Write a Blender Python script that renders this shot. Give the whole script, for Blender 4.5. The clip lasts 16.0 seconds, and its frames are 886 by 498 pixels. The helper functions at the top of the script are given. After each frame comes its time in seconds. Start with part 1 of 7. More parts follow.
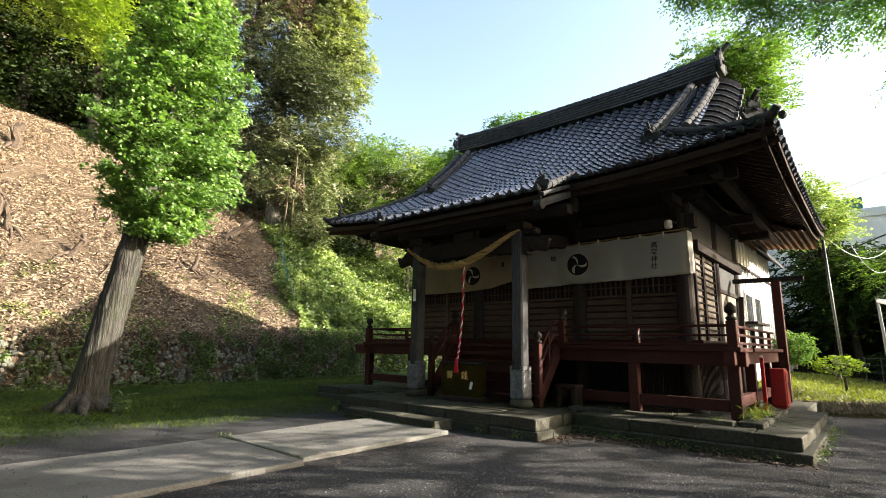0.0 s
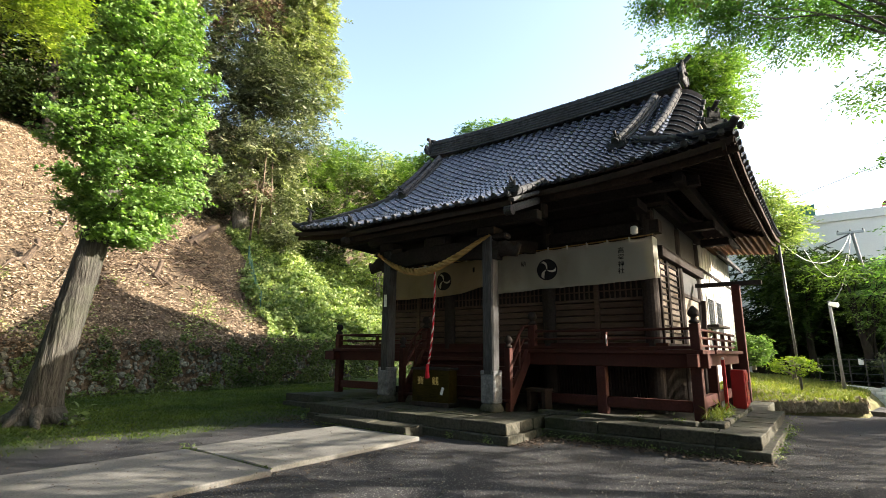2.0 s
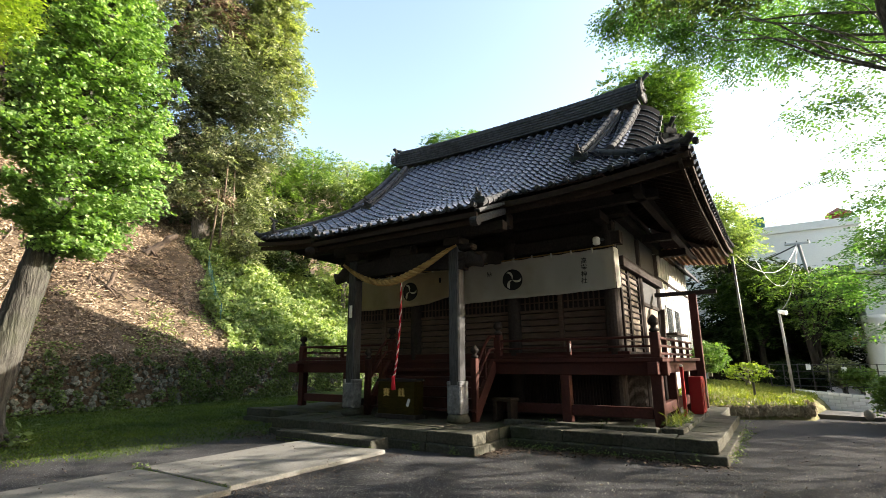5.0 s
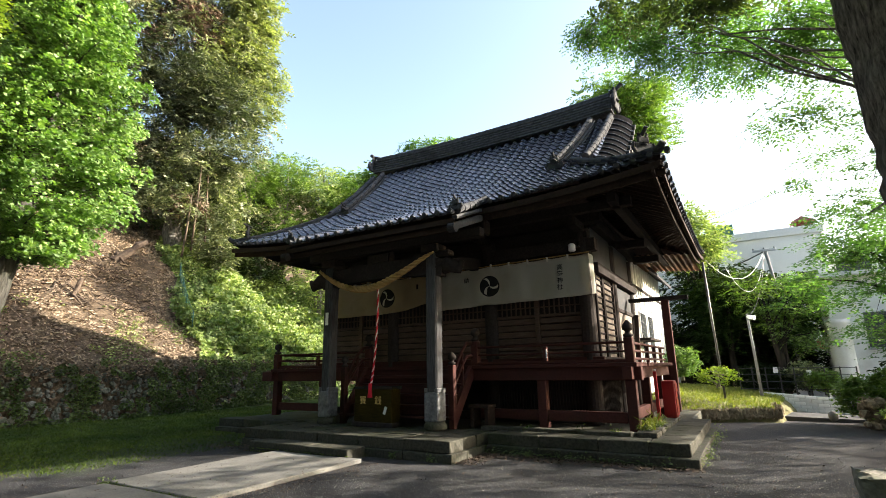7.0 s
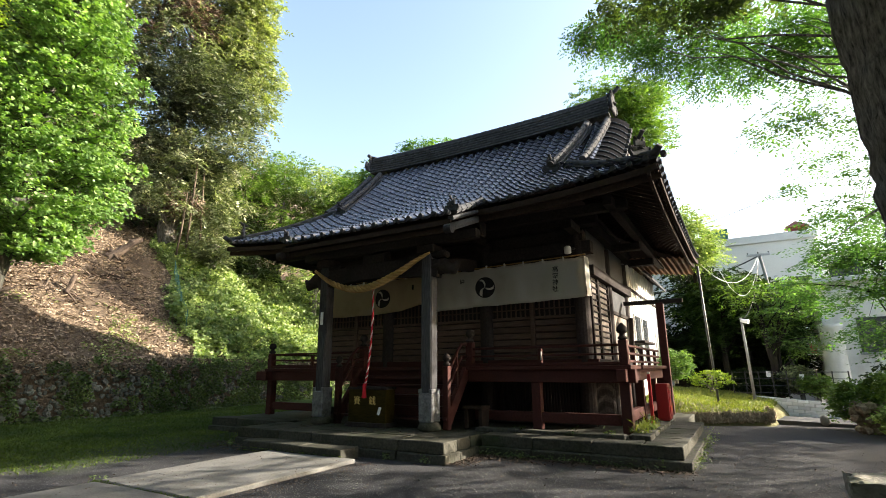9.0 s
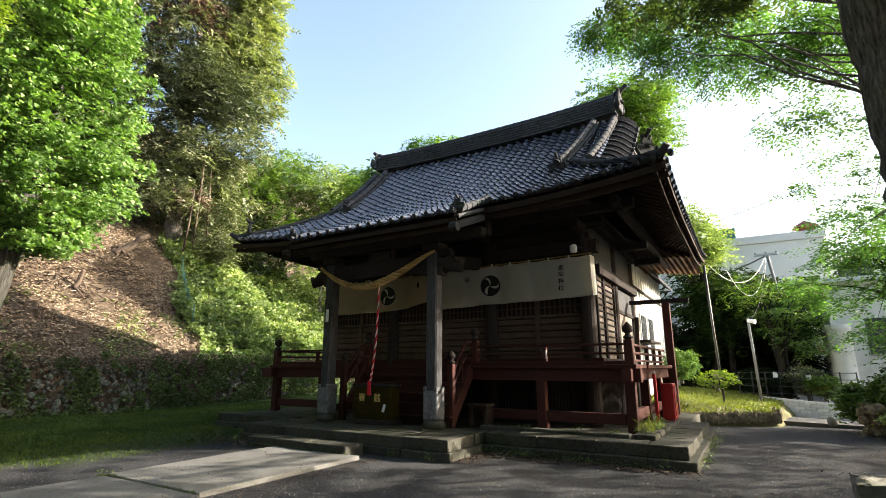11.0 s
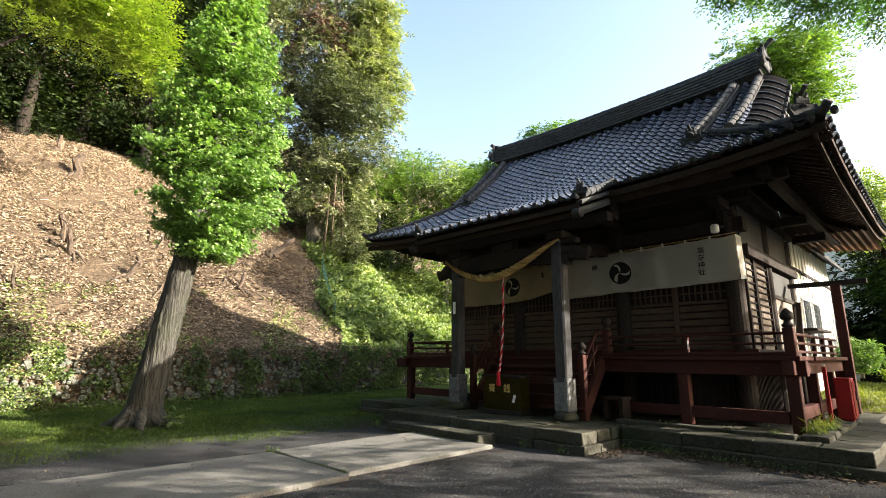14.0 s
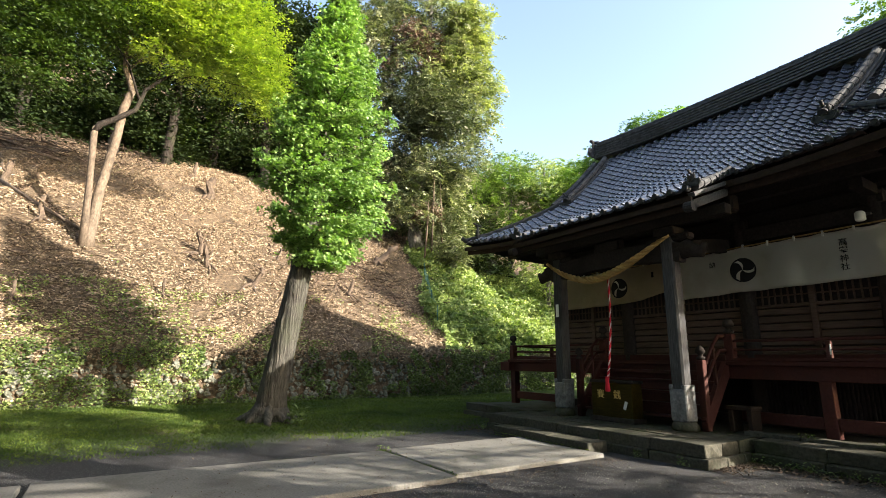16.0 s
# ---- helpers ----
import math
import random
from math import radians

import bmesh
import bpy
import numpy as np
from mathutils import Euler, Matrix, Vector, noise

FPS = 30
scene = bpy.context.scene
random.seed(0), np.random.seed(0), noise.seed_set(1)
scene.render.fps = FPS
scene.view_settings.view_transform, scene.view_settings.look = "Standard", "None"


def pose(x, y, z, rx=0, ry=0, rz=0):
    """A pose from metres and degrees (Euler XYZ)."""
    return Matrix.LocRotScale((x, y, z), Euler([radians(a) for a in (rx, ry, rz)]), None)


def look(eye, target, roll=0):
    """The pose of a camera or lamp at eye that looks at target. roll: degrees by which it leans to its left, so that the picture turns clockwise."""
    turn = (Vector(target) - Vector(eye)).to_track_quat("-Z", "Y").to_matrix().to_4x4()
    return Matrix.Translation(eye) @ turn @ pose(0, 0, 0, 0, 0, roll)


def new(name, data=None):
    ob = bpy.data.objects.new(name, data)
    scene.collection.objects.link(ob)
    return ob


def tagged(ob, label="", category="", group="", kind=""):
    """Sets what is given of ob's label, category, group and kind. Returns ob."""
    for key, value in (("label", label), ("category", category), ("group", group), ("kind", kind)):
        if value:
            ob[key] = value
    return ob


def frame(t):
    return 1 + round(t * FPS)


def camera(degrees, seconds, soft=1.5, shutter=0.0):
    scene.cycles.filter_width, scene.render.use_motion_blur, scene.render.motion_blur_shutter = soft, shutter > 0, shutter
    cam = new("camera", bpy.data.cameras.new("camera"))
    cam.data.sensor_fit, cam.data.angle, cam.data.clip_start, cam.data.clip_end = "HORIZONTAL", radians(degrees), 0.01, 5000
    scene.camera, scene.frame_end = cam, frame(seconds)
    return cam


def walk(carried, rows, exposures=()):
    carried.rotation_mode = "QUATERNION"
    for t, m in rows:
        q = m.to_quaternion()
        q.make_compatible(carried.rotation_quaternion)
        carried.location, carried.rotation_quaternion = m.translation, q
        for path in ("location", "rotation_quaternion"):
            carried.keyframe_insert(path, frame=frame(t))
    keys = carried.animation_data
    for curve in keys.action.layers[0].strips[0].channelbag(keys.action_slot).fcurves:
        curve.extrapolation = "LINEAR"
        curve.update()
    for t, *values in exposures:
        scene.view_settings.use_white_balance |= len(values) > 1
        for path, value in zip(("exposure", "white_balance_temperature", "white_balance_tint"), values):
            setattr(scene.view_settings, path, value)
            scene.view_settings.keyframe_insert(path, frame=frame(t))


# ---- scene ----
cam = camera(83.41, 16.0, soft=0.6)
PATH = [
    (0.0, pose(0.0, 0.0, 1.40, 100.94, -1.05, 40.67)),
    (0.5, pose(0.0, 0.0, 1.40, 101.21, -0.90, 39.69)),
    (1.0, pose(0.0, 0.0, 1.40, 101.37, -0.73, 38.74)),
    (1.5, pose(0.0, 0.0, 1.40, 101.44, -0.63, 37.97)),
    (2.0, pose(0.0, 0.0, 1.40, 101.59, -0.42, 37.40)),
    (2.5, pose(0.0, 0.0, 1.40, 101.77, -0.39, 36.84)),
    (3.0, pose(0.0, 0.0, 1.40, 101.97, -0.23, 36.20)),
    (3.5, pose(0.0, 0.0, 1.40, 102.16, -0.08, 35.52)),
    (4.0, pose(0.0, 0.0, 1.40, 102.29, 0.02, 34.88)),
    (6.5, pose(0.0, 0.0, 1.40, 103.46, 0.86, 31.70)),
    (7.0, pose(0.0, 0.0, 1.40, 103.51, 0.92, 31.05)),
    (7.5, pose(0.0, 0.0, 1.40, 103.77, 0.89, 30.45)),
    (8.0, pose(0.0, 0.0, 1.40, 103.75, 0.81, 30.29)),
    (8.5, pose(0.0, 0.0, 1.40, 103.67, 0.63, 30.50)),
    (9.0, pose(0.0, 0.0, 1.40, 103.60, 0.39, 30.45)),
    (11.5, pose(0.0, 0.0, 1.40, 103.18, -0.37, 31.40)),
    (12.0, pose(0.0, 0.0, 1.40, 103.01, -0.41, 32.72)),
    (12.5, pose(0.0, 0.0, 1.40, 102.72, -0.42, 35.16)),
    (13.0, pose(0.0, 0.0, 1.40, 102.42, -0.37, 38.51)),
    (13.5, pose(0.0, 0.0, 1.40, 102.33, -0.33, 42.05)),
    (14.0, pose(0.0, 0.0, 1.40, 102.33, -0.27, 45.31)),
    (14.5, pose(0.0, 0.0, 1.40, 102.45, -0.38, 48.10)),
    (15.0, pose(0.0, 0.0, 1.40, 102.59, -0.58, 50.59)),
    (15.5, pose(0.0, 0.0, 1.40, 102.66, -0.72, 53.46)),
    (16.0, pose(0.0, 0.0, 1.40, 102.62, -0.73, 56.89)),
]
EXPOSURE = [(0.0, 2.05, 7120, 10), (2.0, 2.1, 7120, 10), (5.0, 2.1, 7120, 10), (8.0, 2.02, 7050, 10), (12.0, 1.98, 7050, 10), (14.0, 2.07, 7120, 10), (16.0, 2.07, 7120, 10)]
walk(cam, PATH, EXPOSURE)

# ---- world and sun ----
SUN = Vector((0.77, 0.52, 0.375)).normalized()
world = bpy.data.worlds.new("world")
scene.world = world
world.use_nodes = True
wn = world.node_tree
sky = wn.nodes.new("ShaderNodeTexSky")
sky.sky_type = "NISHITA"
sky.sun_disc = False
sky.sun_elevation = math.asin(SUN.z)
sky.sun_rotation = math.atan2(SUN.x, SUN.y)
sky.air_density, sky.dust_density, sky.ozone_density = 1.0, 2.4, 1.0
wn.links.new(sky.outputs[0], wn.nodes["Background"].inputs[0])
wn.nodes["Background"].inputs[1].default_value = 0.145
sun_data = bpy.data.lights.new("sun", "SUN")
sun_data.energy, sun_data.angle, sun_data.color = 5.0, radians(0.5), (1.0, 0.94, 0.84)
sun = new("sun", sun_data)
sun.matrix_world = look(SUN * 60, (0, 0, 0))


# ---- materials ----
def principled(name, rough=0.7, metal=0.0):
    m = bpy.data.materials.new(name)
    m.use_nodes = True
    nt = m.node_tree
    b = nt.nodes["Principled BSDF"]
    b.inputs["Roughness"].default_value, b.inputs["Metallic"].default_value = rough, metal
    return m, nt, b


def mixed(nt, fac, a, b, mode="MIX"):
    n = nt.nodes.new("ShaderNodeMix")
    n.data_type, n.blend_type = "RGBA", mode
    for i, v in ((0, fac), (6, a), (7, b)):
        if hasattr(v, "is_output"):
            nt.links.new(v, n.inputs[i])
        else:
            n.inputs[i].default_value = v if i == 0 else (*v, 1)
    return n.outputs[2]


def noise_of(nt, vec, scale, detail=5.0, rough=0.6, stretch=None):
    if stretch:
        mp = nt.nodes.new("ShaderNodeMapping")
        mp.inputs["Scale"].default_value = stretch
        nt.links.new(vec, mp.inputs["Vector"])
        vec = mp.outputs[0]
    n = nt.nodes.new("ShaderNodeTexNoise")
    n.inputs["Scale"].default_value, n.inputs["Detail"].default_value, n.inputs["Roughness"].default_value = scale, detail, rough
    nt.links.new(vec, n.inputs["Vector"])
    return n.outputs[0]


def ramp(nt, fac, lo, hi):
    n = nt.nodes.new("ShaderNodeMapRange")
    n.inputs[1].default_value, n.inputs[2].default_value = lo, hi
    nt.links.new(fac, n.inputs[0])
    return n.outputs[0]


def surface(name, c1, c2, c3=None, fine=30.0, coarse=1.5, rough=0.75, bump=0.3, metal=0.0, stretch=None, vary=0.25, stain=0.6, coat=0.0, depth=0.01, spec=0.2):
    """Two scales of colour, a third colour in stains, relief, and a random tone for each piece."""
    m, nt, b = principled(name, rough, metal)
    co = nt.nodes.new("ShaderNodeTexCoord").outputs["Object"]
    f = noise_of(nt, co, fine, 6, 0.65, stretch)
    g = noise_of(nt, co, coarse, 5, 0.6)
    col = mixed(nt, ramp(nt, f, 0.3, 0.7), c1, c2)
    if c3:
        st = ramp(nt, g, 0.5, 0.68)
        sc = nt.nodes.new("ShaderNodeMath")
        sc.operation = "MULTIPLY"
        sc.inputs[1].default_value = stain
        nt.links.new(st, sc.inputs[0])
        col = mixed(nt, sc.outputs[0], col, c3)
    info = nt.nodes.new("ShaderNodeObjectInfo").outputs["Random"]
    geo = nt.nodes.new("ShaderNodeNewGeometry").outputs["Random Per Island"]
    hv = nt.nodes.new("ShaderNodeHueSaturation")
    add = nt.nodes.new("ShaderNodeMath")
    add.operation = "ADD"
    nt.links.new(info, add.inputs[0]), nt.links.new(geo, add.inputs[1])
    mr = nt.nodes.new("ShaderNodeMapRange")
    mr.inputs[1].default_value, mr.inputs[2].default_value, mr.inputs[3].default_value, mr.inputs[4].default_value = 0, 2, 1 - vary, 1 + vary
    nt.links.new(add.outputs[0], mr.inputs[0])
    nt.links.new(mr.outputs[0], hv.inputs["Value"]), nt.links.new(col, hv.inputs["Color"])
    nt.links.new(hv.outputs[0], b.inputs["Base Color"])
    rr = nt.nodes.new("ShaderNodeMapRange")
    rr.inputs[3].default_value, rr.inputs[4].default_value = max(0.05, rough - 0.15), min(1.0, rough + 0.15)
    nt.links.new(g, rr.inputs[0]), nt.links.new(rr.outputs[0], b.inputs["Roughness"])
    bp = nt.nodes.new("ShaderNodeBump")
    bp.inputs["Strength"].default_value, bp.inputs["Distance"].default_value = bump, depth
    nt.links.new(f, bp.inputs["Height"]), nt.links.new(bp.outputs[0], b.inputs["Normal"])
    b.inputs["Coat Weight"].default_value = coat
    b.inputs["Specular IOR Level"].default_value = 0.5 if rough < 0.6 else spec
    return m


def leafy(name, c1, c2, through_light=0.45, rough=0.5, tint=(1.5, 1.6, 0.5), spec=0.5):
    m, nt, b = principled(name, rough)
    b.inputs["Specular IOR Level"].default_value = spec
    geo = nt.nodes.new("ShaderNodeNewGeometry").outputs["Random Per Island"]
    co = nt.nodes.new("ShaderNodeTexCoord").outputs["Object"]
    col = mixed(nt, geo, c1, c2)
    big = noise_of(nt, co, 0.7, 3)
    col = mixed(nt, ramp(nt, big, 0.35, 0.7), col, tuple(0.75 * v for v in c1))
    nt.links.new(col, b.inputs["Base Color"])
    tr = nt.nodes.new("ShaderNodeBsdfTranslucent")
    nt.links.new(mixed(nt, 1.0, col, tint, "MULTIPLY"), tr.inputs[0])
    mx = nt.nodes.new("ShaderNodeMixShader")
    mx.inputs[0].default_value = through_light
    nt.links.new(b.outputs[0], mx.inputs[1]), nt.links.new(tr.outputs[0], mx.inputs[2])
    nt.links.new(mx.outputs[0], nt.nodes["Material Output"].inputs[0])
    return m


def ground_material():
    """Worn asphalt that gives way to moss and grass towards the hill, under a scatter of grit and brown leaf crumbs."""
    m, nt, b = principled("ground_cover", 0.95)
    b.inputs["Specular IOR Level"].default_value = 0.12
    co = nt.nodes.new("ShaderNodeTexCoord").outputs["Object"]
    sep = nt.nodes.new("ShaderNodeSeparateXYZ")
    nt.links.new(co, sep.inputs[0])
    f, g, h = noise_of(nt, co, 60, 5, 0.7), noise_of(nt, co, 0.55, 6, 0.65), noise_of(nt, co, 7, 5, 0.7)
    vor = nt.nodes.new("ShaderNodeTexVoronoi")
    vor.inputs["Scale"].default_value = 42
    nt.links.new(co, vor.inputs["Vector"])
    asphalt = mixed(nt, ramp(nt, f, 0.35, 0.7), (0.012, 0.012, 0.014), (0.071, 0.073, 0.08))
    asphalt = mixed(nt, ramp(nt, vor.outputs[0], 0.30, 0.12), asphalt, (0.27, 0.265, 0.26))
    asphalt = mixed(nt, ramp(nt, g, 0.55, 0.75), asphalt, (0.043, 0.043, 0.044))
    grass = mixed(nt, ramp(nt, h, 0.35, 0.7), (0.022, 0.04, 0.009), (0.055, 0.09, 0.018))
    grass = mixed(nt, ramp(nt, g, 0.5, 0.7), grass, (0.09, 0.08, 0.035))
    wob = nt.nodes.new("ShaderNodeMath")
    wob.operation, wob.inputs[1].default_value = "MULTIPLY_ADD", 4.5
    nt.links.new(g, wob.inputs[0]), nt.links.new(sep.outputs[0], wob.inputs[2])
    wob2 = nt.nodes.new("ShaderNodeMath")
    wob2.operation, wob2.inputs[1].default_value = "MULTIPLY_ADD", 1.6
    nt.links.new(h, wob2.inputs[0]), nt.links.new(wob.outputs[0], wob2.inputs[2])
    col = mixed(nt, ramp(nt, wob2.outputs[0], -5.6, -7.9), asphalt, grass)
    nt.links.new(col, b.inputs["Base Color"])
    bp = nt.nodes.new("ShaderNodeBump")
    bp.inputs["Strength"].default_value, bp.inputs["Distance"].default_value = 0.7, 0.012
    nt.links.new(f, bp.inputs["Height"]), nt.links.new(bp.outputs[0], b.inputs["Normal"])
    return m


M_GROUND = ground_material()
M_RED = surface("red_brown_paint", (0.046, 0.016, 0.014), (0.076, 0.026, 0.022), (0.034, 0.02, 0.018), 25, 1.6, 0.65, 0.3, spec=0.12)
M_DARKWOOD = surface("dark_weathered_wood", (0.024, 0.020, 0.019), (0.045, 0.038, 0.036), (0.020, 0.018, 0.018), 22, 1.3, 0.75, 0.4, spec=0.04)
M_BOARD = surface("brown_boards", (0.066, 0.043, 0.034), (0.115, 0.08, 0.064), (0.04, 0.03, 0.025), 18, 1.2, 0.7, 0.35, stretch=(0.25, 1, 3))
M_GREYWOOD = surface("silver_grey_pillar_wood", (0.024, 0.024, 0.027), (0.088, 0.089, 0.095), (0.02, 0.018, 0.018), 30, 1.2, 0.8, 0.5, stretch=(2, 2, 0.15))
M_PALEWOOD = surface("sun_bleached_lattice_wood", (0.12, 0.098, 0.082), (0.21, 0.18, 0.155), (0.06, 0.046, 0.037), 20, 2, 0.75, 0.4)
M_RAFTER = surface("rafter_wood", (0.026, 0.019, 0.016), (0.050, 0.034, 0.027), (0.022, 0.017, 0.015), 20, 1.5, 0.75, 0.3, spec=0.04)
M_SHEATH = surface("grey_metal_sheath", (0.06, 0.063, 0.07), (0.20, 0.21, 0.225), (0.03, 0.032, 0.036), 14, 5, 0.5, 0.5, metal=0.3)
M_TILE = surface("smoked_clay_tile", (0.046, 0.051, 0.070), (0.105, 0.114, 0.143), (0.034, 0.036, 0.041), 16, 0.9, 0.27, 0.2, vary=0.4, stain=0.5)
M_TILEOLD = surface("aged_ridge_tile", (0.026, 0.027, 0.031), (0.09, 0.092, 0.098), (0.026, 0.025, 0.022), 12, 1.4, 0.85, 0.4, vary=0.3, spec=0.08)
# near-black colour stands in for shade on the gable verge
M_VERGE = surface("shade_dark_verge_tile", (0.004, 0.004, 0.005), (0.012, 0.012, 0.014), (0.005, 0.005, 0.005), 12, 1.4, 0.9, 0.4, vary=0.4, spec=0.02)
M_STONE = surface("mossy_cut_stone", (0.03, 0.03, 0.024), (0.085, 0.082, 0.066), (0.022, 0.032, 0.011), 22, 1.8, 0.85, 0.6, vary=0.2)
M_RUBBLE = surface("rubble_stone", (0.05, 0.055, 0.044), (0.30, 0.305, 0.265), (0.03, 0.046, 0.018), 12, 2.5, 0.85, 0.7, vary=0.4, depth=0.03)
M_SLAB = surface("worn_concrete_slab", (0.13, 0.13, 0.125), (0.23, 0.225, 0.215), (0.085, 0.085, 0.07), 40, 1.1, 0.85, 0.3)
M_CLOTH = surface("cream_cotton_curtain", (0.58, 0.57, 0.52), (0.66, 0.65, 0.59), (0.46, 0.42, 0.34), 90, 1.2, 0.95, 0.15)
M_CLOTHTAN = surface("tan_cotton_curtain", (0.47, 0.40, 0.27), (0.55, 0.48, 0.34), (0.36, 0.29, 0.18), 90, 1.2, 0.95, 0.15)
M_INK = surface("black_dye", (0.012, 0.012, 0.014), (0.02, 0.02, 0.022), None, 80, 2, 0.9, 0.1)
M_STRAW = surface("straw_rope", (0.31, 0.185, 0.065), (0.52, 0.35, 0.145), (0.19, 0.115, 0.045), 60, 3, 0.85, 0.8)
M_REDROPE = surface("red_cord", (0.45, 0.015, 0.03), (0.60, 0.03, 0.05), None, 60, 3, 0.8, 0.4)
M_WHITEROPE = surface("white_cord", (0.62, 0.58, 0.54), (0.75, 0.72, 0.68), None, 60, 3, 0.85, 0.4)
M_PLASTER = surface("eave_shade_plaster", (0.036, 0.037, 0.039), (0.062, 0.063, 0.066), (0.03, 0.029, 0.028), 25, 1.4, 0.9, 0.15)
M_WHITEWALL = surface("white_painted_boarding", (0.70, 0.69, 0.66), (0.80, 0.79, 0.76), (0.55, 0.52, 0.48), 20, 1.3, 0.7, 0.15)
M_CABINET = surface("bright_red_enamel", (0.27, 0.008, 0.012), (0.32, 0.011, 0.015), (0.2, 0.010, 0.012), 20, 2.5, 0.35, 0.05)
M_GOLD = surface("gold_paint", (0.55, 0.38, 0.10), (0.70, 0.50, 0.16), None, 40, 3, 0.45, 0.1)
M_BOX = surface("ochre_varnished_wood", (0.020, 0.014, 0.003), (0.045, 0.033, 0.006), (0.010, 0.008, 0.004), 24, 1.6, 0.7, 0.2, stretch=(0.3, 1, 2), spec=0.06)
M_BARK = surface("grey_bark", (0.026, 0.025, 0.022), (0.118, 0.112, 0.10), (0.042, 0.052, 0.028), 11, 1.2, 0.9, 1.0, stretch=(1.8, 1.8, 0.22), depth=0.07)
M_BARKDARK = surface("dark_furrowed_bark", (0.012, 0.011, 0.010), (0.34, 0.315, 0.29), (0.07, 0.07, 0.05), 17, 1.5, 0.9, 1.0, stretch=(1.6, 1.6, 0.28), depth=0.05)
# bark darkened below its own tone; forest shade is in the colour
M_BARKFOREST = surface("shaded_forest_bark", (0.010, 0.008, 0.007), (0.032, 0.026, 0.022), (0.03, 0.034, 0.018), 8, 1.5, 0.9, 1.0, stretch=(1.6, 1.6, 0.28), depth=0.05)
M_BARKPALE = surface("pale_maple_bark", (0.06, 0.045, 0.035), (0.16, 0.125, 0.095), (0.035, 0.028, 0.022), 14, 2.5, 0.85, 0.7, stretch=(1.3, 1.3, 0.5))
M_LITTER = surface("leaf_litter_soil", (0.05, 0.036, 0.026), (0.19, 0.14, 0.095), (0.04, 0.03, 0.021), 11, 0.6, 0.95, 1.0, depth=0.06)
M_DRYLEAF = surface("dry_leaf", (0.15, 0.105, 0.07), (0.46, 0.365, 0.265), None, 9, 1, 0.8, 0.2, vary=0.6)
M_STUMP = surface("cut_stump_wood", (0.05, 0.037, 0.029), (0.14, 0.105, 0.08), (0.045, 0.034, 0.028), 16, 3, 0.9, 0.7)
M_CONCRETE = surface("pale_concrete_facade", (0.68, 0.68, 0.66), (0.76, 0.76, 0.74), (0.60, 0.59, 0.56), 14, 0.5, 0.85, 0.1)
M_METAL = surface("galvanised_steel", (0.35, 0.36, 0.37), (0.48, 0.49, 0.50), (0.25, 0.25, 0.25), 20, 2, 0.45, 0.1, metal=0.7)
M_DARKMETAL = surface("dark_steel", (0.04, 0.04, 0.042), (0.07, 0.07, 0.072), None, 20, 2, 0.5, 0.1, metal=0.4)
M_REDROOF = surface("red_sheet_roof", (0.20, 0.028, 0.022), (0.27, 0.04, 0.03), (0.15, 0.03, 0.025), 15, 1.5, 0.55, 0.15)
M_GLASSDARK = surface("dark_window_glass", (0.03, 0.035, 0.04), (0.05, 0.055, 0.06), None, 3, 0.5, 0.08, 0.0)
M_WHITEPAINT = surface("white_paint", (0.72, 0.72, 0.70), (0.80, 0.80, 0.78), (0.6, 0.58, 0.54), 20, 2, 0.6, 0.1)
M_NET = surface("green_net_fence", (0.05, 0.15, 0.12), (0.09, 0.22, 0.19), None, 20, 2, 0.6, 0.1)
L_FRESH = leafy("fresh_green_leaf", (0.07, 0.155, 0.036), (0.31, 0.43, 0.15), 0.32, tint=(1.3, 1.6, 0.5))
L_MAPLE = leafy("yellow_green_maple_leaf", (0.12, 0.20, 0.03), (0.36, 0.43, 0.08), 0.40, tint=(1.4, 1.6, 0.5))
# dark evergreen green, lowered further to stand in for forest shade
L_DARK = leafy("dark_evergreen_leaf", (0.013, 0.027, 0.009), (0.042, 0.066, 0.019), 0.2, 0.7, spec=0.15)
L_BROWN = leafy("withered_vine_leaf", (0.10, 0.07, 0.05), (0.34, 0.26, 0.21), 0.2, 0.8, (1.2, 1.0, 0.8), 0.1)
# sunlit and shaded copies of one oak leaf; the light is in the colour
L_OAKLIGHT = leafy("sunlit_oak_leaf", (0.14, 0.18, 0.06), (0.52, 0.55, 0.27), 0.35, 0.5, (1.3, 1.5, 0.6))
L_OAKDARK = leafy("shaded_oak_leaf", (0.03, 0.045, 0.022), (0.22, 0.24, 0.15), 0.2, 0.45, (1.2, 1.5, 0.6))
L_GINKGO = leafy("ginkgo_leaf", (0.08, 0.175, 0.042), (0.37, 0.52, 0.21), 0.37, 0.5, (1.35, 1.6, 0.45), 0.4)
L_OLIVE = leafy("olive_oak_leaf", (0.05, 0.07, 0.03), (0.44, 0.46, 0.27), 0.25, 0.45, tint=(1.2, 1.5, 0.6))
L_MID = leafy("hill_shrub_leaf", (0.075, 0.14, 0.03), (0.26, 0.36, 0.10), 0.40, tint=(1.3, 1.6, 0.55))
L_VINE = leafy("vine_leaf", (0.10, 0.17, 0.045), (0.60, 0.66, 0.32), 0.40, tint=(1.4, 1.6, 0.6))
L_GRASS = leafy("grass_blade", (0.038, 0.076, 0.014), (0.15, 0.19, 0.042), 0.35, spec=0.2)
M_POLE = surface("weathered_concrete_pole", (0.16, 0.16, 0.155), (0.24, 0.24, 0.23), (0.12, 0.12, 0.11), 20, 2, 0.8, 0.2)
L_DRYGRASS = leafy("sunlit_grass_blade", (0.13, 0.17, 0.03), (0.25, 0.27, 0.07), 0.4)
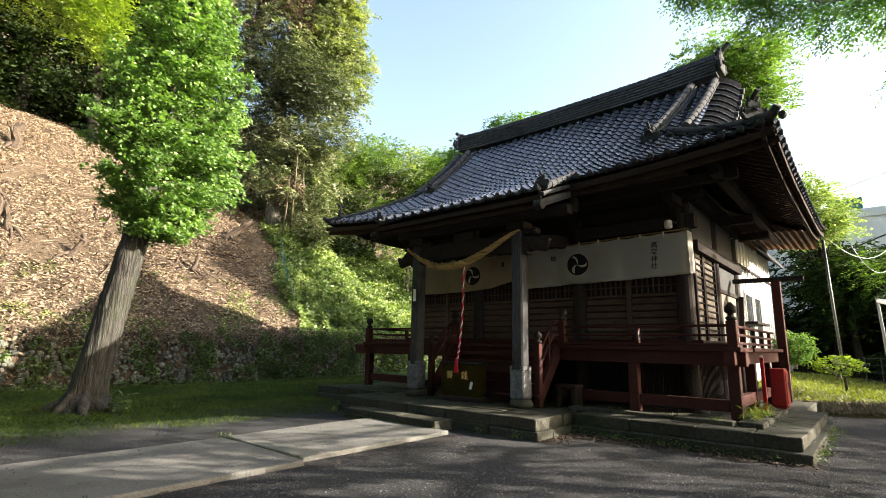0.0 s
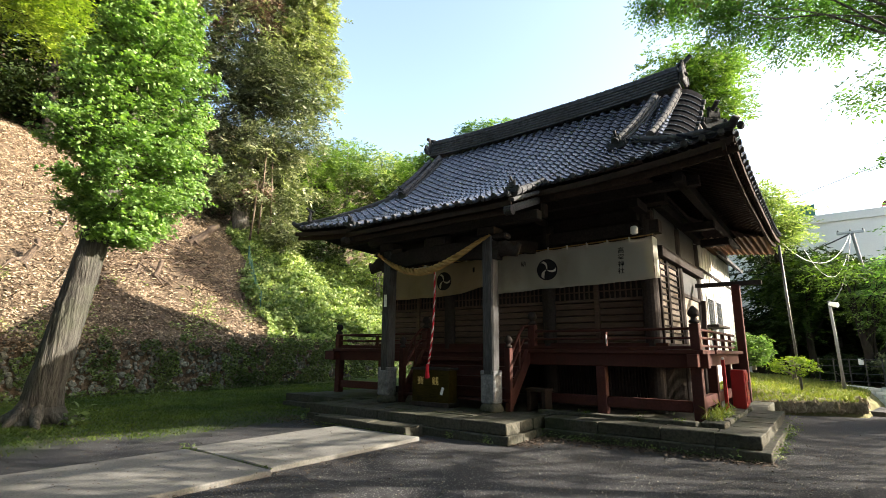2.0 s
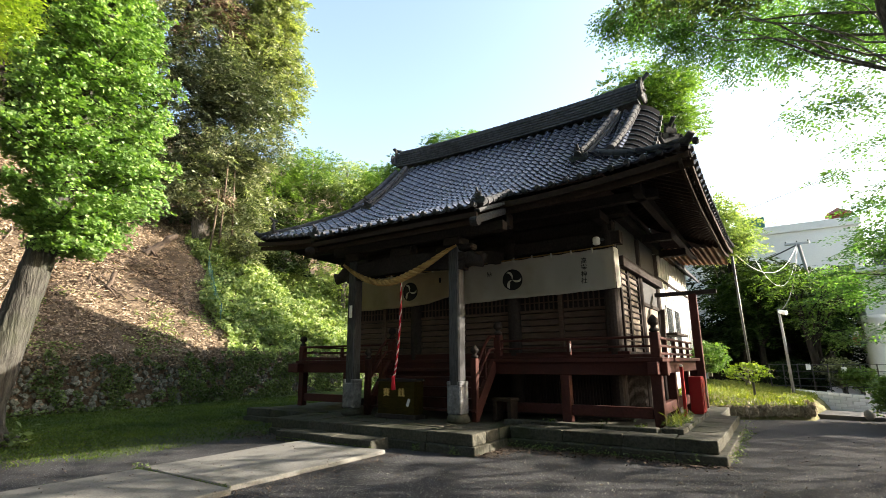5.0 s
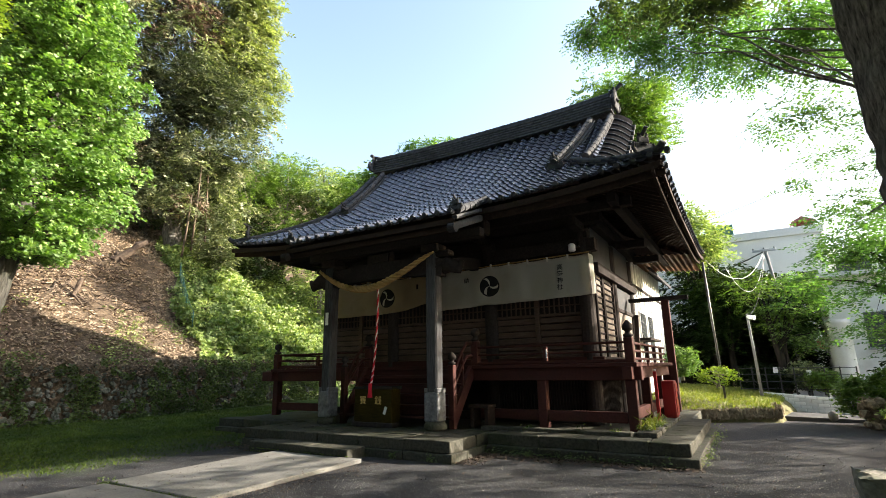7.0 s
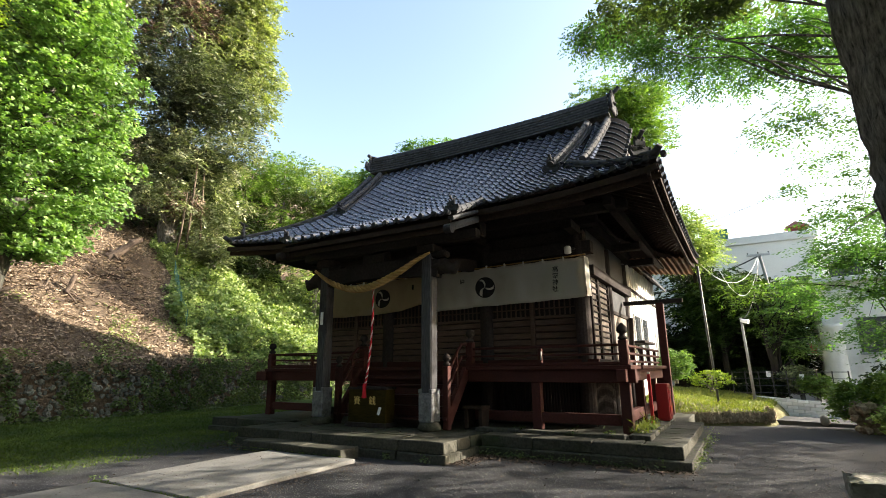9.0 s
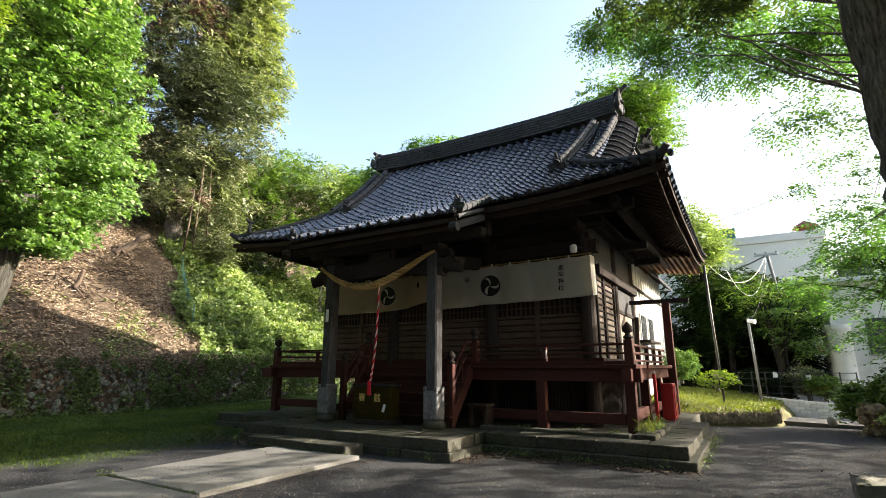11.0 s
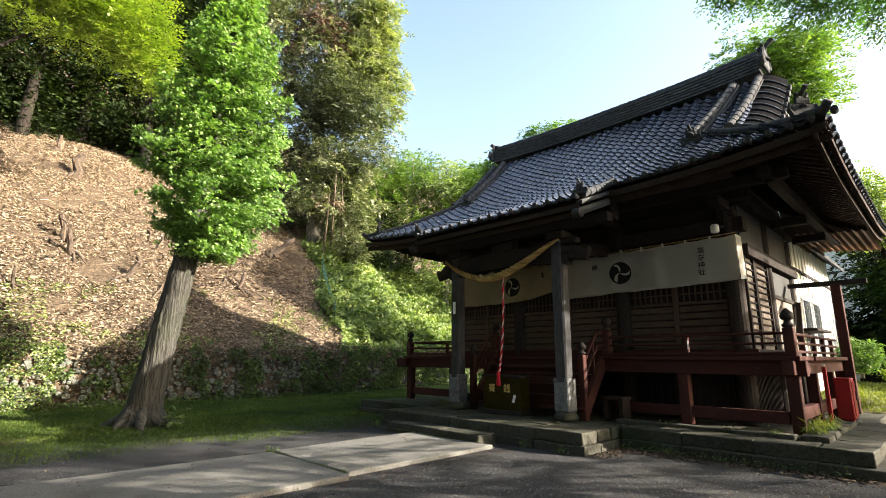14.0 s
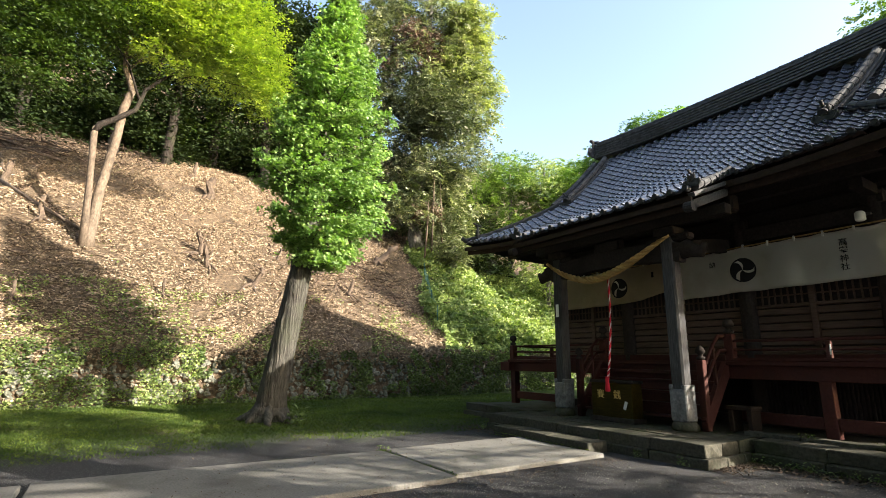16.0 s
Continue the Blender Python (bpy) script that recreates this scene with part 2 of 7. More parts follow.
M_SHEETBROWN = leafy("brown_corrugated_sheet", (0.16, 0.085, 0.045), (0.20, 0.11, 0.06), 0.45, 0.5, (1.0, 0.9, 0.8))
L_CANOPY = leafy("translucent_zelkova_leaf", (0.07, 0.145, 0.035), (0.19, 0.29, 0.08), 0.6, tint=(1.25, 1.6, 0.85))
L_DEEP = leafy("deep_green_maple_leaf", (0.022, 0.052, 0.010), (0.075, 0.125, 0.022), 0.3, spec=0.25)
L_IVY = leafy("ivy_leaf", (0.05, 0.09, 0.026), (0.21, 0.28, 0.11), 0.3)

# ---- builders ----
ORIGIN = {}


def thing(name, at, label, category, group="", kind=""):
    ob = tagged(new(name), label, category, group, kind)
    ob.location = at
    ORIGIN[ob.name] = Vector(at)
    return ob


def under(ob, parent):
    """Parts keep world coordinates in their meshes."""
    ob.parent = parent
    ob.matrix_parent_inverse = Matrix.Translation(-ORIGIN.get(parent.name, Vector((0, 0, 0))))
    return ob


def mesh_of(bm, name, mat, smooth=False):
    me = bpy.data.meshes.new(name)
    bm.to_mesh(me)
    bm.free()
    me.materials.append(mat)
    if smooth:
        me.polygons.foreach_set("use_smooth", [True] * len(me.polygons))
    return me


def part(name, bm, mat, parent=None, label="", smooth=False):
    ob = new(name, mesh_of(bm, name, mat, smooth))
    if parent:
        under(ob, parent)
    if label:
        ob["label"] = label
    return ob


def box(x0, x1, y0, y1, z0, z1, bevel=0.006, bm=None, turn=None):
    own = bmesh.new()
    bmesh.ops.create_cube(own, size=1.0, matrix=Matrix.Translation(((x0 + x1) / 2, (y0 + y1) / 2, (z0 + z1) / 2)) @ Matrix.Diagonal((abs(x1 - x0), abs(y1 - y0), abs(z1 - z0), 1)))
    if bevel:
        bmesh.ops.bevel(own, geom=own.edges[:], offset=bevel, segments=1, affect="EDGES")
    if turn is not None:
        bmesh.ops.transform(own, matrix=turn, verts=own.verts[:])
    if bm is None:
        return own
    return join(bm, own)


def join(bm, other):
    me = bpy.data.meshes.new("tmp")
    other.to_mesh(me)
    other.free()
    bm.from_mesh(me)
    bpy.data.meshes.remove(me)
    return bm


def tube(points, radii, sides=10, bm=None, caps=True, squash=1.0):
    """A tapered tube through points."""
    bm = bm or bmesh.new()
    pts = [Vector(p) for p in points]
    if not hasattr(radii, "__len__"):
        radii = [radii] * len(pts)
    rings = []
    ref = Vector((0.13, 0.97, 0.21))
    for i, p in enumerate(pts):
        d = (pts[min(i + 1, len(pts) - 1)] - pts[max(i - 1, 0)]).normalized()
        if abs(d.dot(ref)) > 0.95:
            ref = Vector((0.97, 0.1, 0.2))
        u = d.cross(ref).normalized()
        v = d.cross(u)
        rings.append([bm.verts.new(p + radii[i] * (math.cos(a) * u + math.sin(a) * v * squash)) for a in (2 * math.pi * k / sides for k in range(sides))])
    for a, b in zip(rings, rings[1:]):
        for k in range(sides):
            bm.faces.new((a[k], a[(k + 1) % sides], b[(k + 1) % sides], b[k]))
    if caps:
        bm.faces.new(rings[0][::-1])
        bm.faces.new(rings[-1])
    return bm


def lathe(profile, at, sides=14, bm=None):
    """A turned piece: (radius, height) pairs round an upright axis."""
    bm = bm or bmesh.new()
    rings = [[bm.verts.new((at[0] + r * math.cos(2 * math.pi * k / sides), at[1] + r * math.sin(2 * math.pi * k / sides), at[2] + h)) for k in range(sides)] for r, h in profile]
    for a, b in zip(rings, rings[1:]):
        for k in range(sides):
            bm.faces.new((a[k], a[(k + 1) % sides], b[(k + 1) % sides], b[k]))
    bm.faces.new(rings[0][::-1])
    bm.faces.new(rings[-1])
    return bm


def sweep(points, profile, bm=None, closed=True):
    """Sweeps a flat profile of (side, up) pairs along points, upright."""
    bm = bm or bmesh.new()
    pts = [Vector(p) for p in points]
    rings = []
    for i, p in enumerate(pts):
        d = (pts[min(i + 1, len(pts) - 1)] - pts[max(i - 1, 0)])
        s = Vector((d.y, -d.x, 0)).normalized()
        up = s.cross(d).normalized()
        rings.append([bm.verts.new(p + s * a + up * b) for a, b in profile])
    n = len(profile)
    for a, b in zip(rings, rings[1:]):
        for k in range(n if closed else n - 1):
            bm.faces.new((a[k], a[(k + 1) % n], b[(k + 1) % n], b[k]))
    if closed:
        bm.faces.new(rings[0][::-1])
        bm.faces.new(rings[-1])
    return bm


def quads_mesh(name, verts, mat, per=4):
    """Many loose polygons of `per` corners, from an array of corners."""
    n = len(verts) // per
    me = bpy.data.meshes.new(name)
    me.vertices.add(n * per), me.loops.add(n * per), me.polygons.add(n)
    me.vertices.foreach_set("co", np.asarray(verts, dtype=np.float32).ravel())
    me.loops.foreach_set("vertex_index", np.arange(n * per, dtype=np.int32))
    me.polygons.foreach_set("loop_start", np.arange(0, n * per, per, dtype=np.int32))
    me.update(calc_edges=True)
    me.materials.append(mat)
    return me


def unit(a):
    return a / np.maximum(np.linalg.norm(a, axis=1, keepdims=True), 1e-9)


def leaf_corners(rng, centres, length, width, flat=0.6, droop=0.2, lean=(0, 0, 0)):
    """Pointed leaves, one rhombus each, mostly level, random in heading."""
    n = len(centres)
    h = rng.uniform(0, 2 * np.pi, n)
    d = np.stack([np.cos(h), np.sin(h), rng.normal(-droop, 0.35, n)], 1)
    d = unit(d)
    nr = rng.normal(0, 1 - flat, (n, 3))
    nr[:, 2] += flat
    nr += np.array(lean)
    s = unit(np.cross(d, nr))
    k = rng.uniform(0.65, 1.3, (n, 1))
    a = centres - d * length * k * 0.5
    b = centres + d * length * k * 0.5
    mid = centres + d * length * k * 0.05
    up = np.cross(s, d) * length * 0.08
    return np.stack([a, mid + s * width * k * 0.5 + up, b, mid - s * width * k * 0.5 + up], 1).reshape(-1, 3)


def crown_points(rng, blobs, clumps, per, clump_r, flat=0.35, shell=0.55):
    """Leaf places: clumps spread through ellipsoids (x, y, z, rx, ry, rz), denser near their skins."""
    blobs = np.array(blobs, float)
    w = (blobs[:, 3] * blobs[:, 4] + blobs[:, 4] * blobs[:, 5] + blobs[:, 3] * blobs[:, 5])
    pick = rng.choice(len(blobs), clumps, p=w / w.sum())
    d = unit(rng.normal(0, 1, (clumps, 3)))
    r = rng.uniform(0, 1, (clumps, 1)) ** (1 / 3)
    r = np.maximum(r, shell * rng.uniform(0.4, 1.0, (clumps, 1))) * rng.uniform(0.8, 1.2, (clumps, 1))
    c = blobs[pick, :3] + d * r * blobs[pick, 3:6]
    cr = clump_r * rng.uniform(0.6, 1.35, (clumps, 1))
    off = rng.normal(0, 0.5, (clumps, per, 3)) * cr[:, None]
    off[:, :, 2] *= flat
    off[:, :, 2] -= 0.25 * (off[:, :, 0] ** 2 + off[:, :, 1] ** 2) / cr[:, :, None].squeeze(-1).reshape(clumps, 1)
    return (c[:, None] + off).reshape(-1, 3), c


def sprig_corners(rng, starts, out, n, length, leaf, width, droop=0.25):
    """Sprigs: n leaves set alternately along a short drooping twig that points outwards."""
    m = len(starts)
    d = unit(out) + rng.normal(0, 0.45, (m, 3))
    d[:, 2] = d[:, 2] * 0.4 - droop
    d = unit(d)
    side = unit(np.cross(d, np.array([0, 0, 1.0]) + rng.normal(0, 0.25, (m, 3))))
    up = np.cross(side, d)
    size = rng.uniform(0.7, 1.25, (m, 1))
    quads = []
    for i in range(n):
        f = i / max(1, n - 1)
        p = starts + d * length * size * f - np.array([0, 0, 1.0]) * (0.18 * length * f * f)
        turn = 0.0 if i == n - 1 else (1.0 if i % 2 else -1.0)
        h = unit(d * (1.0 if turn == 0 else 0.6) + side * turn * 0.85 + rng.normal(0, 0.18, (m, 3)))
        s = unit(np.cross(h, up + rng.normal(0, 0.35, (m, 3))))
        k = leaf * size * rng.uniform(0.75, 1.2, (m, 1))
        mid = p + h * k * 0.48 - up * k * 0.05
        quads.append(np.stack([p, mid + s * k * width * 0.5, p + h * k, mid - s * k * width * 0.5], 1))
    return np.stack(quads, 1).reshape(-1, 3)


def tree(name, label, trunk, radii, blobs, clumps, per, clump_r, leaf, leaf_mat, bark, seed, limbs=14, flat=0.6, droop=0.2, width=0.55, category="tree", group="", limb_r=0.3, from_frac=0.35, shell=0.55, cflat=0.35, sprig=None, rugged=0.0):
    rng = np.random.default_rng(seed)
    base = trunk[0]
    t = thing(name, base, label, category, group)
    pts = [Vector(p) for p in trunk]
    fine, rad = [], []
    for i in range(len(pts) - 1):
        steps = 14 if rugged else 4
        for k in range(steps):
            f = k / steps
            wob = Vector(rng.normal(0, 0.012 if rugged else 0.04, 3)) * radii[i] * 2
            fine.append(pts[i].lerp(pts[i + 1], f) + (wob if fine else Vector((0, 0, 0))))
            rad.append(radii[i] + (radii[i + 1] - radii[i]) * f)
    fine.append(pts[-1]), rad.append(radii[-1])
    bm = tube(fine, rad, 64 if rugged else 14)
    if rugged:
        bm.normal_update()
        for v in bm.verts:
            q = Vector((v.co.x * 10, v.co.y * 10, v.co.z * 1.3 + seed))
            foot = max(0.0, 1 - (v.co.z - base[2]) / 0.9) ** 2
            v.co += v.normal * (rugged * (0.5 - 1.6 * abs(noise.noise(q)) + 0.5 * noise.noise(q * 2.3)) + foot * 0.35 * noise.noise(Vector((v.co.x * 2.6, v.co.y * 2.6, 4.0))))
    part("trunk", bm, bark, t, smooth=True)
    if sprig:
        per = max(2, round(per / sprig[0]))
    p, c = crown_points(rng, blobs, clumps, per, clump_r, cflat, shell)
    n = len(fine)
    for k in range(limbs):
        tip = Vector(c[rng.integers(len(c))])
        i = int(n * (from_frac + (1 - from_frac) * rng.uniform(0, 0.98)))
        i = min(max(i, 1), n - 1)
        s = fine[i]
        mid = s.lerp(tip, 0.5) + Vector((0, 0, 0.12 * (tip - s).length))
        r0 = max(0.012, rad[i] * limb_r)
        bend = [s.lerp(mid, f).lerp(mid.lerp(tip, f), f) for f in (0, 0.14, 0.28, 0.42, 0.56, 0.7, 0.85, 1)]
        bend = [b + Vector(rng.normal(0, 0.012, 3)) * (tip - s).length for b in bend[:-1]] + [tip]
        bend[0] = s
        part("limb", tube(bend, [r0 * f for f in (1, 0.85, 0.72, 0.6, 0.48, 0.36, 0.24, 0.1)], 6), bark, t, smooth=True)
    if sprig:
        axis = np.mean(p, 0) * np.array([1, 1, 0]) + p * np.array([0, 0, 1])
        out = unit(p - axis) + 1.2 * unit(p - np.repeat(c, per, 0))
        corners = sprig_corners(rng, p, out, sprig[0], sprig[1], leaf, width, droop)
    else:
        corners = leaf_corners(rng, p, leaf, leaf * width, flat, droop)
    under(new("crown", quads_mesh("crown", corners, leaf_mat)), t)
    return t


def foliage(parent, blobs, clumps, per, clump_r, leaf, mat, seed, sprig=(7, 0.4), width=0.45, droop=0.3, cflat=0.35, shell=0.75, label=""):
    """One more mass of leaves, of its own kind, on a tree."""
    rng = np.random.default_rng(seed)
    per = max(2, round(per / sprig[0]))
    p, c = crown_points(rng, blobs, clumps, per, clump_r, cflat, shell)
    out = rng.normal(0, 0.4, p.shape) + unit(p - np.repeat(c, per, 0)) + np.array([0.5, 0.1, 0.1])
    ob = under(new("crown", quads_mesh("crown", sprig_corners(rng, p, out, sprig[0], sprig[1], leaf, width, droop), mat)), parent)
    if label:
        ob["label"] = label
    return ob


def ginkgo(name, label, trunk, radii, axis, profile, boughs, seed):
    """Boughs wind up the trunk; each carries short spurs with tufts of fan-shaped leaves. profile: (height, reach) pairs."""
    rng = np.random.default_rng(seed)
    # inner core of darker leaves paints the shade inside the crown
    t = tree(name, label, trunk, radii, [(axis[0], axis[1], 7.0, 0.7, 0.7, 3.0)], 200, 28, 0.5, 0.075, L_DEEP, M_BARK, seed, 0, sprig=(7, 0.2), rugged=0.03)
    hs, rs = [p[0] for p in profile], [p[1] for p in profile]
    tufts, axes = [], []
    for k in range(boughs):
        z1 = hs[0] + (hs[-1] - hs[0]) * ((k + rng.uniform(0, 1)) / boughs) ** 1.08
        reach = np.interp(z1, hs, rs) * rng.uniform(0.6, 1.18)
        a = k * 2.39996 + rng.normal(0, 0.25)
        out = np.array([math.cos(a), math.sin(a), 0])
        side = np.array([-math.sin(a), math.cos(a), 0])
        f0 = min(1.0, max(0.0, (z1 - 3.7) / 7.5))
        root = np.array([-11.66 + 0.2 * f0, 3.55 + 0.45 * f0, max(3.45, z1 - 0.45 * reach)])
        tip = np.array([axis[0], axis[1], z1]) + out * reach
        mid = (root + tip) / 2 + np.array([0, 0, 0.16 * reach])
        n = int(26 + 30 * reach)
        f = rng.uniform(0.22, 1.0, (n, 1)) ** 0.8
        p = (1 - f) ** 2 * root + 2 * f * (1 - f) * mid + f * f * tip
        p = p + side * rng.normal(0, 0.24, (n, 1)) * (0.5 + 0.6 * f) * min(1.0, 0.4 + reach) + out * rng.normal(0, 0.04, (n, 1))
        p[:, 2] += rng.normal(0, 0.05, n)
        tufts.append(p)
        axes.append(np.repeat((out * 0.8 + np.array([0, 0, 0.45]))[None], n, 0))
        if k % 3 == 0:
            pts = [(1 - q) ** 2 * root + 2 * q * (1 - q) * mid + q * q * tip for q in (0, 0.2, 0.4, 0.6, 0.8, 1.0)]
            part("limb", tube(pts, [0.034, 0.028, 0.022, 0.016, 0.011, 0.005], 6), M_BARK, t, smooth=True)
    c, ax = np.concatenate(tufts), np.concatenate(axes)
    per = 8
    c, ax = np.repeat(c, per, 0), np.repeat(ax, per, 0)
    m = len(c)
    h = unit(rng.normal(0, 1, (m, 3)) * np.array([1, 1, 0.55]) + ax * 0.9)
    up = np.array([0.55, 0.1, 0.85]) + rng.normal(0, 0.36, (m, 3))
    s = unit(np.cross(h, up))
    k = 0.07 * rng.uniform(0.7, 1.25, (m, 1))
    b = c + h * 0.035
    v = np.stack([b, b + h * k * 0.72 + s * k * 0.58, b + h * k * 0.9, b + h * k * 0.72 - s * k * 0.58], 1).reshape(-1, 3)
    under(new("crown", quads_mesh("crown", v, L_GINKGO)), t)
    return t


# ---- ground and hill ----
def hill_z(x, y):
    """Height of the wooded slope behind the rubble wall."""
    foot = -16.75 - 0.16 * max(0.0, y - 9.0) * (1 if y < 22 else 0) - (2.1 if y >= 22 else 0)
    d = foot - x
    if d < 0:
        return 0.0
    top = 1.55 + 0.74 * d
    if top > 11.5:
        top = 11.5 + (top - 11.5) * 0.75
    k = 0.35 * noise.noise(Vector((x * 0.22, y * 0.22, 0.3))) + 0.12 * noise.noise(Vector((x * 0.9, y * 0.9, 5.1)))
    return top + k * min(1.0, d * 0.6)


def grid_mesh(xs, ys, f):
    bm = bmesh.new()
    v = [[bm.verts.new((x, y, f(x, y))) for x in xs] for y in ys]
    for j in range(len(ys) - 1):
        for i in range(len(xs) - 1):
            bm.faces.new((v[j][i], v[j][i + 1], v[j + 1][i + 1], v[j + 1][i]))
    return bm


def spread(lo, hi, near0, near1, fine, coarse):
    out, x = [], lo
    while x < hi:
        out.append(x)
        x += fine if near0 <= x < near1 else coarse
    return out + [hi]


def ground_z(x, y):
    z = 0.02 * noise.noise(Vector((x * 0.35, y * 0.35, 1.7))) - 0.01
    if y > 15 and x > 0:
        z -= min(1.2, 0.05 * (y - 15))
    if x < -9:
        z += 0.012 * (-9 - x)
    return z


ground = tagged(part("ground", grid_mesh(spread(-400, 400, -20, 8, 0.5, 20), spread(-200, 600, -4, 24, 0.5, 20), ground_z), M_GROUND, smooth=True), "worn dark asphalt forecourt turning to mossy grass near the hill", "ground", kind="structure")
hill = tagged(part("hillside", grid_mesh(spread(-120, -16.3, -34, -16, 0.35, 3.0), spread(-60, 90, -10, 22, 0.4, 3.0), hill_z), M_LITTER, smooth=True), "steep cleared slope covered with brown leaf litter", "hillside", kind="structure")

# ---- stone platform, step, paving slabs ----
PT = 0.31


def stone(parent, x0, x1, y0, y1, z0, z1, rng, name="stone_block", mat=None):
    bm = box(x0 + 0.004, x1 - 0.004, y0 + 0.004, y1 - 0.004, z0, z1, 0)
    bmesh.ops.subdivide_edges(bm, edges=[e for e in bm.edges if e.calc_length() > 0.25], cuts=2, use_grid_fill=True)
    for v in bm.verts:
        v.co += Vector((rng.normal(0, 0.006), rng.normal(0, 0.006), rng.normal(0, 0.004)))
    bmesh.ops.bevel(bm, geom=[e for e in bm.edges if e.calc_face_angle(0) > 0.8], offset=0.012, segments=1, affect="EDGES")
    return part(name, bm, mat or M_STONE, parent)


def platform():
    rng = np.random.default_rng(3)
    p = thing("stone_platform", (-6, 9, 0), "low mossy platform of cut stone blocks under the shrine", "platform", kind="structure")
    part("core", box(-11.3, -1.2, 8.75, 16.5, -0.1, PT - 0.03, 0.02), M_STONE, p)
    part("core", box(-8.7, -4.2, 7.3, 8.9, -0.1, PT - 0.02, 0.02), M_STONE, p)
    # front kerb of the main part, right of the porch, in two courses
    for z0, z1, out in ((-0.06, 0.13, 0.10), (0.13, PT, 0.0)):
        xs = [-4.02, -3.1, -2.15, -1.42, -0.86 + out]
        for a, b in zip(xs, xs[1:]):
            stone(p, a, b, 8.12 - out, 8.55, z0, z1, rng)
        xs = [-11.3, -10.4, -9.6, -8.85]
        for a, b in zip(xs, xs[1:]):
            stone(p, a, b, 8.12 - out, 8.55, z0, z1, rng)
        ys = [8.55, 9.2, 9.95, 10.7, 11.45, 12.2]
        for a, b in zip(ys, ys[1:]):
            stone(p, -1.35, -0.86 + out, a, b, z0, z1 - 0.02 * (z1 == PT), rng)
        # porch kerb
        xs = [-8.85, -7.7, -6.85, -5.9, -4.95, -4.08 + out * 0.5]
        for a, b in zip(xs, xs[1:]):
            stone(p, a, b, 6.95 - out * 0.5, 7.4, z0, z1, rng)
        for a, b in ((7.4, 7.85), (7.85, 8.12)):
            stone(p, -4.5, -4.08 + out * 0.5, a, b, z0, z1, rng)
            stone(p, -8.85 - out * 0.5, -8.45, a, b, z0, z1, rng)
    # paving stones on top of the porch and along the deck
    xs = [-8.45, -7.75, -7.1, -6.3, -5.6, -5.0, -4.5]
    for a, b in zip(xs, xs[1:]):
        for c, d in ((7.4, 7.9), (7.9, 8.55)):
            stone(p, a, b, c, d, PT - 0.05, PT + rng.uniform(-0.008, 0.008), rng, "paving_stone")
    for a, b in ((-4.4, -3.6), (-3.6, -2.6), (-2.6, -1.75)):
        stone(p, a, b, 8.62, 8.86, PT - 0.02, PT + 0.05, rng, "paving_stone")
    for k in range(6):
        stone(p, -1.72, -1.38, 8.75 + k * 0.55, 9.25 + k * 0.55, PT - 0.03, PT + 0.05, rng, "paving_stone")
    s = thing("stone_step", (-6.8, 6.65, 0), "long worn stone step before the porch", "step", kind="structure")
    stone(s, -8.05, -6.6, 6.45, 6.9, -0.05, 0.17, rng, "step_block")
    stone(s, -6.6, -5.66, 6.43, 6.88, -0.05, 0.165, rng, "step_block")
    w = thing("paved_path", (-6.4, 3, 0), "pale worn concrete slabs of the approach path", "path", kind="structure")
    for y0, y1, x0, x1 in ((3.70, 6.42, -7.28, -5.36), (-0.55, 3.64, -7.25, -5.2), (-5.2, -0.62, -7.2, -5.1), (-10, -5.26, -7.2, -5.1)):
        stone(w, x0, x1, y0, y1, -0.08, 0.055, rng, "slab", M_SLAB)


platform()

# ---- the shrine ----
XC = -6.2
DECK = 1.45
shrine = thing("shrine_hall", (XC, 12.5, PT), "old dark wooden shrine hall with a blue-grey tiled hip-and-gable roof", "shrine")


def bar(name, x0, x1, y0, y1, z0, z1, mat, parent=shrine, bevel=0.008, label=""):
    return part(name, box(x0, x1, y0, y1, z0, z1, bevel), mat, parent, label)


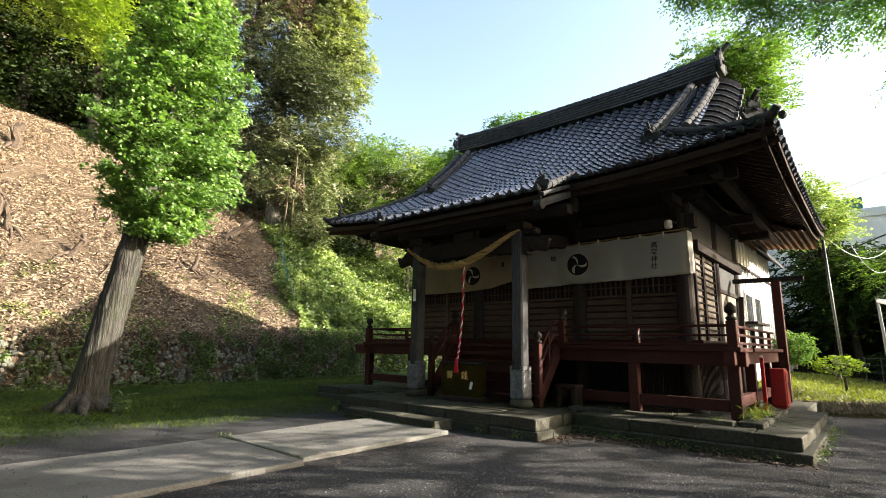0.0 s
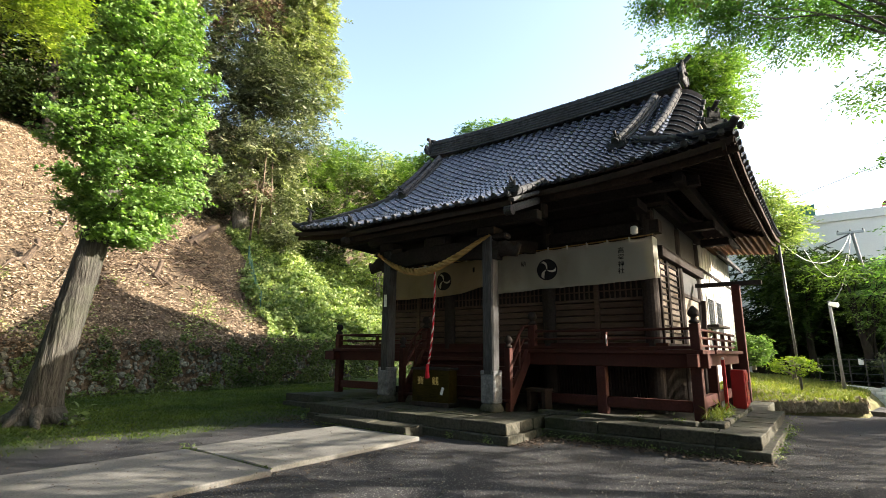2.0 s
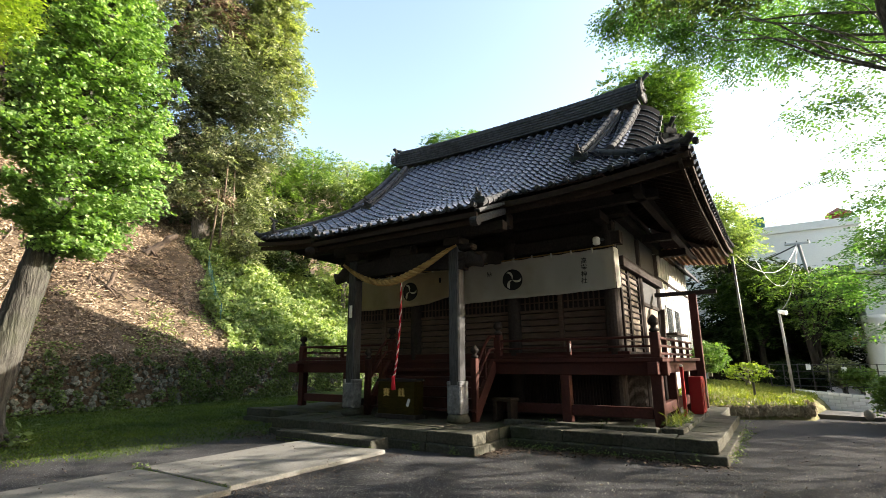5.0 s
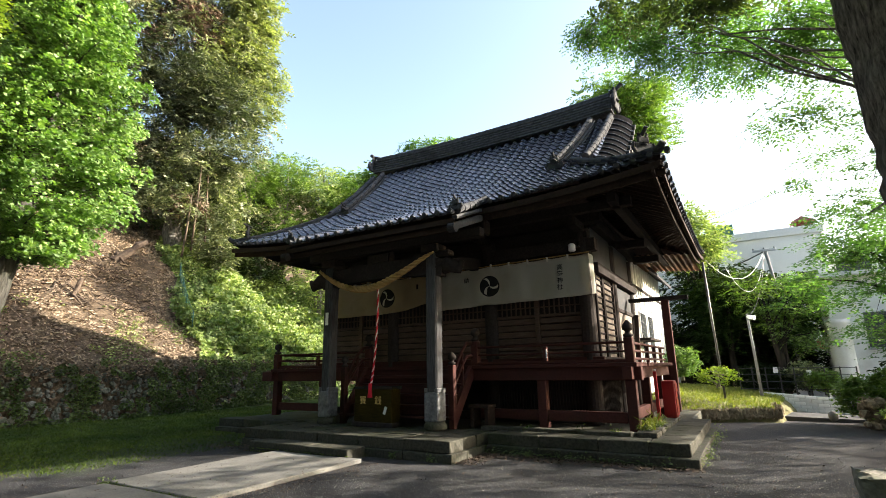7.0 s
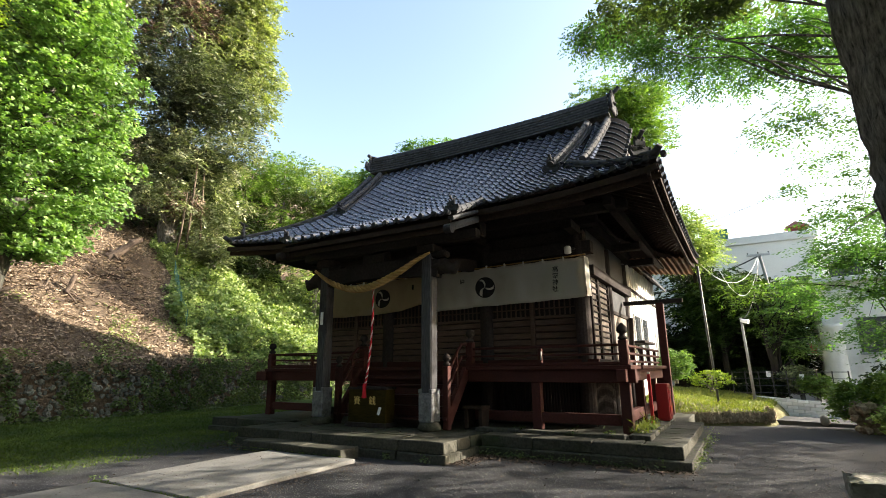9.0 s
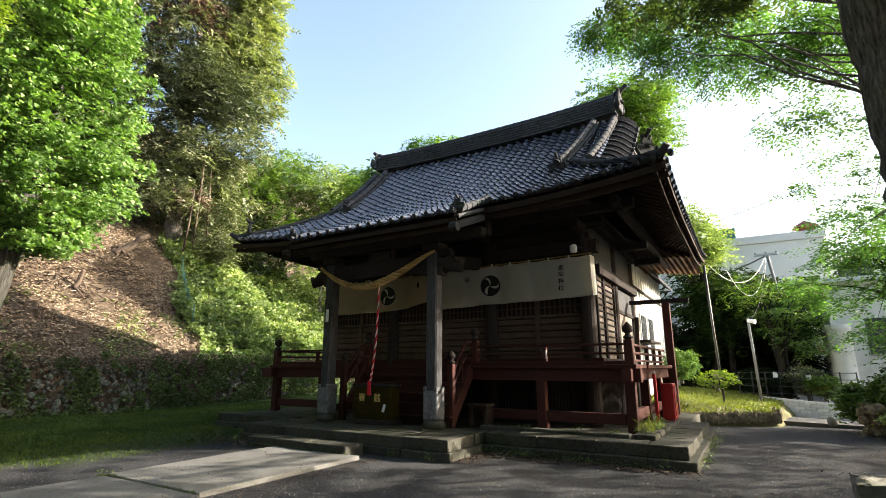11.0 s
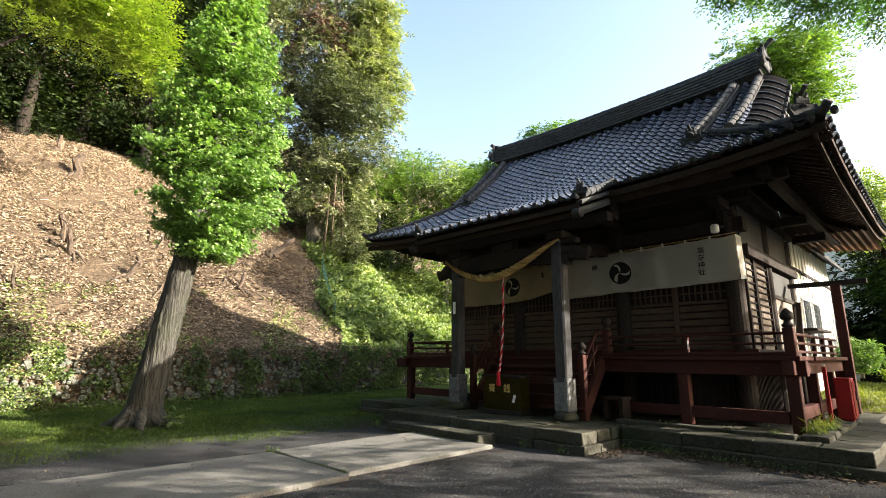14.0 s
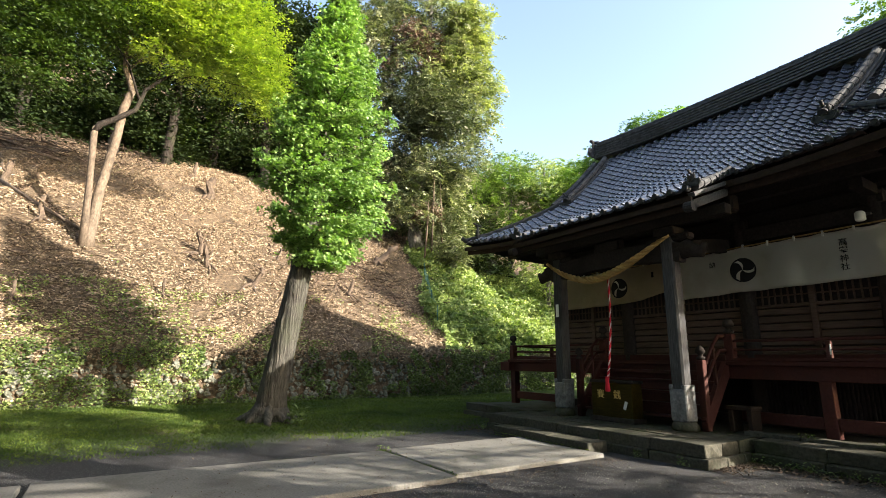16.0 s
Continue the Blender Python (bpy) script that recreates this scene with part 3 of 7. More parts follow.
def veranda():
    d = part("veranda", box(-10.75, -1.65, 9.12, 10.15, DECK - 0.07, DECK, 0.008), M_RED, shrine, "red-brown raised wooden veranda")
    bar("side_floor", -2.5, -1.62, 10.15, 13.7, DECK - 0.07, DECK, M_RED, d)
    bar("side_floor", -10.75, -9.85, 10.15, 14.5, DECK - 0.07, DECK, M_RED, d)
    bar("fascia_beam", -11.15, -1.6, 9.20, 9.36, 1.15, DECK - 0.07, M_RED, d)
    bar("fascia_beam", -1.88, -1.72, 9.0, 13.8, 1.17, DECK - 0.07, M_RED, d)
    bar("fascia_beam", -10.7, -10.54, 9.0, 14.4, 1.15, DECK - 0.07, M_RED, d)
    for x in (-10.62, -9.0, -3.4, -1.80):
        bar("post", x - 0.085, x + 0.085, 9.2, 9.37, PT, 1.15, M_RED, d)
    for y in (10.6, 12.2, 13.6):
        bar("post", -1.88, -1.72, y, y + 0.15, PT, 1.17, M_RED, d)
    for x0, x1 in ((-10.5, -9.1), (-4.75, -3.49), (-3.31, -1.9)):
        bar("tie_beam", x0, x1, 9.23, 9.34, 0.44, 0.62, M_RED, d)
    for y0, y1 in ((9.4, 10.6), (10.78, 12.2), (12.35, 13.6)):
        bar("tie_beam", -1.86, -1.74, y0, y1, 0.5, 0.68, M_RED, d)
    # crawl-space lattice behind the posts
    bar("sill", -9.6, -2.6, 10.14, 10.26, PT, 0.48, M_DARKWOOD, d)
    bar("back_wall", -9.6, -2.6, 11.2, 11.3, PT, 1.3, M_DARKWOOD, d)
    for k in range(34):
        x = -4.7 + k * 0.062
        bar("slat", x, x + 0.026, 10.16, 10.2, 0.48, 1.36, M_DARKWOOD, d, 0.003)
    for k in range(22):
        y = 10.3 + k * 0.09
        bar("slat", -2.62, -2.58, y, y + 0.035, 0.40, 1.36, M_DARKWOOD, d, 0.003)
    # railing with turned caps
    def newel(x, y, z0, z1, h=0.3, w=0.075):
        bar("rail_post", x - w, x + w, y - w, y + w, z0, z1, M_RED, d, 0.01)
        part("post_cap", lathe([(0.05, 0), (0.085, 0.02), (0.085, 0.05), (0.05, 0.07), (0.045, 0.11), (0.085, 0.13), (0.095, 0.17), (0.085, 0.22), (0.05, 0.26), (0.015, h)], (x, y, z1)), M_DARKWOOD, d, "weathered onion-shaped post cap", True)
    newel(-1.77, 9.25, DECK, 1.88)
    newel(-10.64, 9.25, DECK, 1.83, 0.26)
    newel(-4.80, 9.28, DECK, 1.93, 0.27)
    newel(-7.60, 9.28, DECK, 1.93, 0.27)
    for x0, x1 in ((-10.6, -7.65), (-4.75, -1.8)):
        for z, h in ((1.80, 0.045), (1.645, 0.035)):
            bm = box(x0, x1, 9.23, 9.29, z - h / 2, z + h / 2, 0.012)
            part("rail", bm, M_RED, d)
        bar("rail_foot", x0, x1, 9.21, 9.30, DECK + 0.004, DECK + 0.06, M_RED, d)
    for x in (-3.3, -9.2):
        bar("rail_post", x - 0.035, x + 0.035, 9.22, 9.30, DECK, 1.77, M_RED, d)
    part("white_tag", box(-3.275, -3.255, 9.205, 9.215, 1.56, 1.72, 0), M_WHITEPAINT, d)
    for z in (1.80, 1.66, 1.52):
        bar("rail", -1.83, -1.77, 9.33, 13.6, z - 0.022, z + 0.022, M_RED, d, 0.01)
        bar("rail", -10.68, -10.62, 9.33, 14.0, z - 0.022, z + 0.022, M_RED, d, 0.01)
    for y in (10.3, 11.2, 12.1, 13.0):
        bar("rail_post", -1.83, -1.77, y, y + 0.06, DECK, 1.80, M_RED, d)
    bar("tall_post", -1.72, -1.55, 13.55, 13.72, PT, 3.0, M_RED, d)
    bar("cross_beam", -2.5, -1.1, 13.57, 13.69, 2.98, 3.08, M_DARKWOOD, d)
    # stair with strings, treads and sloping rails
    st = part("stair", box(-7.55, -4.85, 9.0, 9.2, 1.20, 1.27, 0.006), M_RED, shrine, "steep red-brown wooden stair")
    for k in range(4):
        z = PT + 0.19 + k * 0.2
        bar("tread", -7.5, -4.9, 8.42 + k * 0.17, 8.68 + k * 0.17, z - 0.04, z, M_RED, st)
        bar("riser", -7.5, -4.9, 8.64 + k * 0.17, 8.66 + k * 0.17, z, z + 0.16, M_RED, st)
    for x in (-4.86, -7.54):
        bm = sweep([(x, 8.38, PT + 0.12), (x, 9.2, 1.38)], [(-0.04, -0.12), (0.04, -0.12), (0.04, 0.1), (-0.04, 0.1)])
        part("string", bm, M_RED, st)
        bar("newel", x - 0.06, x + 0.06, 8.34, 8.46, PT, 1.46, M_RED, st, 0.01)
        part("post_cap", lathe([(0.04, 0), (0.07, 0.02), (0.07, 0.05), (0.04, 0.06), (0.04, 0.09), (0.075, 0.12), (0.08, 0.16), (0.05, 0.21), (0.012, 0.25)], (x, 8.40, 1.46)), M_DARKWOOD, st, smooth=True)
        for o in (0.0, -0.26):
            part("handrail", tube([(x, 8.44, 1.30 + o), (x, 8.8, 1.72 + o), (x, 9.0, 1.88 + o), (x, 9.24, 1.90 + o)], 0.032, 8), M_RED, st, smooth=True)
        bar("baluster", x - 0.025, x + 0.025, 8.78, 8.83, 0.85, 1.7, M_RED, st)
    bar("stool", -4.72, -4.3, 8.75, 9.1, 0.66, 0.72, M_RAFTER, st)
    bar("stool_leg", -4.70, -4.62, 8.78, 9.08, PT, 0.66, M_RAFTER, st)
    bar("stool_leg", -4.40, -4.32, 8.78, 9.08, PT, 0.66, M_RAFTER, st)


veranda()


def walls():
    w = part("front_wall", box(-9.66, -2.68, 10.26, 10.34, DECK, 4.3, 0), M_DARKWOOD, shrine, "front wall of dark horizontal boards and lattice")
    posts = (-9.66, -7.56, -4.84, -2.68)
    for x in posts:
        part("post", tube([(x, 10.2, PT), (x, 10.2, 4.2)], 0.155, 16), M_DARKWOOD, w, smooth=False)
    for a, b in zip(posts, posts[1:]):
        m = (a + b) / 2
        cuts = [a + 0.15, m - 0.05, m + 0.05, b - 0.15]
        bar("stile", m - 0.05, m + 0.05, 10.15, 10.25, DECK, 3.6, M_BOARD, w)
        for x0, x1 in ((cuts[0], cuts[1]), (cuts[2], cuts[3])):
            for k in range(6):
                z = 1.60 + k * 0.137
                part("board", box(x0, x1, 10.17, 10.215, z, z + 0.120, 0.012, turn=Matrix.Translation((0, 10.2, z)) @ Matrix.Rotation(-0.13, 4, "X") @ Matrix.Translation((0, -10.2, -z))), M_BOARD, w)
            bar("rail", x0, x1, 10.16, 10.25, 2.425, 2.485, M_BOARD, w)
            bar("sill_board", x0, x1, 10.16, 10.25, DECK, 1.60, M_BOARD, w)
            n = int((x1 - x0) / 0.105)
            for k in range(1, n):
                x = x0 + (x1 - x0) * k / n
                bar("lattice_bar", x - 0.013, x + 0.013, 10.185, 10.215, 2.485, 3.3, M_BOARD, w, 0.002)
            bar("lattice_rail", x0, x1, 10.19, 10.21, 2.63, 2.655, M_BOARD, w, 0.002)
    bar("head_beam", -9.95, -2.4, 10.08, 10.32, 3.72, 3.98, M_DARKWOOD, w)
    bar("plate_beam", -10.1, -2.25, 10.05, 10.35, 4.32, 4.55, M_DARKWOOD, w)
    bar("kick_beam", -9.95, -2.4, 10.06, 10.16, DECK, 1.58, M_RED, w)
    # side wall with latticed doors and plaster panels, eave shade in the plaster's colour
    s = part("side_wall", box(-2.66, -2.60, 10.34, 14.3, DECK, 4.3, 0), M_DARKWOOD, shrine, "side wall with bleached lattice doors under plaster panels coloured dark for eave shade")
    for y in (12.25, 14.3):
        part("post", tube([(-2.62, y, PT), (-2.62, y, 4.2)], 0.13, 14), M_DARKWOOD, s)
    bar("head_beam", -2.76, -2.44, 10.4, 14.5, 3.30, 3.52, M_DARKWOOD, s)
    bar("plate_beam", -2.8, -2.40, 10.4, 14.9, 4.30, 4.52, M_DARKWOOD, s)
    bar("sill_beam", -2.72, -2.48, 10.4, 14.3, DECK, 1.58, M_DARKWOOD, s)
    for y0, y1 in ((10.42, 12.1), (12.42, 14.15)):
        bar("plaster_panel", -2.60, -2.56, y0, y1, 3.52, 4.30, M_PLASTER, s, 0)
    for y0, y1 in ((10.45, 11.05), (11.12, 12.05)):
        bar("door_panel", -2.60, -2.575, y0, y1, 1.58, 3.30, M_PALEWOOD, s, 0)
        for y in (y0, y1):
            bar("door_stile", -2.575, -2.53, y - 0.04, y + 0.04, 1.58, 3.30, M_DARKWOOD, s, 0.004)
        for k in range(13):
            z = 1.66 + k * 0.128
            bar("door_slat", -2.575, -2.545, y0 + 0.04, y1 - 0.04, z, z + 0.03, M_DARKWOOD, s, 0.003)
    bar("plaster_panel", -2.60, -2.55, 12.45, 14.1, 2.75, 3.25, M_PLASTER, s, 0)
    bar("board_panel", -2.60, -2.55, 12.45, 14.1, 1.58, 2.66, M_PALEWOOD, s, 0)
    bar("mid_rail", -2.60, -2.52, 12.4, 14.15, 2.66, 2.75, M_DARKWOOD, s)
    part("brace", sweep([(-2.45, 13.9, 1.6), (-2.45, 14.2, 2.7)], [(-0.05, -0.05), (0.05, -0.05), (0.05, 0.05), (-0.05, 0.05)]), M_DARKWOOD, s)
    # closing walls out of sight
    bar("side_wall", -9.72, -9.64, 10.34, 14.3, DECK, 4.4, M_DARKWOOD)
    bar("back_wall", -9.66, -2.66, 14.3, 14.4, PT, 4.6, M_DARKWOOD)
    bar("ceiling_boards", -9.9, -2.4, 10.1, 14.6, 4.56, 4.62, M_DARKWOOD)
    # bracket arms under the eaves
    for x in (-9.66, -7.56, -4.84, -2.68):
        bar("bracket_arm", x - 0.09, x + 0.09, 9.45, 10.1, 4.12, 4.30, M_DARKWOOD)
        bar("bearing_block", x - 0.14, x + 0.14, 10.06, 10.34, 4.0, 4.14, M_DARKWOOD)
    for y in (12.25, 14.3):
        bar("bracket_arm", -2.4, -1.75, y - 0.09, y + 0.09, 4.12, 4.30, M_DARKWOOD)
    bar("eave_purlin", -10.9, -1.5, 9.35, 9.52, 4.32, 4.50, M_DARKWOOD)
    bar("eave_purlin", -1.86, -1.70, 9.0, 16.2, 4.32, 4.50, M_DARKWOOD)


walls()

# ---- roof ----
HALF, YF, YR, YB = 5.4, 8.3, 12.7, 17.1
GAB = 3.35      # where the upper gable roof begins, from the middle
VERGE = 3.95
DROP = 4.42     # outer edge of the falling verge


def rise(d):
    return 4.50 + 0.50 * d + 0.0594 * d * d if d > 0 else 4.50 + 0.43 * d


def rise_slope(d):
    return 0.50 + 0.1188 * d if d > 0 else 0.43


def flare(x, d):
    """The eaves turn up towards the corners."""
    u = abs(x - XC) / HALF
    return 0.24 * max(0.0, u - 0.35) ** 2 / 0.4225 * max(0.0, 1 - max(d, 0) / 3.2)


def flare_y(y, d):
    u = abs(y - YR) / (YR - YF)
    return 0.24 * max(0.0, u - 0.35) ** 2 / 0.4225 * max(0.0, 1 - max(d, 0) / 3.2)


def skin_z(x, y):
    df = min(y - YF, YB - y)
    dx = HALF - abs(x - XC)
    if abs(x - XC) < GAB:
        return rise(df) + flare(x, df)
    d = min(df, dx)
    return rise(d) + (flare(x, d) if df <= dx else flare_y(y, d))


def solid_sheet(xs, ys, f, thick):
    bm = grid_mesh(xs, ys, f)
    bmesh.ops.solidify(bm, geom=bm.faces[:], thickness=thick)
    return bm


def roof():
    rf = part("roof", solid_sheet(list(np.linspace(XC - GAB, XC + GAB, 25)), list(np.linspace(YF, YB, 41)), skin_z, 0.10), M_DARKWOOD, shrine, "blue-grey smoked-tile roof with upturned eaves")
    for s in (-1, 1):
        xs = sorted(XC + s * v for v in np.linspace(GAB + 0.001, HALF, 13))
        part("hip_skirt", solid_sheet(xs, list(np.linspace(YF, YB, 61)), skin_z, 0.10), M_DARKWOOD, rf)
        xs = sorted(XC + s * v for v in (GAB - 0.02, VERGE))
        part("gable_overhang", solid_sheet(xs, list(np.linspace(YF + 2.05, YB - 2.05, 21)), lambda x, y: rise(min(y - YF, YB - y)) + 0.01, 0.09), M_DARKWOOD, rf)
        bm = bmesh.new()
        x = XC + s * (GAB + 0.05)
        prof = [(y, rise(min(y - YF, YB - y)) - 0.05) for y in np.linspace(YF + 2.0, YB - 2.0, 15)]
        top = [bm.verts.new((x, y, z)) for y, z in prof]
        bot = [bm.verts.new((x, y, 5.5)) for y, z in prof]
        for k in range(14):
            bm.faces.new((bot[k], bot[k + 1], top[k + 1], top[k]))
        bmesh.ops.solidify(bm, geom=bm.faces[:], thickness=0.05)
        part("gable_wall", bm, M_RAFTER, rf)
        for half in (0, 1):
            ys = np.linspace(YF + 2.0, YR, 9)
            pts = [(XC + s * (DROP - 0.16), y if not half else 2 * YR - y, rise(y - YF) - 0.46) for y in ys]
            # pale wood on the sunward gable only, sunlight put into the colour
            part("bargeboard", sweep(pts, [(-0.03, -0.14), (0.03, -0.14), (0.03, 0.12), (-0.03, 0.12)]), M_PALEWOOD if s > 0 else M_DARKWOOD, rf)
    # porch roof
    KX0, KX1, KY = -8.3, -4.12, YF - 1.02
    part("porch_sheet", solid_sheet(list(np.linspace(KX0, KX1, 9)), list(np.linspace(KY, YF + 0.9, 7)), lambda x, y: rise(y - YF) + 0.012, 0.09), M_DARKWOOD, rf)
    # fascia under the eaves, following their curve
    xs = np.linspace(XC - HALF, XC + HALF, 33)
    for z0, z1, back in ((-0.20, -0.09, 0.03), (-0.30, -0.19, 0.14)):
        part("eave_board", sweep([(x, YF + back, skin_z(x, YF + 0.001)) for x in xs], [(-0.025, z0), (0.025, z0), (0.025, z1), (-0.025, z1)]), M_RAFTER, rf)
        ys = np.linspace(YF, YB, 25)
        part("eave_board", sweep([(XC + HALF - back, y, skin_z(XC + HALF - 0.001, min(max(y, YF + 0.01), YB - 0.01))) for y in ys], [(-0.025, z0), (0.025, z0), (0.025, z1), (-0.025, z1)]), M_RAFTER, rf)
        part("eave_board", sweep([(x, KY + back, rise(KY - YF)) for x in np.linspace(KX0, KX1, 5)], [(-0.025, z0 + 0.02), (0.025, z0 + 0.02), (0.025, z1), (-0.025, z1)]), M_RAFTER, rf)
    # moulded barge of the porch, rolled nose; sunlight coloured into its paler right end
    for s, x in ((1, KX1), (-1, KX0)):
        for z0, z1, o, y1 in ((-0.17, -0.10, 0.0, 8.5), (-0.35, -0.22, -0.04, 8.4)):
            pts = [(x + s * o, y, rise(y - YF) + 0.06 * (1 - (y - KY) / 1.7)) for y in np.linspace(KY - 0.02, y1, 7)]
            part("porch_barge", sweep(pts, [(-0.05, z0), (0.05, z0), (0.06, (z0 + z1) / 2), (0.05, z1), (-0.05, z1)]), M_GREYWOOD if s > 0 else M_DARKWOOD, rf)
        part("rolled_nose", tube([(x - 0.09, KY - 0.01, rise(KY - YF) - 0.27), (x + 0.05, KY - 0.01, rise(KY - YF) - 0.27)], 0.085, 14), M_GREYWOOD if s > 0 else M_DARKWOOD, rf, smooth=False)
    part("hanging_ornament", box(-4.2, -4.1, 8.5, 8.75, rise(0.4) - 0.75, rise(0.4) - 0.45, 0.03), M_DARKWOOD, rf)
    # rafters
    bm = box(-0.035, 0.035, 0, 2.0, -0.08, 0, 0)
    me = mesh_of(bm, "rafter", M_RAFTER)
    for k in range(52):
        x = XC - 5.2 + k * 0.204
        ob = under(new("rafter", me), rf)
        ob.matrix_basis = Matrix.Translation((x, YF + 0.08, skin_z(x, YF + 0.05) - 0.14)) @ Matrix.Rotation(math.atan(0.50 - 0.05), 4, "X") @ Matrix.Diagonal((1, min(1.0, max(0.1, (HALF - abs(x - XC) - 0.1) / 2.0)), 1, 1))
    for k in range(40):
        y = YF + 0.25 + k * 0.212
        ob = under(new("rafter", me), rf)
        ob.matrix_basis = Matrix.Translation((XC + HALF - 0.08, y, skin_z(XC + HALF - 0.05, y) - 0.13)) @ Matrix.Rotation(math.pi / 2, 4, "Z") @ Matrix.Rotation(math.atan(0.45), 4, "X") @ Matrix.Diagonal((1, min(1.0, max(0.1, (min(y - YF, YB - y) - 0.1) / 2.0)), 1, 1))
    return rf, KX0, KX1, KY


ROOF, KX0, KX1, KY = roof()


def tile_mesh(w=0.275, length=0.30, thick=0.022):
    """A pantile: a trough that rises into a roll at one side, thick at its lower lip."""
    bm = bmesh.new()
    prof = []
    for i in range(9):
        u = i / 8
        z = 0.062 * (0.5 - 0.5 * math.cos(2 * math.pi * min(1.0, max(0.0, (u - 0.50) / 0.50)))) - 0.024 * math.sin(math.pi * min(1.0, u / 0.55)) if u < 0.999 else 0.0
        prof.append(((u - 0.5) * w, z))
    lo = [bm.verts.new((x, -0.012, z + 0.040)) for x, z in prof]
    lip = [bm.verts.new((x, -0.012, z + 0.040)) for x, z in prof]
    hi = [bm.verts.new((x, length, z + 0.004)) for x, z in prof]
    un = [bm.verts.new((x, -0.004, z * 0.8 + 0.040 - thick - 0.026)) for x, z in prof]
    for k in range(8):
        bm.faces.new((lo[k], lo[k + 1], hi[k + 1], hi[k]))
        bm.faces.new((un[k], un[k + 1], lip[k + 1], lip[k]))
    return bm


def lay_tiles():
    me = mesh_of(tile_mesh(), "tile", M_TILE, True)
    rng = np.random.default_rng(8)
    spots = []
    rows, d = [], -1.0
    while d < 4.25:
        rows.append(d)
        d += 0.232 * math.cos(math.atan(rise_slope(d)))
    pitch = 0.268
    n = int(2 * HALF / pitch)
    for d in rows:
        for k in range(n + 1):
            x = XC - HALF + 0.1 + k * pitch
            a = abs(x - XC)
            if d < -0.02:
                if not KX0 + 0.1 < x < KX1 - 0.1:
                    continue
            elif a > GAB and d > HALF - a and not (d > 2.0 and a < VERGE):
                continue
            elif d <= 2.0 and d > HALF - a:
                continue
            z = rise(d) + flare(x, d) + (0.012 if d < 0.9 and KX0 < x < KX1 else 0)
            sl = rise_slope(d)
            m = Matrix.Translation((x, YF + d, z)) @ Matrix.Rotation(math.atan(sl), 4, "X") @ Matrix.Rotation(rng.normal(0, 0.012), 4, "Z")
            spots.append((m, d, x))
    # right-hand hip, its rows run back along the side eave
    d = 0.0
    side = []
    while d < 2.1:
        for k in range(34):
            y = YF + 0.1 + k * pitch
            if d > min(y - YF, YB - y):
                continue
            z = rise(d) + flare_y(y, d)
            side.append(Matrix.Translation((XC + HALF - d, y, z)) @ Matrix.Rotation(math.pi / 2, 4, "Z") @ Matrix.Rotation(math.atan(rise_slope(d)), 4, "X"))
        d += 0.21
    near = [s for s in spots if s[2] > -6.2 and s[1] < 2.2]
    own = set(id(s) for s in near[:300])
    rest = []
    for s in spots:
        if id(s) in own:
            ob = under(new("tile", me), ROOF)
            ob.matrix_basis = s[0]
        else:
            rest.append(s[0])
    co = np.array([v.co for v in me.vertices])
    faces = [tuple(p.vertices) for p in me.polygons]
    allv, allf = [], []
    for m in rest + side:
        r = np.array(m.to_3x3())
        allf += [tuple(i + len(allv) * len(co) for i in f) for f in faces]
        allv.append(co @ r.T + np.array(m.translation))
    big = bpy.data.meshes.new("tile_field")
    big.from_pydata(np.concatenate(allv).tolist(), [], allf)
    big.materials.append(M_TILE)
    big.polygons.foreach_set("use_smooth", [True] * len(big.polygons))
    tagged(under(new("tile_field", big), ROOF), "weathered blue-grey pantiles", kind="stuff")
    # round eave ends
    end = mesh_of(lathe([(0.05, 0), (0.05, 0.10), (0.042, 0.105), (0.038, 0.095)], (0, 0, 0), 10), "eave_end", M_TILEOLD)
    for k in range(n + 1):
        x = XC - HALF + 0.1 + k * pitch + 0.09
        porch = KX0 < x < KX1
        y = (KY if porch else YF) - 0.02
        z = (rise(KY - YF) + 0.012 if porch else rise(0) + flare(x, 0)) + 0.035
        ob = under(new("eave_end", end), ROOF)
        ob.matrix_basis = Matrix.Translation((x, y + 0.07, z)) @ Matrix.Rotation(math.pi / 2, 4, "X")
    for k in range(33):
        y = YF + 0.2 + k * pitch
        ob = under(new("eave_end", end), ROOF)
        ob.matrix_basis = Matrix.Translation((XC + HALF - 0.05, y, rise(0) + flare_y(y, 0) + 0.035)) @ Matrix.Rotation(math.pi / 2, 4, "Y")


lay_tiles()


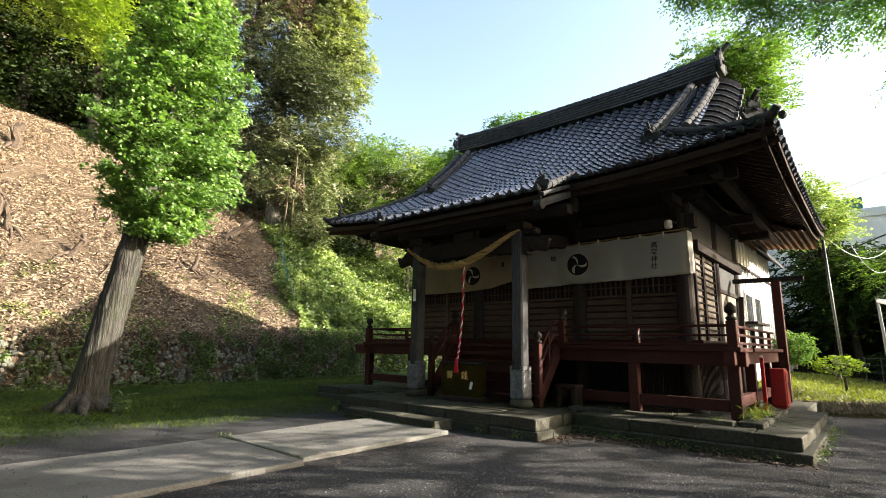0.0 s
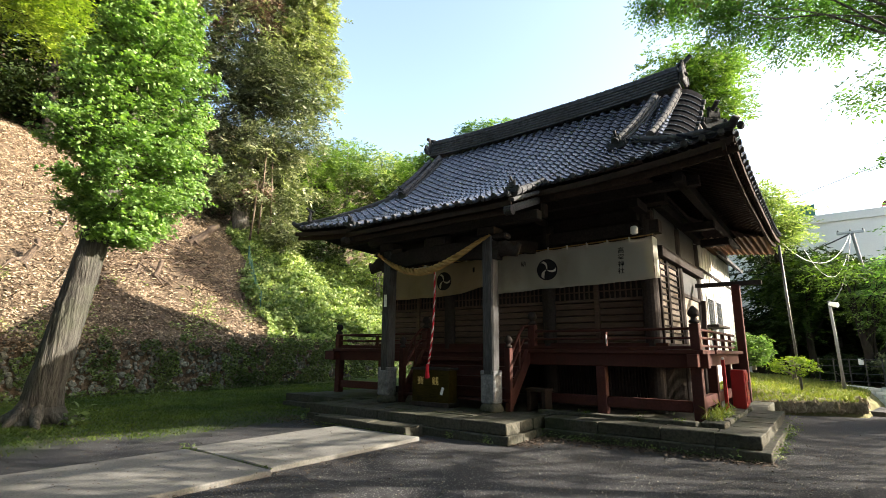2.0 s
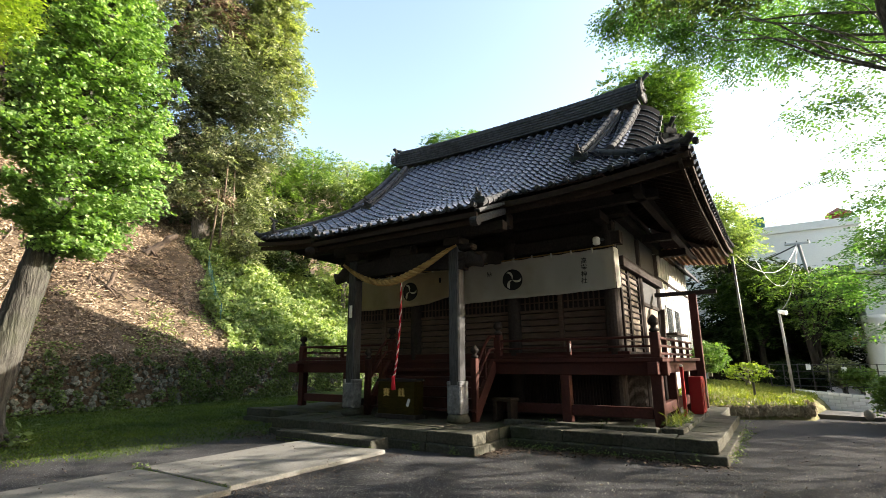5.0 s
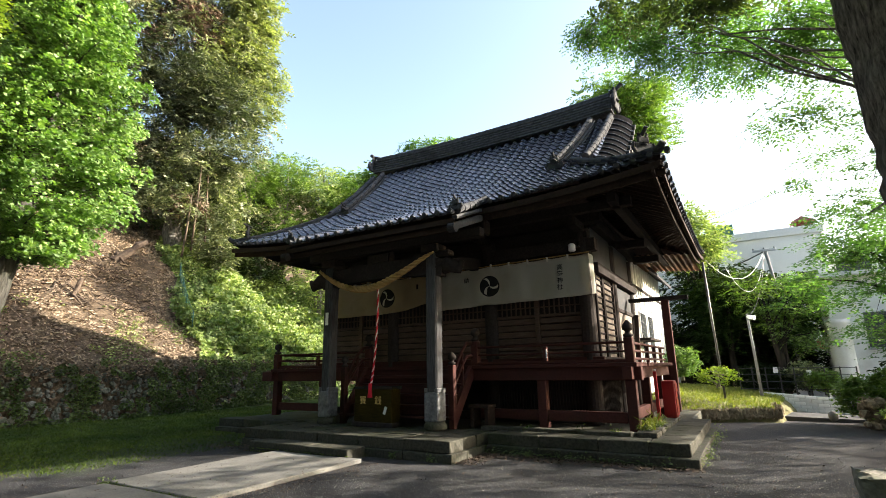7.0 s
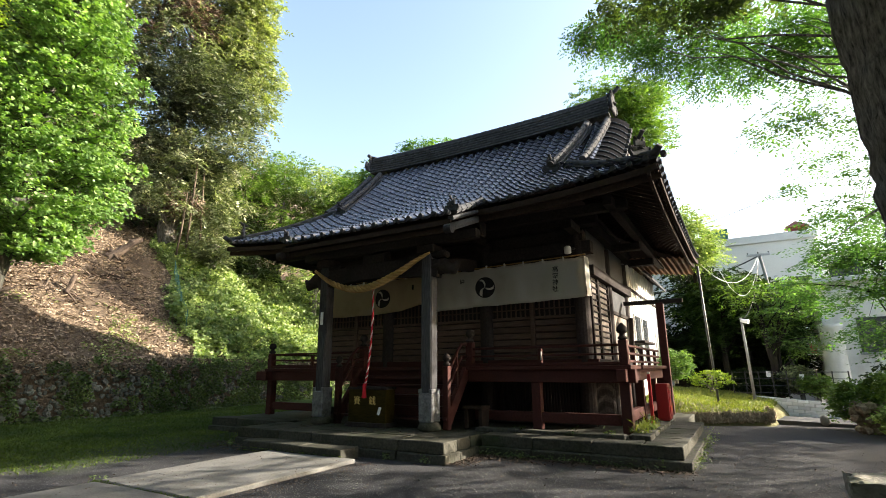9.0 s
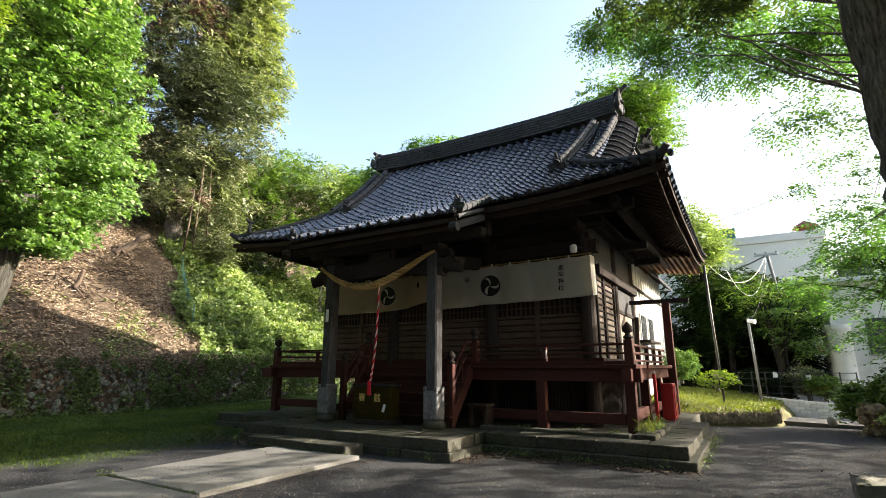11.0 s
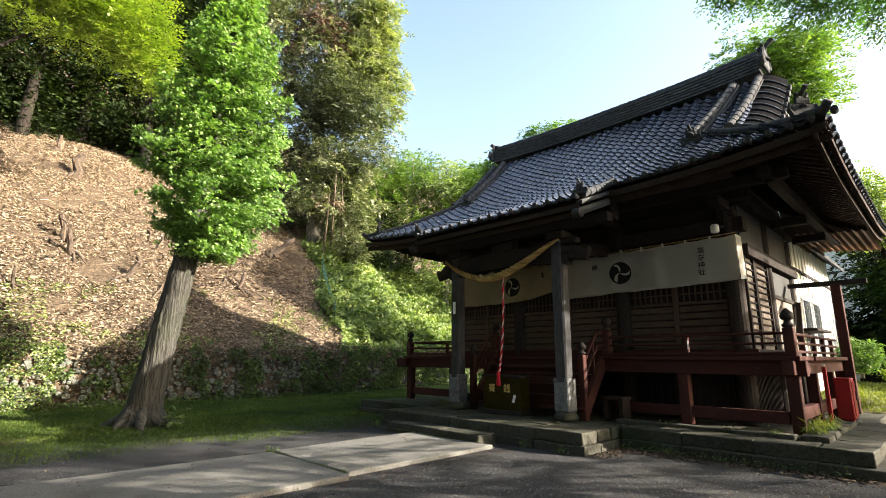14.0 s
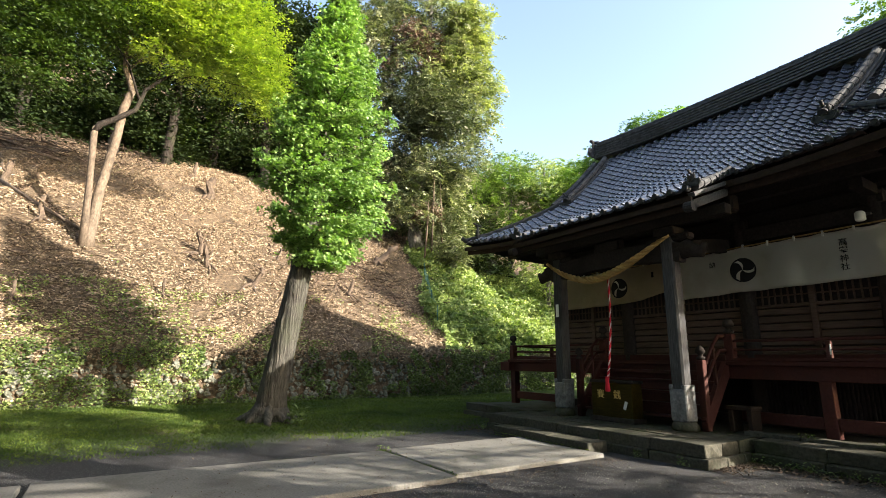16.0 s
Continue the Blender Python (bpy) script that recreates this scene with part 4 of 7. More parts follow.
def stacked_ridge(name, pts, width, courses, step, cap_r, parent, label=""):
    """A ridge of flat courses with a row of round cap tiles on top."""
    prof = []
    z = 0.0
    for k in range(courses):
        w = width * (1 - 0.06 * k) / 2
        prof += [(w, z), (w, z + step * 0.55), (w - 0.05, z + step * 0.6), (w - 0.05, z + step)]
        z += step
    prof = [(-a, b) for a, b in prof[::-1]] + prof
    r = part(name, sweep(pts, prof), M_TILEOLD, parent, label)
    up = [Vector(p) for p in pts]
    total = sum((b - a).length for a, b in zip(up, up[1:]))
    n = max(2, int(total / 0.26))
    cap = mesh_of(tube([(0, 0, 0), (0.24, 0, 0.0), (0.245, 0, 0), (0.27, 0, 0)], [cap_r, cap_r * 0.94, cap_r * 1.06, cap_r * 1.06], 12), "cap_tile", M_TILEOLD, False)
    for k in range(n):
        f = k / n * (len(up) - 1)
        i = min(int(f), len(up) - 2)
        p = up[i].lerp(up[i + 1], f - i)
        dv = (up[i + 1] - up[i]).normalized()
        s = Vector((dv.y, -dv.x, 0)).normalized()
        nrm = s.cross(dv).normalized()
        ob = under(new("cap_tile", cap), r)
        ob.matrix_basis = Matrix.Translation(p + nrm * (z + cap_r * 0.25)) @ Matrix((dv, -s, nrm)).transposed().to_4x4()
    return r


def ornament(parent, at, size, heading, label):
    """An end tile: a shield with shoulders, curls and a horn."""
    m = Matrix.Translation(at) @ Matrix.Rotation(heading, 4, "Z") @ Matrix.Scale(size, 4)
    bm = box(-0.06, 0.06, -0.42, 0.42, -0.35, 0.12, 0.03)
    box(-0.05, 0.07, -0.28, 0.28, 0.08, 0.42, 0.05, bm)
    for s in (-1, 1):
        join(bm, tube([(0.02, s * 0.40, -0.3), (0.02, s * 0.52, -0.1), (0.02, s * 0.46, 0.1), (0.02, s * 0.34, 0.12), (0.02, s * 0.36, 0.0)], [0.09, 0.08, 0.07, 0.05, 0.03], 8))
        join(bm, tube([(0.02, s * 0.12, 0.36), (0.02, s * 0.22, 0.52), (0.02, s * 0.12, 0.6)], [0.07, 0.06, 0.02], 8))
    join(bm, lathe([(0.02, 0.0), (0.16, 0.01), (0.17, 0.05), (0.1, 0.07), (0.09, 0.1)], (0, 0, 0), 12))
    join(bm, tube([(-0.2, 0, 0.45), (0.1, 0, 0.55), (0.3, 0, 0.72)], [0.09, 0.085, 0.09], 10))
    bmesh.ops.transform(bm, matrix=m, verts=bm.verts[:])
    return part("end_ornament", bm, M_TILEOLD, parent, label)


def ridges():
    zr = rise(YR - YF)
    xs = np.linspace(XC - VERGE - 0.02, XC + VERGE + 0.02, 9)
    pts = [(x, YR, zr - 0.02 + 0.10 * (abs(x - XC) / VERGE) ** 3) for x in xs]
    r = stacked_ridge("main_ridge", pts, 0.46, 6, 0.085, 0.10, ROOF, "tall main ridge of stacked tile courses")
    for s in (-1, 1):
        ornament(r, (XC + s * (VERGE + 0.10), YR, zr + 0.40), 0.66, 0 if s > 0 else math.pi, "ridge-end tile with curled horns")
        # descending ridge
        x = XC + s * 3.08
        pts = [(x + s * 0.16 * (y - YF - 1.85), y, rise(y - YF) + 0.02) for y in np.linspace(YF + 1.85, YR - 0.25, 10)]
        stacked_ridge("descending_ridge", pts if s > 0 else pts, 0.24, 2, 0.07, 0.085, ROOF)
        ornament(ROOF, (x, YF + 1.8, rise(1.85) + 0.12), 0.36, -math.pi / 2, "")
        pts = [(XC + s * (3.74 + 0.09 * (y - YF - 2.0)), y, rise(y - YF) + 0.03) for y in np.linspace(YF + 2.0, YR - 0.2, 10)]
        stacked_ridge("verge_ridge", pts, 0.16, 1, 0.06, 0.085, ROOF)
        # corner ridge to the eave corner
        pts = []
        for f in np.linspace(0, 1, 10):
            d = 2.0 * (1 - f) + 0.06 * f
            pts.append((XC + s * (HALF - d), YF + d, rise(d) + flare(XC + s * (HALF - d), d) + 0.02))
        stacked_ridge("corner_ridge", pts, 0.2, 1, 0.05, 0.075, ROOF)
        d = 0.27
        ornament(ROOF, (XC + s * (HALF - d), YF + d, rise(d) + flare(XC + s * (HALF - d), d) + 0.24), 0.42, -math.pi / 4 if s > 0 else -3 * math.pi / 4, "corner ornament tile")
        part("corner_horn", tube([(XC + s * (HALF - 0.3), YF + 0.3, 4.86), (XC + s * (HALF + 0.0), YF, 4.84), (XC + s * (HALF + 0.07), YF - 0.07, 4.92)], [0.075, 0.07, 0.06], 10), M_TILEOLD, ROOF, smooth=True)
        # stepped side tiles of the gable verge, their shade painted near black
        for k in range(9):
            y = YF + 2.1 + k * 0.262
            bm = bmesh.new()
            rows = []
            for u in np.linspace(0, 1, 6):
                x = XC + s * (3.86 + (DROP - 3.86) * u)
                z = rise(y - YF) + 0.02 - 0.34 * u * u
                rows.append([bm.verts.new((x, y, z + 0.035)), bm.verts.new((x, y + 0.29, z + 0.29 * rise_slope(y - YF) + 0.005)), bm.verts.new((x, y + 0.01, z - 0.03))])
            for a, b in zip(rows, rows[1:]):
                bm.faces.new((a[0], b[0], b[1], a[1]))
                bm.faces.new((a[2], b[2], b[0], a[0]))
            bm.faces.new(rows[-1])
            bmesh.ops.recalc_face_normals(bm, faces=bm.faces[:])
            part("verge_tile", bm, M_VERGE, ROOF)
            # pale tube along each lip stands in for its sunlit glint
            part("verge_lip", tube([(XC + s * (3.86 + (DROP - 3.86) * u), y - 0.005, rise(y - YF) + 0.05 - 0.34 * u * u) for u in np.linspace(0.05, 1, 6)], 0.013, 6), M_SHEATH, ROOF)
            part("verge_end", tube([(XC + s * (DROP - 0.03), y + 0.07, rise(y - YF) - 0.30), (XC + s * (DROP + 0.07), y + 0.07, rise(y - YF) - 0.32)], 0.065, 8), M_TILEOLD, ROOF)
        part("verge_roll", sweep([(XC + s * (DROP - 0.25 + 0.05), y, rise(y - YF) - 0.42) for y in np.linspace(YF + 2.1, YR, 8)], [(-0.2, -0.04), (0.2, -0.06), (0.22, 0.0), (-0.2, 0.06)]), M_RAFTER, ROOF)
    # porch corner ornaments
    for x in (KX1, KX0):
        ornament(ROOF, (x, KY + 0.08, rise(KY - YF) + 0.16), 0.26, -math.pi / 2, "")
        for k in range(6):
            y = KY + 0.18 + k * 0.2
            part("verge_tile", tube([(x - 0.02, y, rise(y - YF) + 0.03), (x - 0.02, y + 0.19, rise(y + 0.19 - YF) + 0.04)], [0.075, 0.065], 10), M_TILEOLD, ROOF)


ridges()


def porch():
    p = part("porch_beam", sweep([(x, 8.15, 3.30 + 0.10 * (1 - ((x + 6.4) / 1.5) ** 2)) for x in np.linspace(-7.95, -4.85, 9)], [(-0.10, -0.16), (0.10, -0.16), (0.10, 0.18), (-0.10, 0.18)]), M_DARKWOOD, shrine, "dark cambered beam of the porch")
    for x in (-7.76, -5.09):
        c = part("porch_pillar", box(x - 0.12, x + 0.12, 8.03, 8.27, 0.44, 3.62, 0.03), M_GREYWOOD, shrine, "square silver-grey porch pillar with chamfered edges")
        bm = box(x - 0.15, x + 0.15, 8.0, 8.30, 0.46, 0.98, 0.02)
        for sx in (-1, 1):
            box(x + sx * 0.08, x + sx * 0.151, 7.996, 8.304, 0.96, 1.05, 0.015, bm)
        part("metal_sheath", bm, M_SHEATH, c, "dented grey metal sheath round the foot")
        part("foot_stone", lathe([(0.19, 0), (0.22, 0.03), (0.21, 0.09), (0.17, 0.15)], (x, 8.155, PT), 16), M_STONE, c, smooth=True)
        part("bracket", box(x - 0.42, x + 0.42, 8.05, 8.27, 3.52, 3.64, 0.03), M_DARKWOOD, c)
        part("bearing_block", box(x - 0.2, x + 0.2, 7.98, 8.34, 3.62, 3.78, 0.02), M_DARKWOOD, c)
        s = 1 if x > XC else -1
        bm = tube([(x + s * 0.1, 8.15, 3.30), (x + s * 0.35, 8.15, 3.36), (x + s * 0.58, 8.15, 3.26), (x + s * 0.66, 8.15, 3.40)], [0.15, 0.16, 0.11, 0.05], 10, squash=0.7)
        part("beam_nose", bm, M_DARKWOOD, c, "carved beam end", True)
        part("tie_beam", sweep([(x, y, 3.35 + 0.35 * math.sin((y - 8.2) / 2.0 * 1.5)) for y in np.linspace(8.25, 10.1, 7)], [(-0.08, -0.13), (0.08, -0.13), (0.08, 0.13), (-0.08, 0.13)]), M_DARKWOOD, c)
    part("porch_purlin", box(-8.4, -4.0, 8.05, 8.25, 3.80, 3.98, 0.01), M_DARKWOOD, shrine)
    part("frog_leg_strut", box(-6.75, -6.05, 8.08, 8.22, 3.50, 3.80, 0.05), M_DARKWOOD, shrine)
    part("name_plate", box(-6.5, -6.1, 8.0, 8.05, 3.56, 3.74, 0.01), M_DARKWOOD, shrine)
    part("paper_notice", box(-7.78, -7.70, 8.0, 8.004, 2.35, 2.62, 0), M_WHITEPAINT, shrine)


porch()

# ---- things on the shrine ----
def cloth_y(x, z):
    top = 3.62
    return 9.97 - 0.035 * math.sin(x * 7.3) * (0.3 + 0.7 * (top - z)) - 0.03 * math.sin(x * 3.1 + 1) * (top - z) - 0.025 * math.sin(x * 17 + z * 2) * (top - z) * 0.5


def cloth_top(x):
    return 3.60 + 0.02 * abs(math.sin((x + 2.55) * math.pi / 0.44)) * -1 + 0.01 * (x + 6) * 0.8


def cloth_bottom(x):
    if x > -6.05:
        return 2.80 - 0.05 * math.sin((x + 6.05) / 3.5 * math.pi) - 0.10 * max(0.0, 1 - (x + 6.05) / 1.2)
    return 2.74 + 0.26 * max(0.0, 1 - (-6.05 - x) / 1.7) ** 1.6


def curtain():
    c = thing("shrine_curtain", (-6.1, 10.0, 2.75), "cream cotton shrine curtain with black round crests, hung across the front", "curtain")
    # the left half has a darker, yellower cloth colour
    for x0, x1, n, mat in ((-9.62, -6.08, 60, M_CLOTHTAN), (-6.03, -2.52, 60, M_CLOTH)):
        bm = bmesh.new()
        v = []
        for i in range(n + 1):
            x = x0 + (x1 - x0) * i / n
            zt, zb = cloth_top(x), cloth_bottom(x)
            v.append([bm.verts.new((x, cloth_y(x, zt + (zb - zt) * j / 14), zt + (zb - zt) * j / 14)) for j in range(15)])
        for a, b in zip(v, v[1:]):
            for j in range(14):
                bm.faces.new((a[j], a[j + 1], b[j + 1], b[j]))
        bmesh.ops.solidify(bm, geom=bm.faces[:], thickness=0.004)
        ob = part("cloth", bm, mat, c, "tan cream cloth" if mat is M_CLOTHTAN else "cream cloth")
        ob.data.polygons.foreach_set("use_smooth", [abs(p.normal.y) > 0.5 for p in ob.data.polygons])
    # the last fold wraps the corner post
    bm = bmesh.new()
    v = [[bm.verts.new((-2.515 + 0.02 * math.sin(3 * u) + 0.012 * j / 6, 9.955 + 0.34 * u, 3.625 - (0.83 - 0.05 * u) * j / 6)) for j in range(7)] for u in np.linspace(0, 1, 9)]
    for a, b in zip(v, v[1:]):
        for j in range(6):
            bm.faces.new((a[j], b[j], b[j + 1], a[j + 1]))
    bmesh.ops.solidify(bm, geom=bm.faces[:], thickness=0.004)
    part("side_fold", bm, M_CLOTH, c)
    part("hanging_cord", tube([(-9.65, 9.98, 3.62), (-6.1, 9.98, 3.60), (-2.5, 9.98, 3.66)], 0.012, 6), M_STRAW, c)
    k = 0
    x = -9.55
    while x < -2.55:
        part("loop", box(x - 0.015, x + 0.015, 9.95, 10.0, 3.56, 3.66, 0.004), M_CLOTH, c)
        x += 0.44

    def flat(points, mat, name, label="", lift=0.006):
        """A dyed shape that follows the cloth."""
        bm = bmesh.new()
        f = bm.faces.new([bm.verts.new((x, 0, z)) for x, z in points])
        bmesh.ops.triangulate(bm, faces=[f])
        for _ in range(2):
            bmesh.ops.subdivide_edges(bm, edges=bm.edges[:], cuts=1)
        for vv in bm.verts:
            vv.co.y = cloth_y(vv.co.x, vv.co.z) - lift
        return part(name, bm, mat, c, label)

    for cx, cz in ((-4.76, 3.17), (-7.60, 3.13)):
        flat([(cx + 0.235 * math.cos(a), cz + 0.235 * math.sin(a)) for a in np.linspace(0, 2 * math.pi, 29)[:-1]], M_INK, "crest", "black crest of three swirling drops")
        for q in range(3):
            a0 = radians(98 + 120 * q)
            pts = []
            for s in np.linspace(0, 1, 9):
                r, a = 0.01 + 0.19 * s, a0 + 0.3 * s * s
                pts.append((cx + (r + 0.012) * math.cos(a + 0.08 + 0.2 * s * s), cz + (r + 0.012) * math.sin(a + 0.08 + 0.2 * s * s)))
            for s in np.linspace(1, 0, 9):
                r, a = 0.01 + 0.19 * s, a0 + 0.3 * s * s
                pts.append((cx + (r - 0.012 * (1 - s)) * math.cos(a - 0.5 * (1 - s) - 0.10), cz + (r - 0.012 * (1 - s)) * math.sin(a - 0.5 * (1 - s) - 0.10)))
            flat(pts, M_CLOTH, "crest_line", "", 0.011)
    for ch, x, z, s in (("高", -3.12, 3.40, 0.128), ("宰", -3.125, 3.262, 0.128), ("神", -3.13, 3.124, 0.128), ("社", -3.135, 2.985, 0.128), ("納", -5.33, 3.34, 0.13)):
        letter(ch, (x, z), s, M_INK, c)
    # writing too small to read
    for col, x in enumerate((-9.42, -9.30)):
        for k in range(8):
            z = 3.34 - k * 0.07
            flat([(x - 0.025, z), (x + 0.025, z), (x + 0.025, z + 0.04), (x - 0.025, z + 0.04)], M_INK, "ink_bar")
    flat([(-6.72, 3.28), (-6.66, 3.28), (-6.66, 3.40), (-6.72, 3.40)], M_INK, "ink_bar")


def letter_mesh(ch, size, mat, extrude=0.002, bold=0.008):
    cu = bpy.data.curves.new("letter", "FONT")
    cu.body, cu.size, cu.align_x, cu.align_y, cu.extrude = ch, size, "CENTER", "CENTER", extrude
    cu.offset = bold * size
    ob = bpy.data.objects.new("letter_source", cu)
    me = bpy.data.meshes.new_from_object(ob)
    bpy.data.objects.remove(ob)
    me.materials.clear()
    me.materials.append(mat)
    return me


def letter(ch, at, size, mat, parent):
    me = letter_mesh(ch, size, mat)
    ob = under(new("letter", me), parent)
    ob.matrix_basis = Matrix.Translation((at[0], cloth_y(at[0], at[1]) - 0.03, at[1])) @ Matrix.Rotation(math.pi / 2, 4, "X")
    return ob


curtain()


def twisted(name, pts, radii, strands, turns, mats, parent, labels=None, sides=7):
    """A rope: strands wound round a line, thicker where radii say."""
    up = [Vector(p) for p in pts]
    n = len(up)
    for s in range(strands):
        line, rr = [], []
        N = int(turns * 14)
        for k in range(N + 1):
            f = k / N * (n - 1)
            i = min(int(f), n - 2)
            p = up[i].lerp(up[i + 1], f - i)
            d = (up[i + 1] - up[i]).normalized()
            u = d.cross(Vector((0, 1, 0.01))).normalized()
            v = d.cross(u)
            r = radii[i] + (radii[i + 1] - radii[i]) * (f - i)
            a = 2 * math.pi * (turns * k / N + s / strands)
            line.append(p + (u * math.cos(a) + v * math.sin(a)) * r * 0.55)
            rr.append(r * 0.62)
        part(name, tube(line, rr, sides), mats[s % len(mats)], parent, labels[s % len(labels)] if labels else "", True)


def ropes():
    r = thing("straw_rope", (-6.5, 8.0, 3.0), "thick twisted straw rope sagging between the porch pillars", "rope")
    pts, rad = [], []
    for k in range(17):
        f = k / 16
        x = -7.93 + 2.98 * f
        if f < 0.45:
            u = f / 0.45
            z = 3.54 - 0.52 * (1 - (1 - u) ** 2)
        else:
            u = (f - 0.45) / 0.55
            z = 3.02 + 0.62 * (u ** 1.5) - (0.05 * max(0, u - 0.85) / 0.15)
        pts.append((x, 7.93, z))
        rad.append(0.02 + 0.05 * math.sin(math.pi * min(1, max(0.02, f))) ** 0.7)
    twisted("strand", pts, rad, 3, 9, [M_STRAW], r)
    b = thing("bell_rope", (-6.55, 8.0, 0.9), "red and white twisted bell rope hanging over the offering box", "bell rope")
    twisted("cord", [(-6.33, 7.98, 3.05), (-6.33, 7.98, 2.4), (-6.36, 7.97, 1.8), (-6.41, 7.96, 1.35), (-6.45, 7.95, 1.10)], [0.019, 0.019, 0.019, 0.019, 0.021], 3, 9, [M_REDROPE, M_REDROPE, M_WHITEROPE], b, ["", "", "white strand"])
    part("tassel", lathe([(0.026, 0.30), (0.036, 0.25), (0.034, 0.19), (0.05, 0.03), (0.015, 0.02)][::-1], (-6.46, 7.94, 0.84), 12), M_REDROPE, b, "red tassel", True)


ropes()


def offering_box():
    o = thing("offering_box", (-6.45, 8.2, PT), "dark ochre wooden offering box with two gold characters", "offering box")
    x0, x1, y0, y1, z0, z1 = -6.95, -6.02, 8.05, 8.36, PT + 0.08, 1.02
    part("body", box(x0, x1, y0, y1, z0, z1, 0.012), M_BOX, o)
    part("plinth", box(x0 - 0.04, x1 + 0.04, y0 - 0.03, y1 + 0.03, PT, PT + 0.09, 0.01), M_DARKWOOD, o)
    part("rim", box(x0 - 0.02, x1 + 0.02, y0 - 0.02, y0 + 0.04, z1, z1 + 0.05, 0.008), M_DARKWOOD, o)
    part("rim", box(x0 - 0.02, x1 + 0.02, y1 - 0.04, y1 + 0.02, z1, z1 + 0.05, 0.008), M_DARKWOOD, o)
    for k in range(9):
        x = x0 + 0.05 + k * 0.098
        part("slat", box(x, x + 0.05, y0 + 0.04, y1 - 0.04, z1, z1 + 0.03, 0.006), M_DARKWOOD, o)
    for ch, x in (("賽", -6.72), ("銭", -6.34)):
        ob = under(new("letter", letter_mesh(ch, 0.17, M_GOLD, 0.004, 0.003)), o)
        ob.matrix_basis = Matrix.Translation((x, y0 - 0.006, 0.80)) @ Matrix.Rotation(math.pi / 2, 4, "X")
    part("paper_tag", box(-6.20, -6.14, y0 - 0.008, y0 - 0.003, 0.55, 0.70, 0, turn=Matrix.Translation((-6.17, 0, 0.62)) @ Matrix.Rotation(0.35, 4, "Y") @ Matrix.Translation((6.17, 0, -0.62))), M_WHITEPAINT, o)


offering_box()


def side_things():
    c = thing("fire_hose_cabinet", (-1.45, 11.3, PT), "bright red enamelled hose cabinet standing beside the veranda", "cabinet")
    part("body", box(-1.62, -1.38, 11.35, 11.75, PT + 0.08, 1.08, 0.012), M_CABINET, c)
    part("door", box(-1.38, -1.365, 11.38, 11.72, PT + 0.14, 1.03, 0.006), M_CABINET, c)
    part("handle", box(-1.365, -1.345, 11.62, 11.66, 0.70, 0.86, 0.004), M_DARKMETAL, c)
    for y in (11.37, 11.67):
        part("foot", box(-1.60, -1.40, y, y + 0.05, PT, PT + 0.08, 0.004), M_CABINET, c)
    b = thing("red_post", (-1.62, 10.75, PT), "thin red post with a white cap", "post")
    part("shaft", box(-1.66, -1.60, 10.72, 10.78, PT, 1.28, 0.006), M_CABINET, b)
    part("cap", box(-1.655, -1.605, 10.725, 10.775, 1.28, 1.32, 0.01), M_WHITEPAINT, b)
    l = thing("wall_lamp", (-2.75, 9.95, 3.75), "small white wall lamp above the curtain corner", "lamp")
    part("shade", lathe([(0.05, 0), (0.075, 0.02), (0.075, 0.13), (0.05, 0.16)], (-2.83, 9.93, 3.70), 12), M_WHITEPAINT, l, smooth=True)
    part("bracket", box(-2.86, -2.70, 9.96, 10.06, 3.80, 3.83, 0.005), M_DARKMETAL, l)
    # lean-to behind the hall
    h = thing("rear_hall", (-5, 17, PT), "white boarded rear hall behind the shrine, with dark sliding windows", "building")
    part("wall", box(-9.0, -2.62, 14.6, 20.5, PT, 4.5, 0), M_WHITEWALL, h)
    for k in range(14):
        y = 14.65 + k * 0.42
        part("batten", box(-2.62, -2.595, y, y + 0.03, 1.3, 4.5, 0.003), M_WHITEWALL, h)
    part("band", box(-2.62, -2.58, 14.6, 20.5, 3.62, 3.70, 0.005), M_DARKWOOD, h)
    for y0, y1 in ((15.5, 16.5), (16.8, 17.8)):
        w = part("window", box(-2.62, -2.59, y0, y1, 1.5, 2.95, 0), M_GLASSDARK, h, "dark window")
        for yy in (y0, y1 - 0.05):
            part("window_frame", box(-2.60, -2.57, yy, yy + 0.05, 1.5, 2.95, 0.004), M_METAL, w)
        for z in (1.5, 2.90):
            part("window_frame", box(-2.60, -2.57, y0, y1, z, z + 0.05, 0.004), M_METAL, w)
    part("shelf", box(-2.6, -2.15, 14.2, 16.0, 2.05, 2.11, 0.005), M_DARKWOOD, h)
    # corrugated lean-to eave in brown sheet
    bm = bmesh.new()
    v = [[bm.verts.new((-2.62 + k * 0.03, 14.5 + 2.9 * i / 3, 4.42 - 0.0028 * k + 0.022 * math.cos(k * math.pi / 2.5))) for i in range(4)] for k in range(56)]
    for a, b2 in zip(v, v[1:]):
        for i in range(3):
            bm.faces.new((a[i], a[i + 1], b2[i + 1], b2[i]))
    bmesh.ops.solidify(bm, geom=bm.faces[:], thickness=0.006)
    part("corrugated_eave", bm, M_SHEETBROWN, h, "brown translucent corrugated sheet")
    part("roof", sweep([(-2.0, 16.6, 4.6), (-2.0, 20.8, 4.6)], [(-0.2, -0.3), (-0.6, 0.1), (-7.0, 1.6), (-7.0, 1.4), (-0.6, -0.05), (-0.2, -0.4)]), M_TILEOLD, h)
    g = thing("rain_pipe", (-0.82, 17.0, 0.4), "dark rain pipe standing under the rear eave corner", "pipe")
    part("pipe", tube([(-0.84, 16.98, 4.45), (-0.80, 17.0, 2.5), (-0.74, 17.0, 0.35)], 0.034, 10), M_DARKMETAL, g, smooth=True)


side_things()

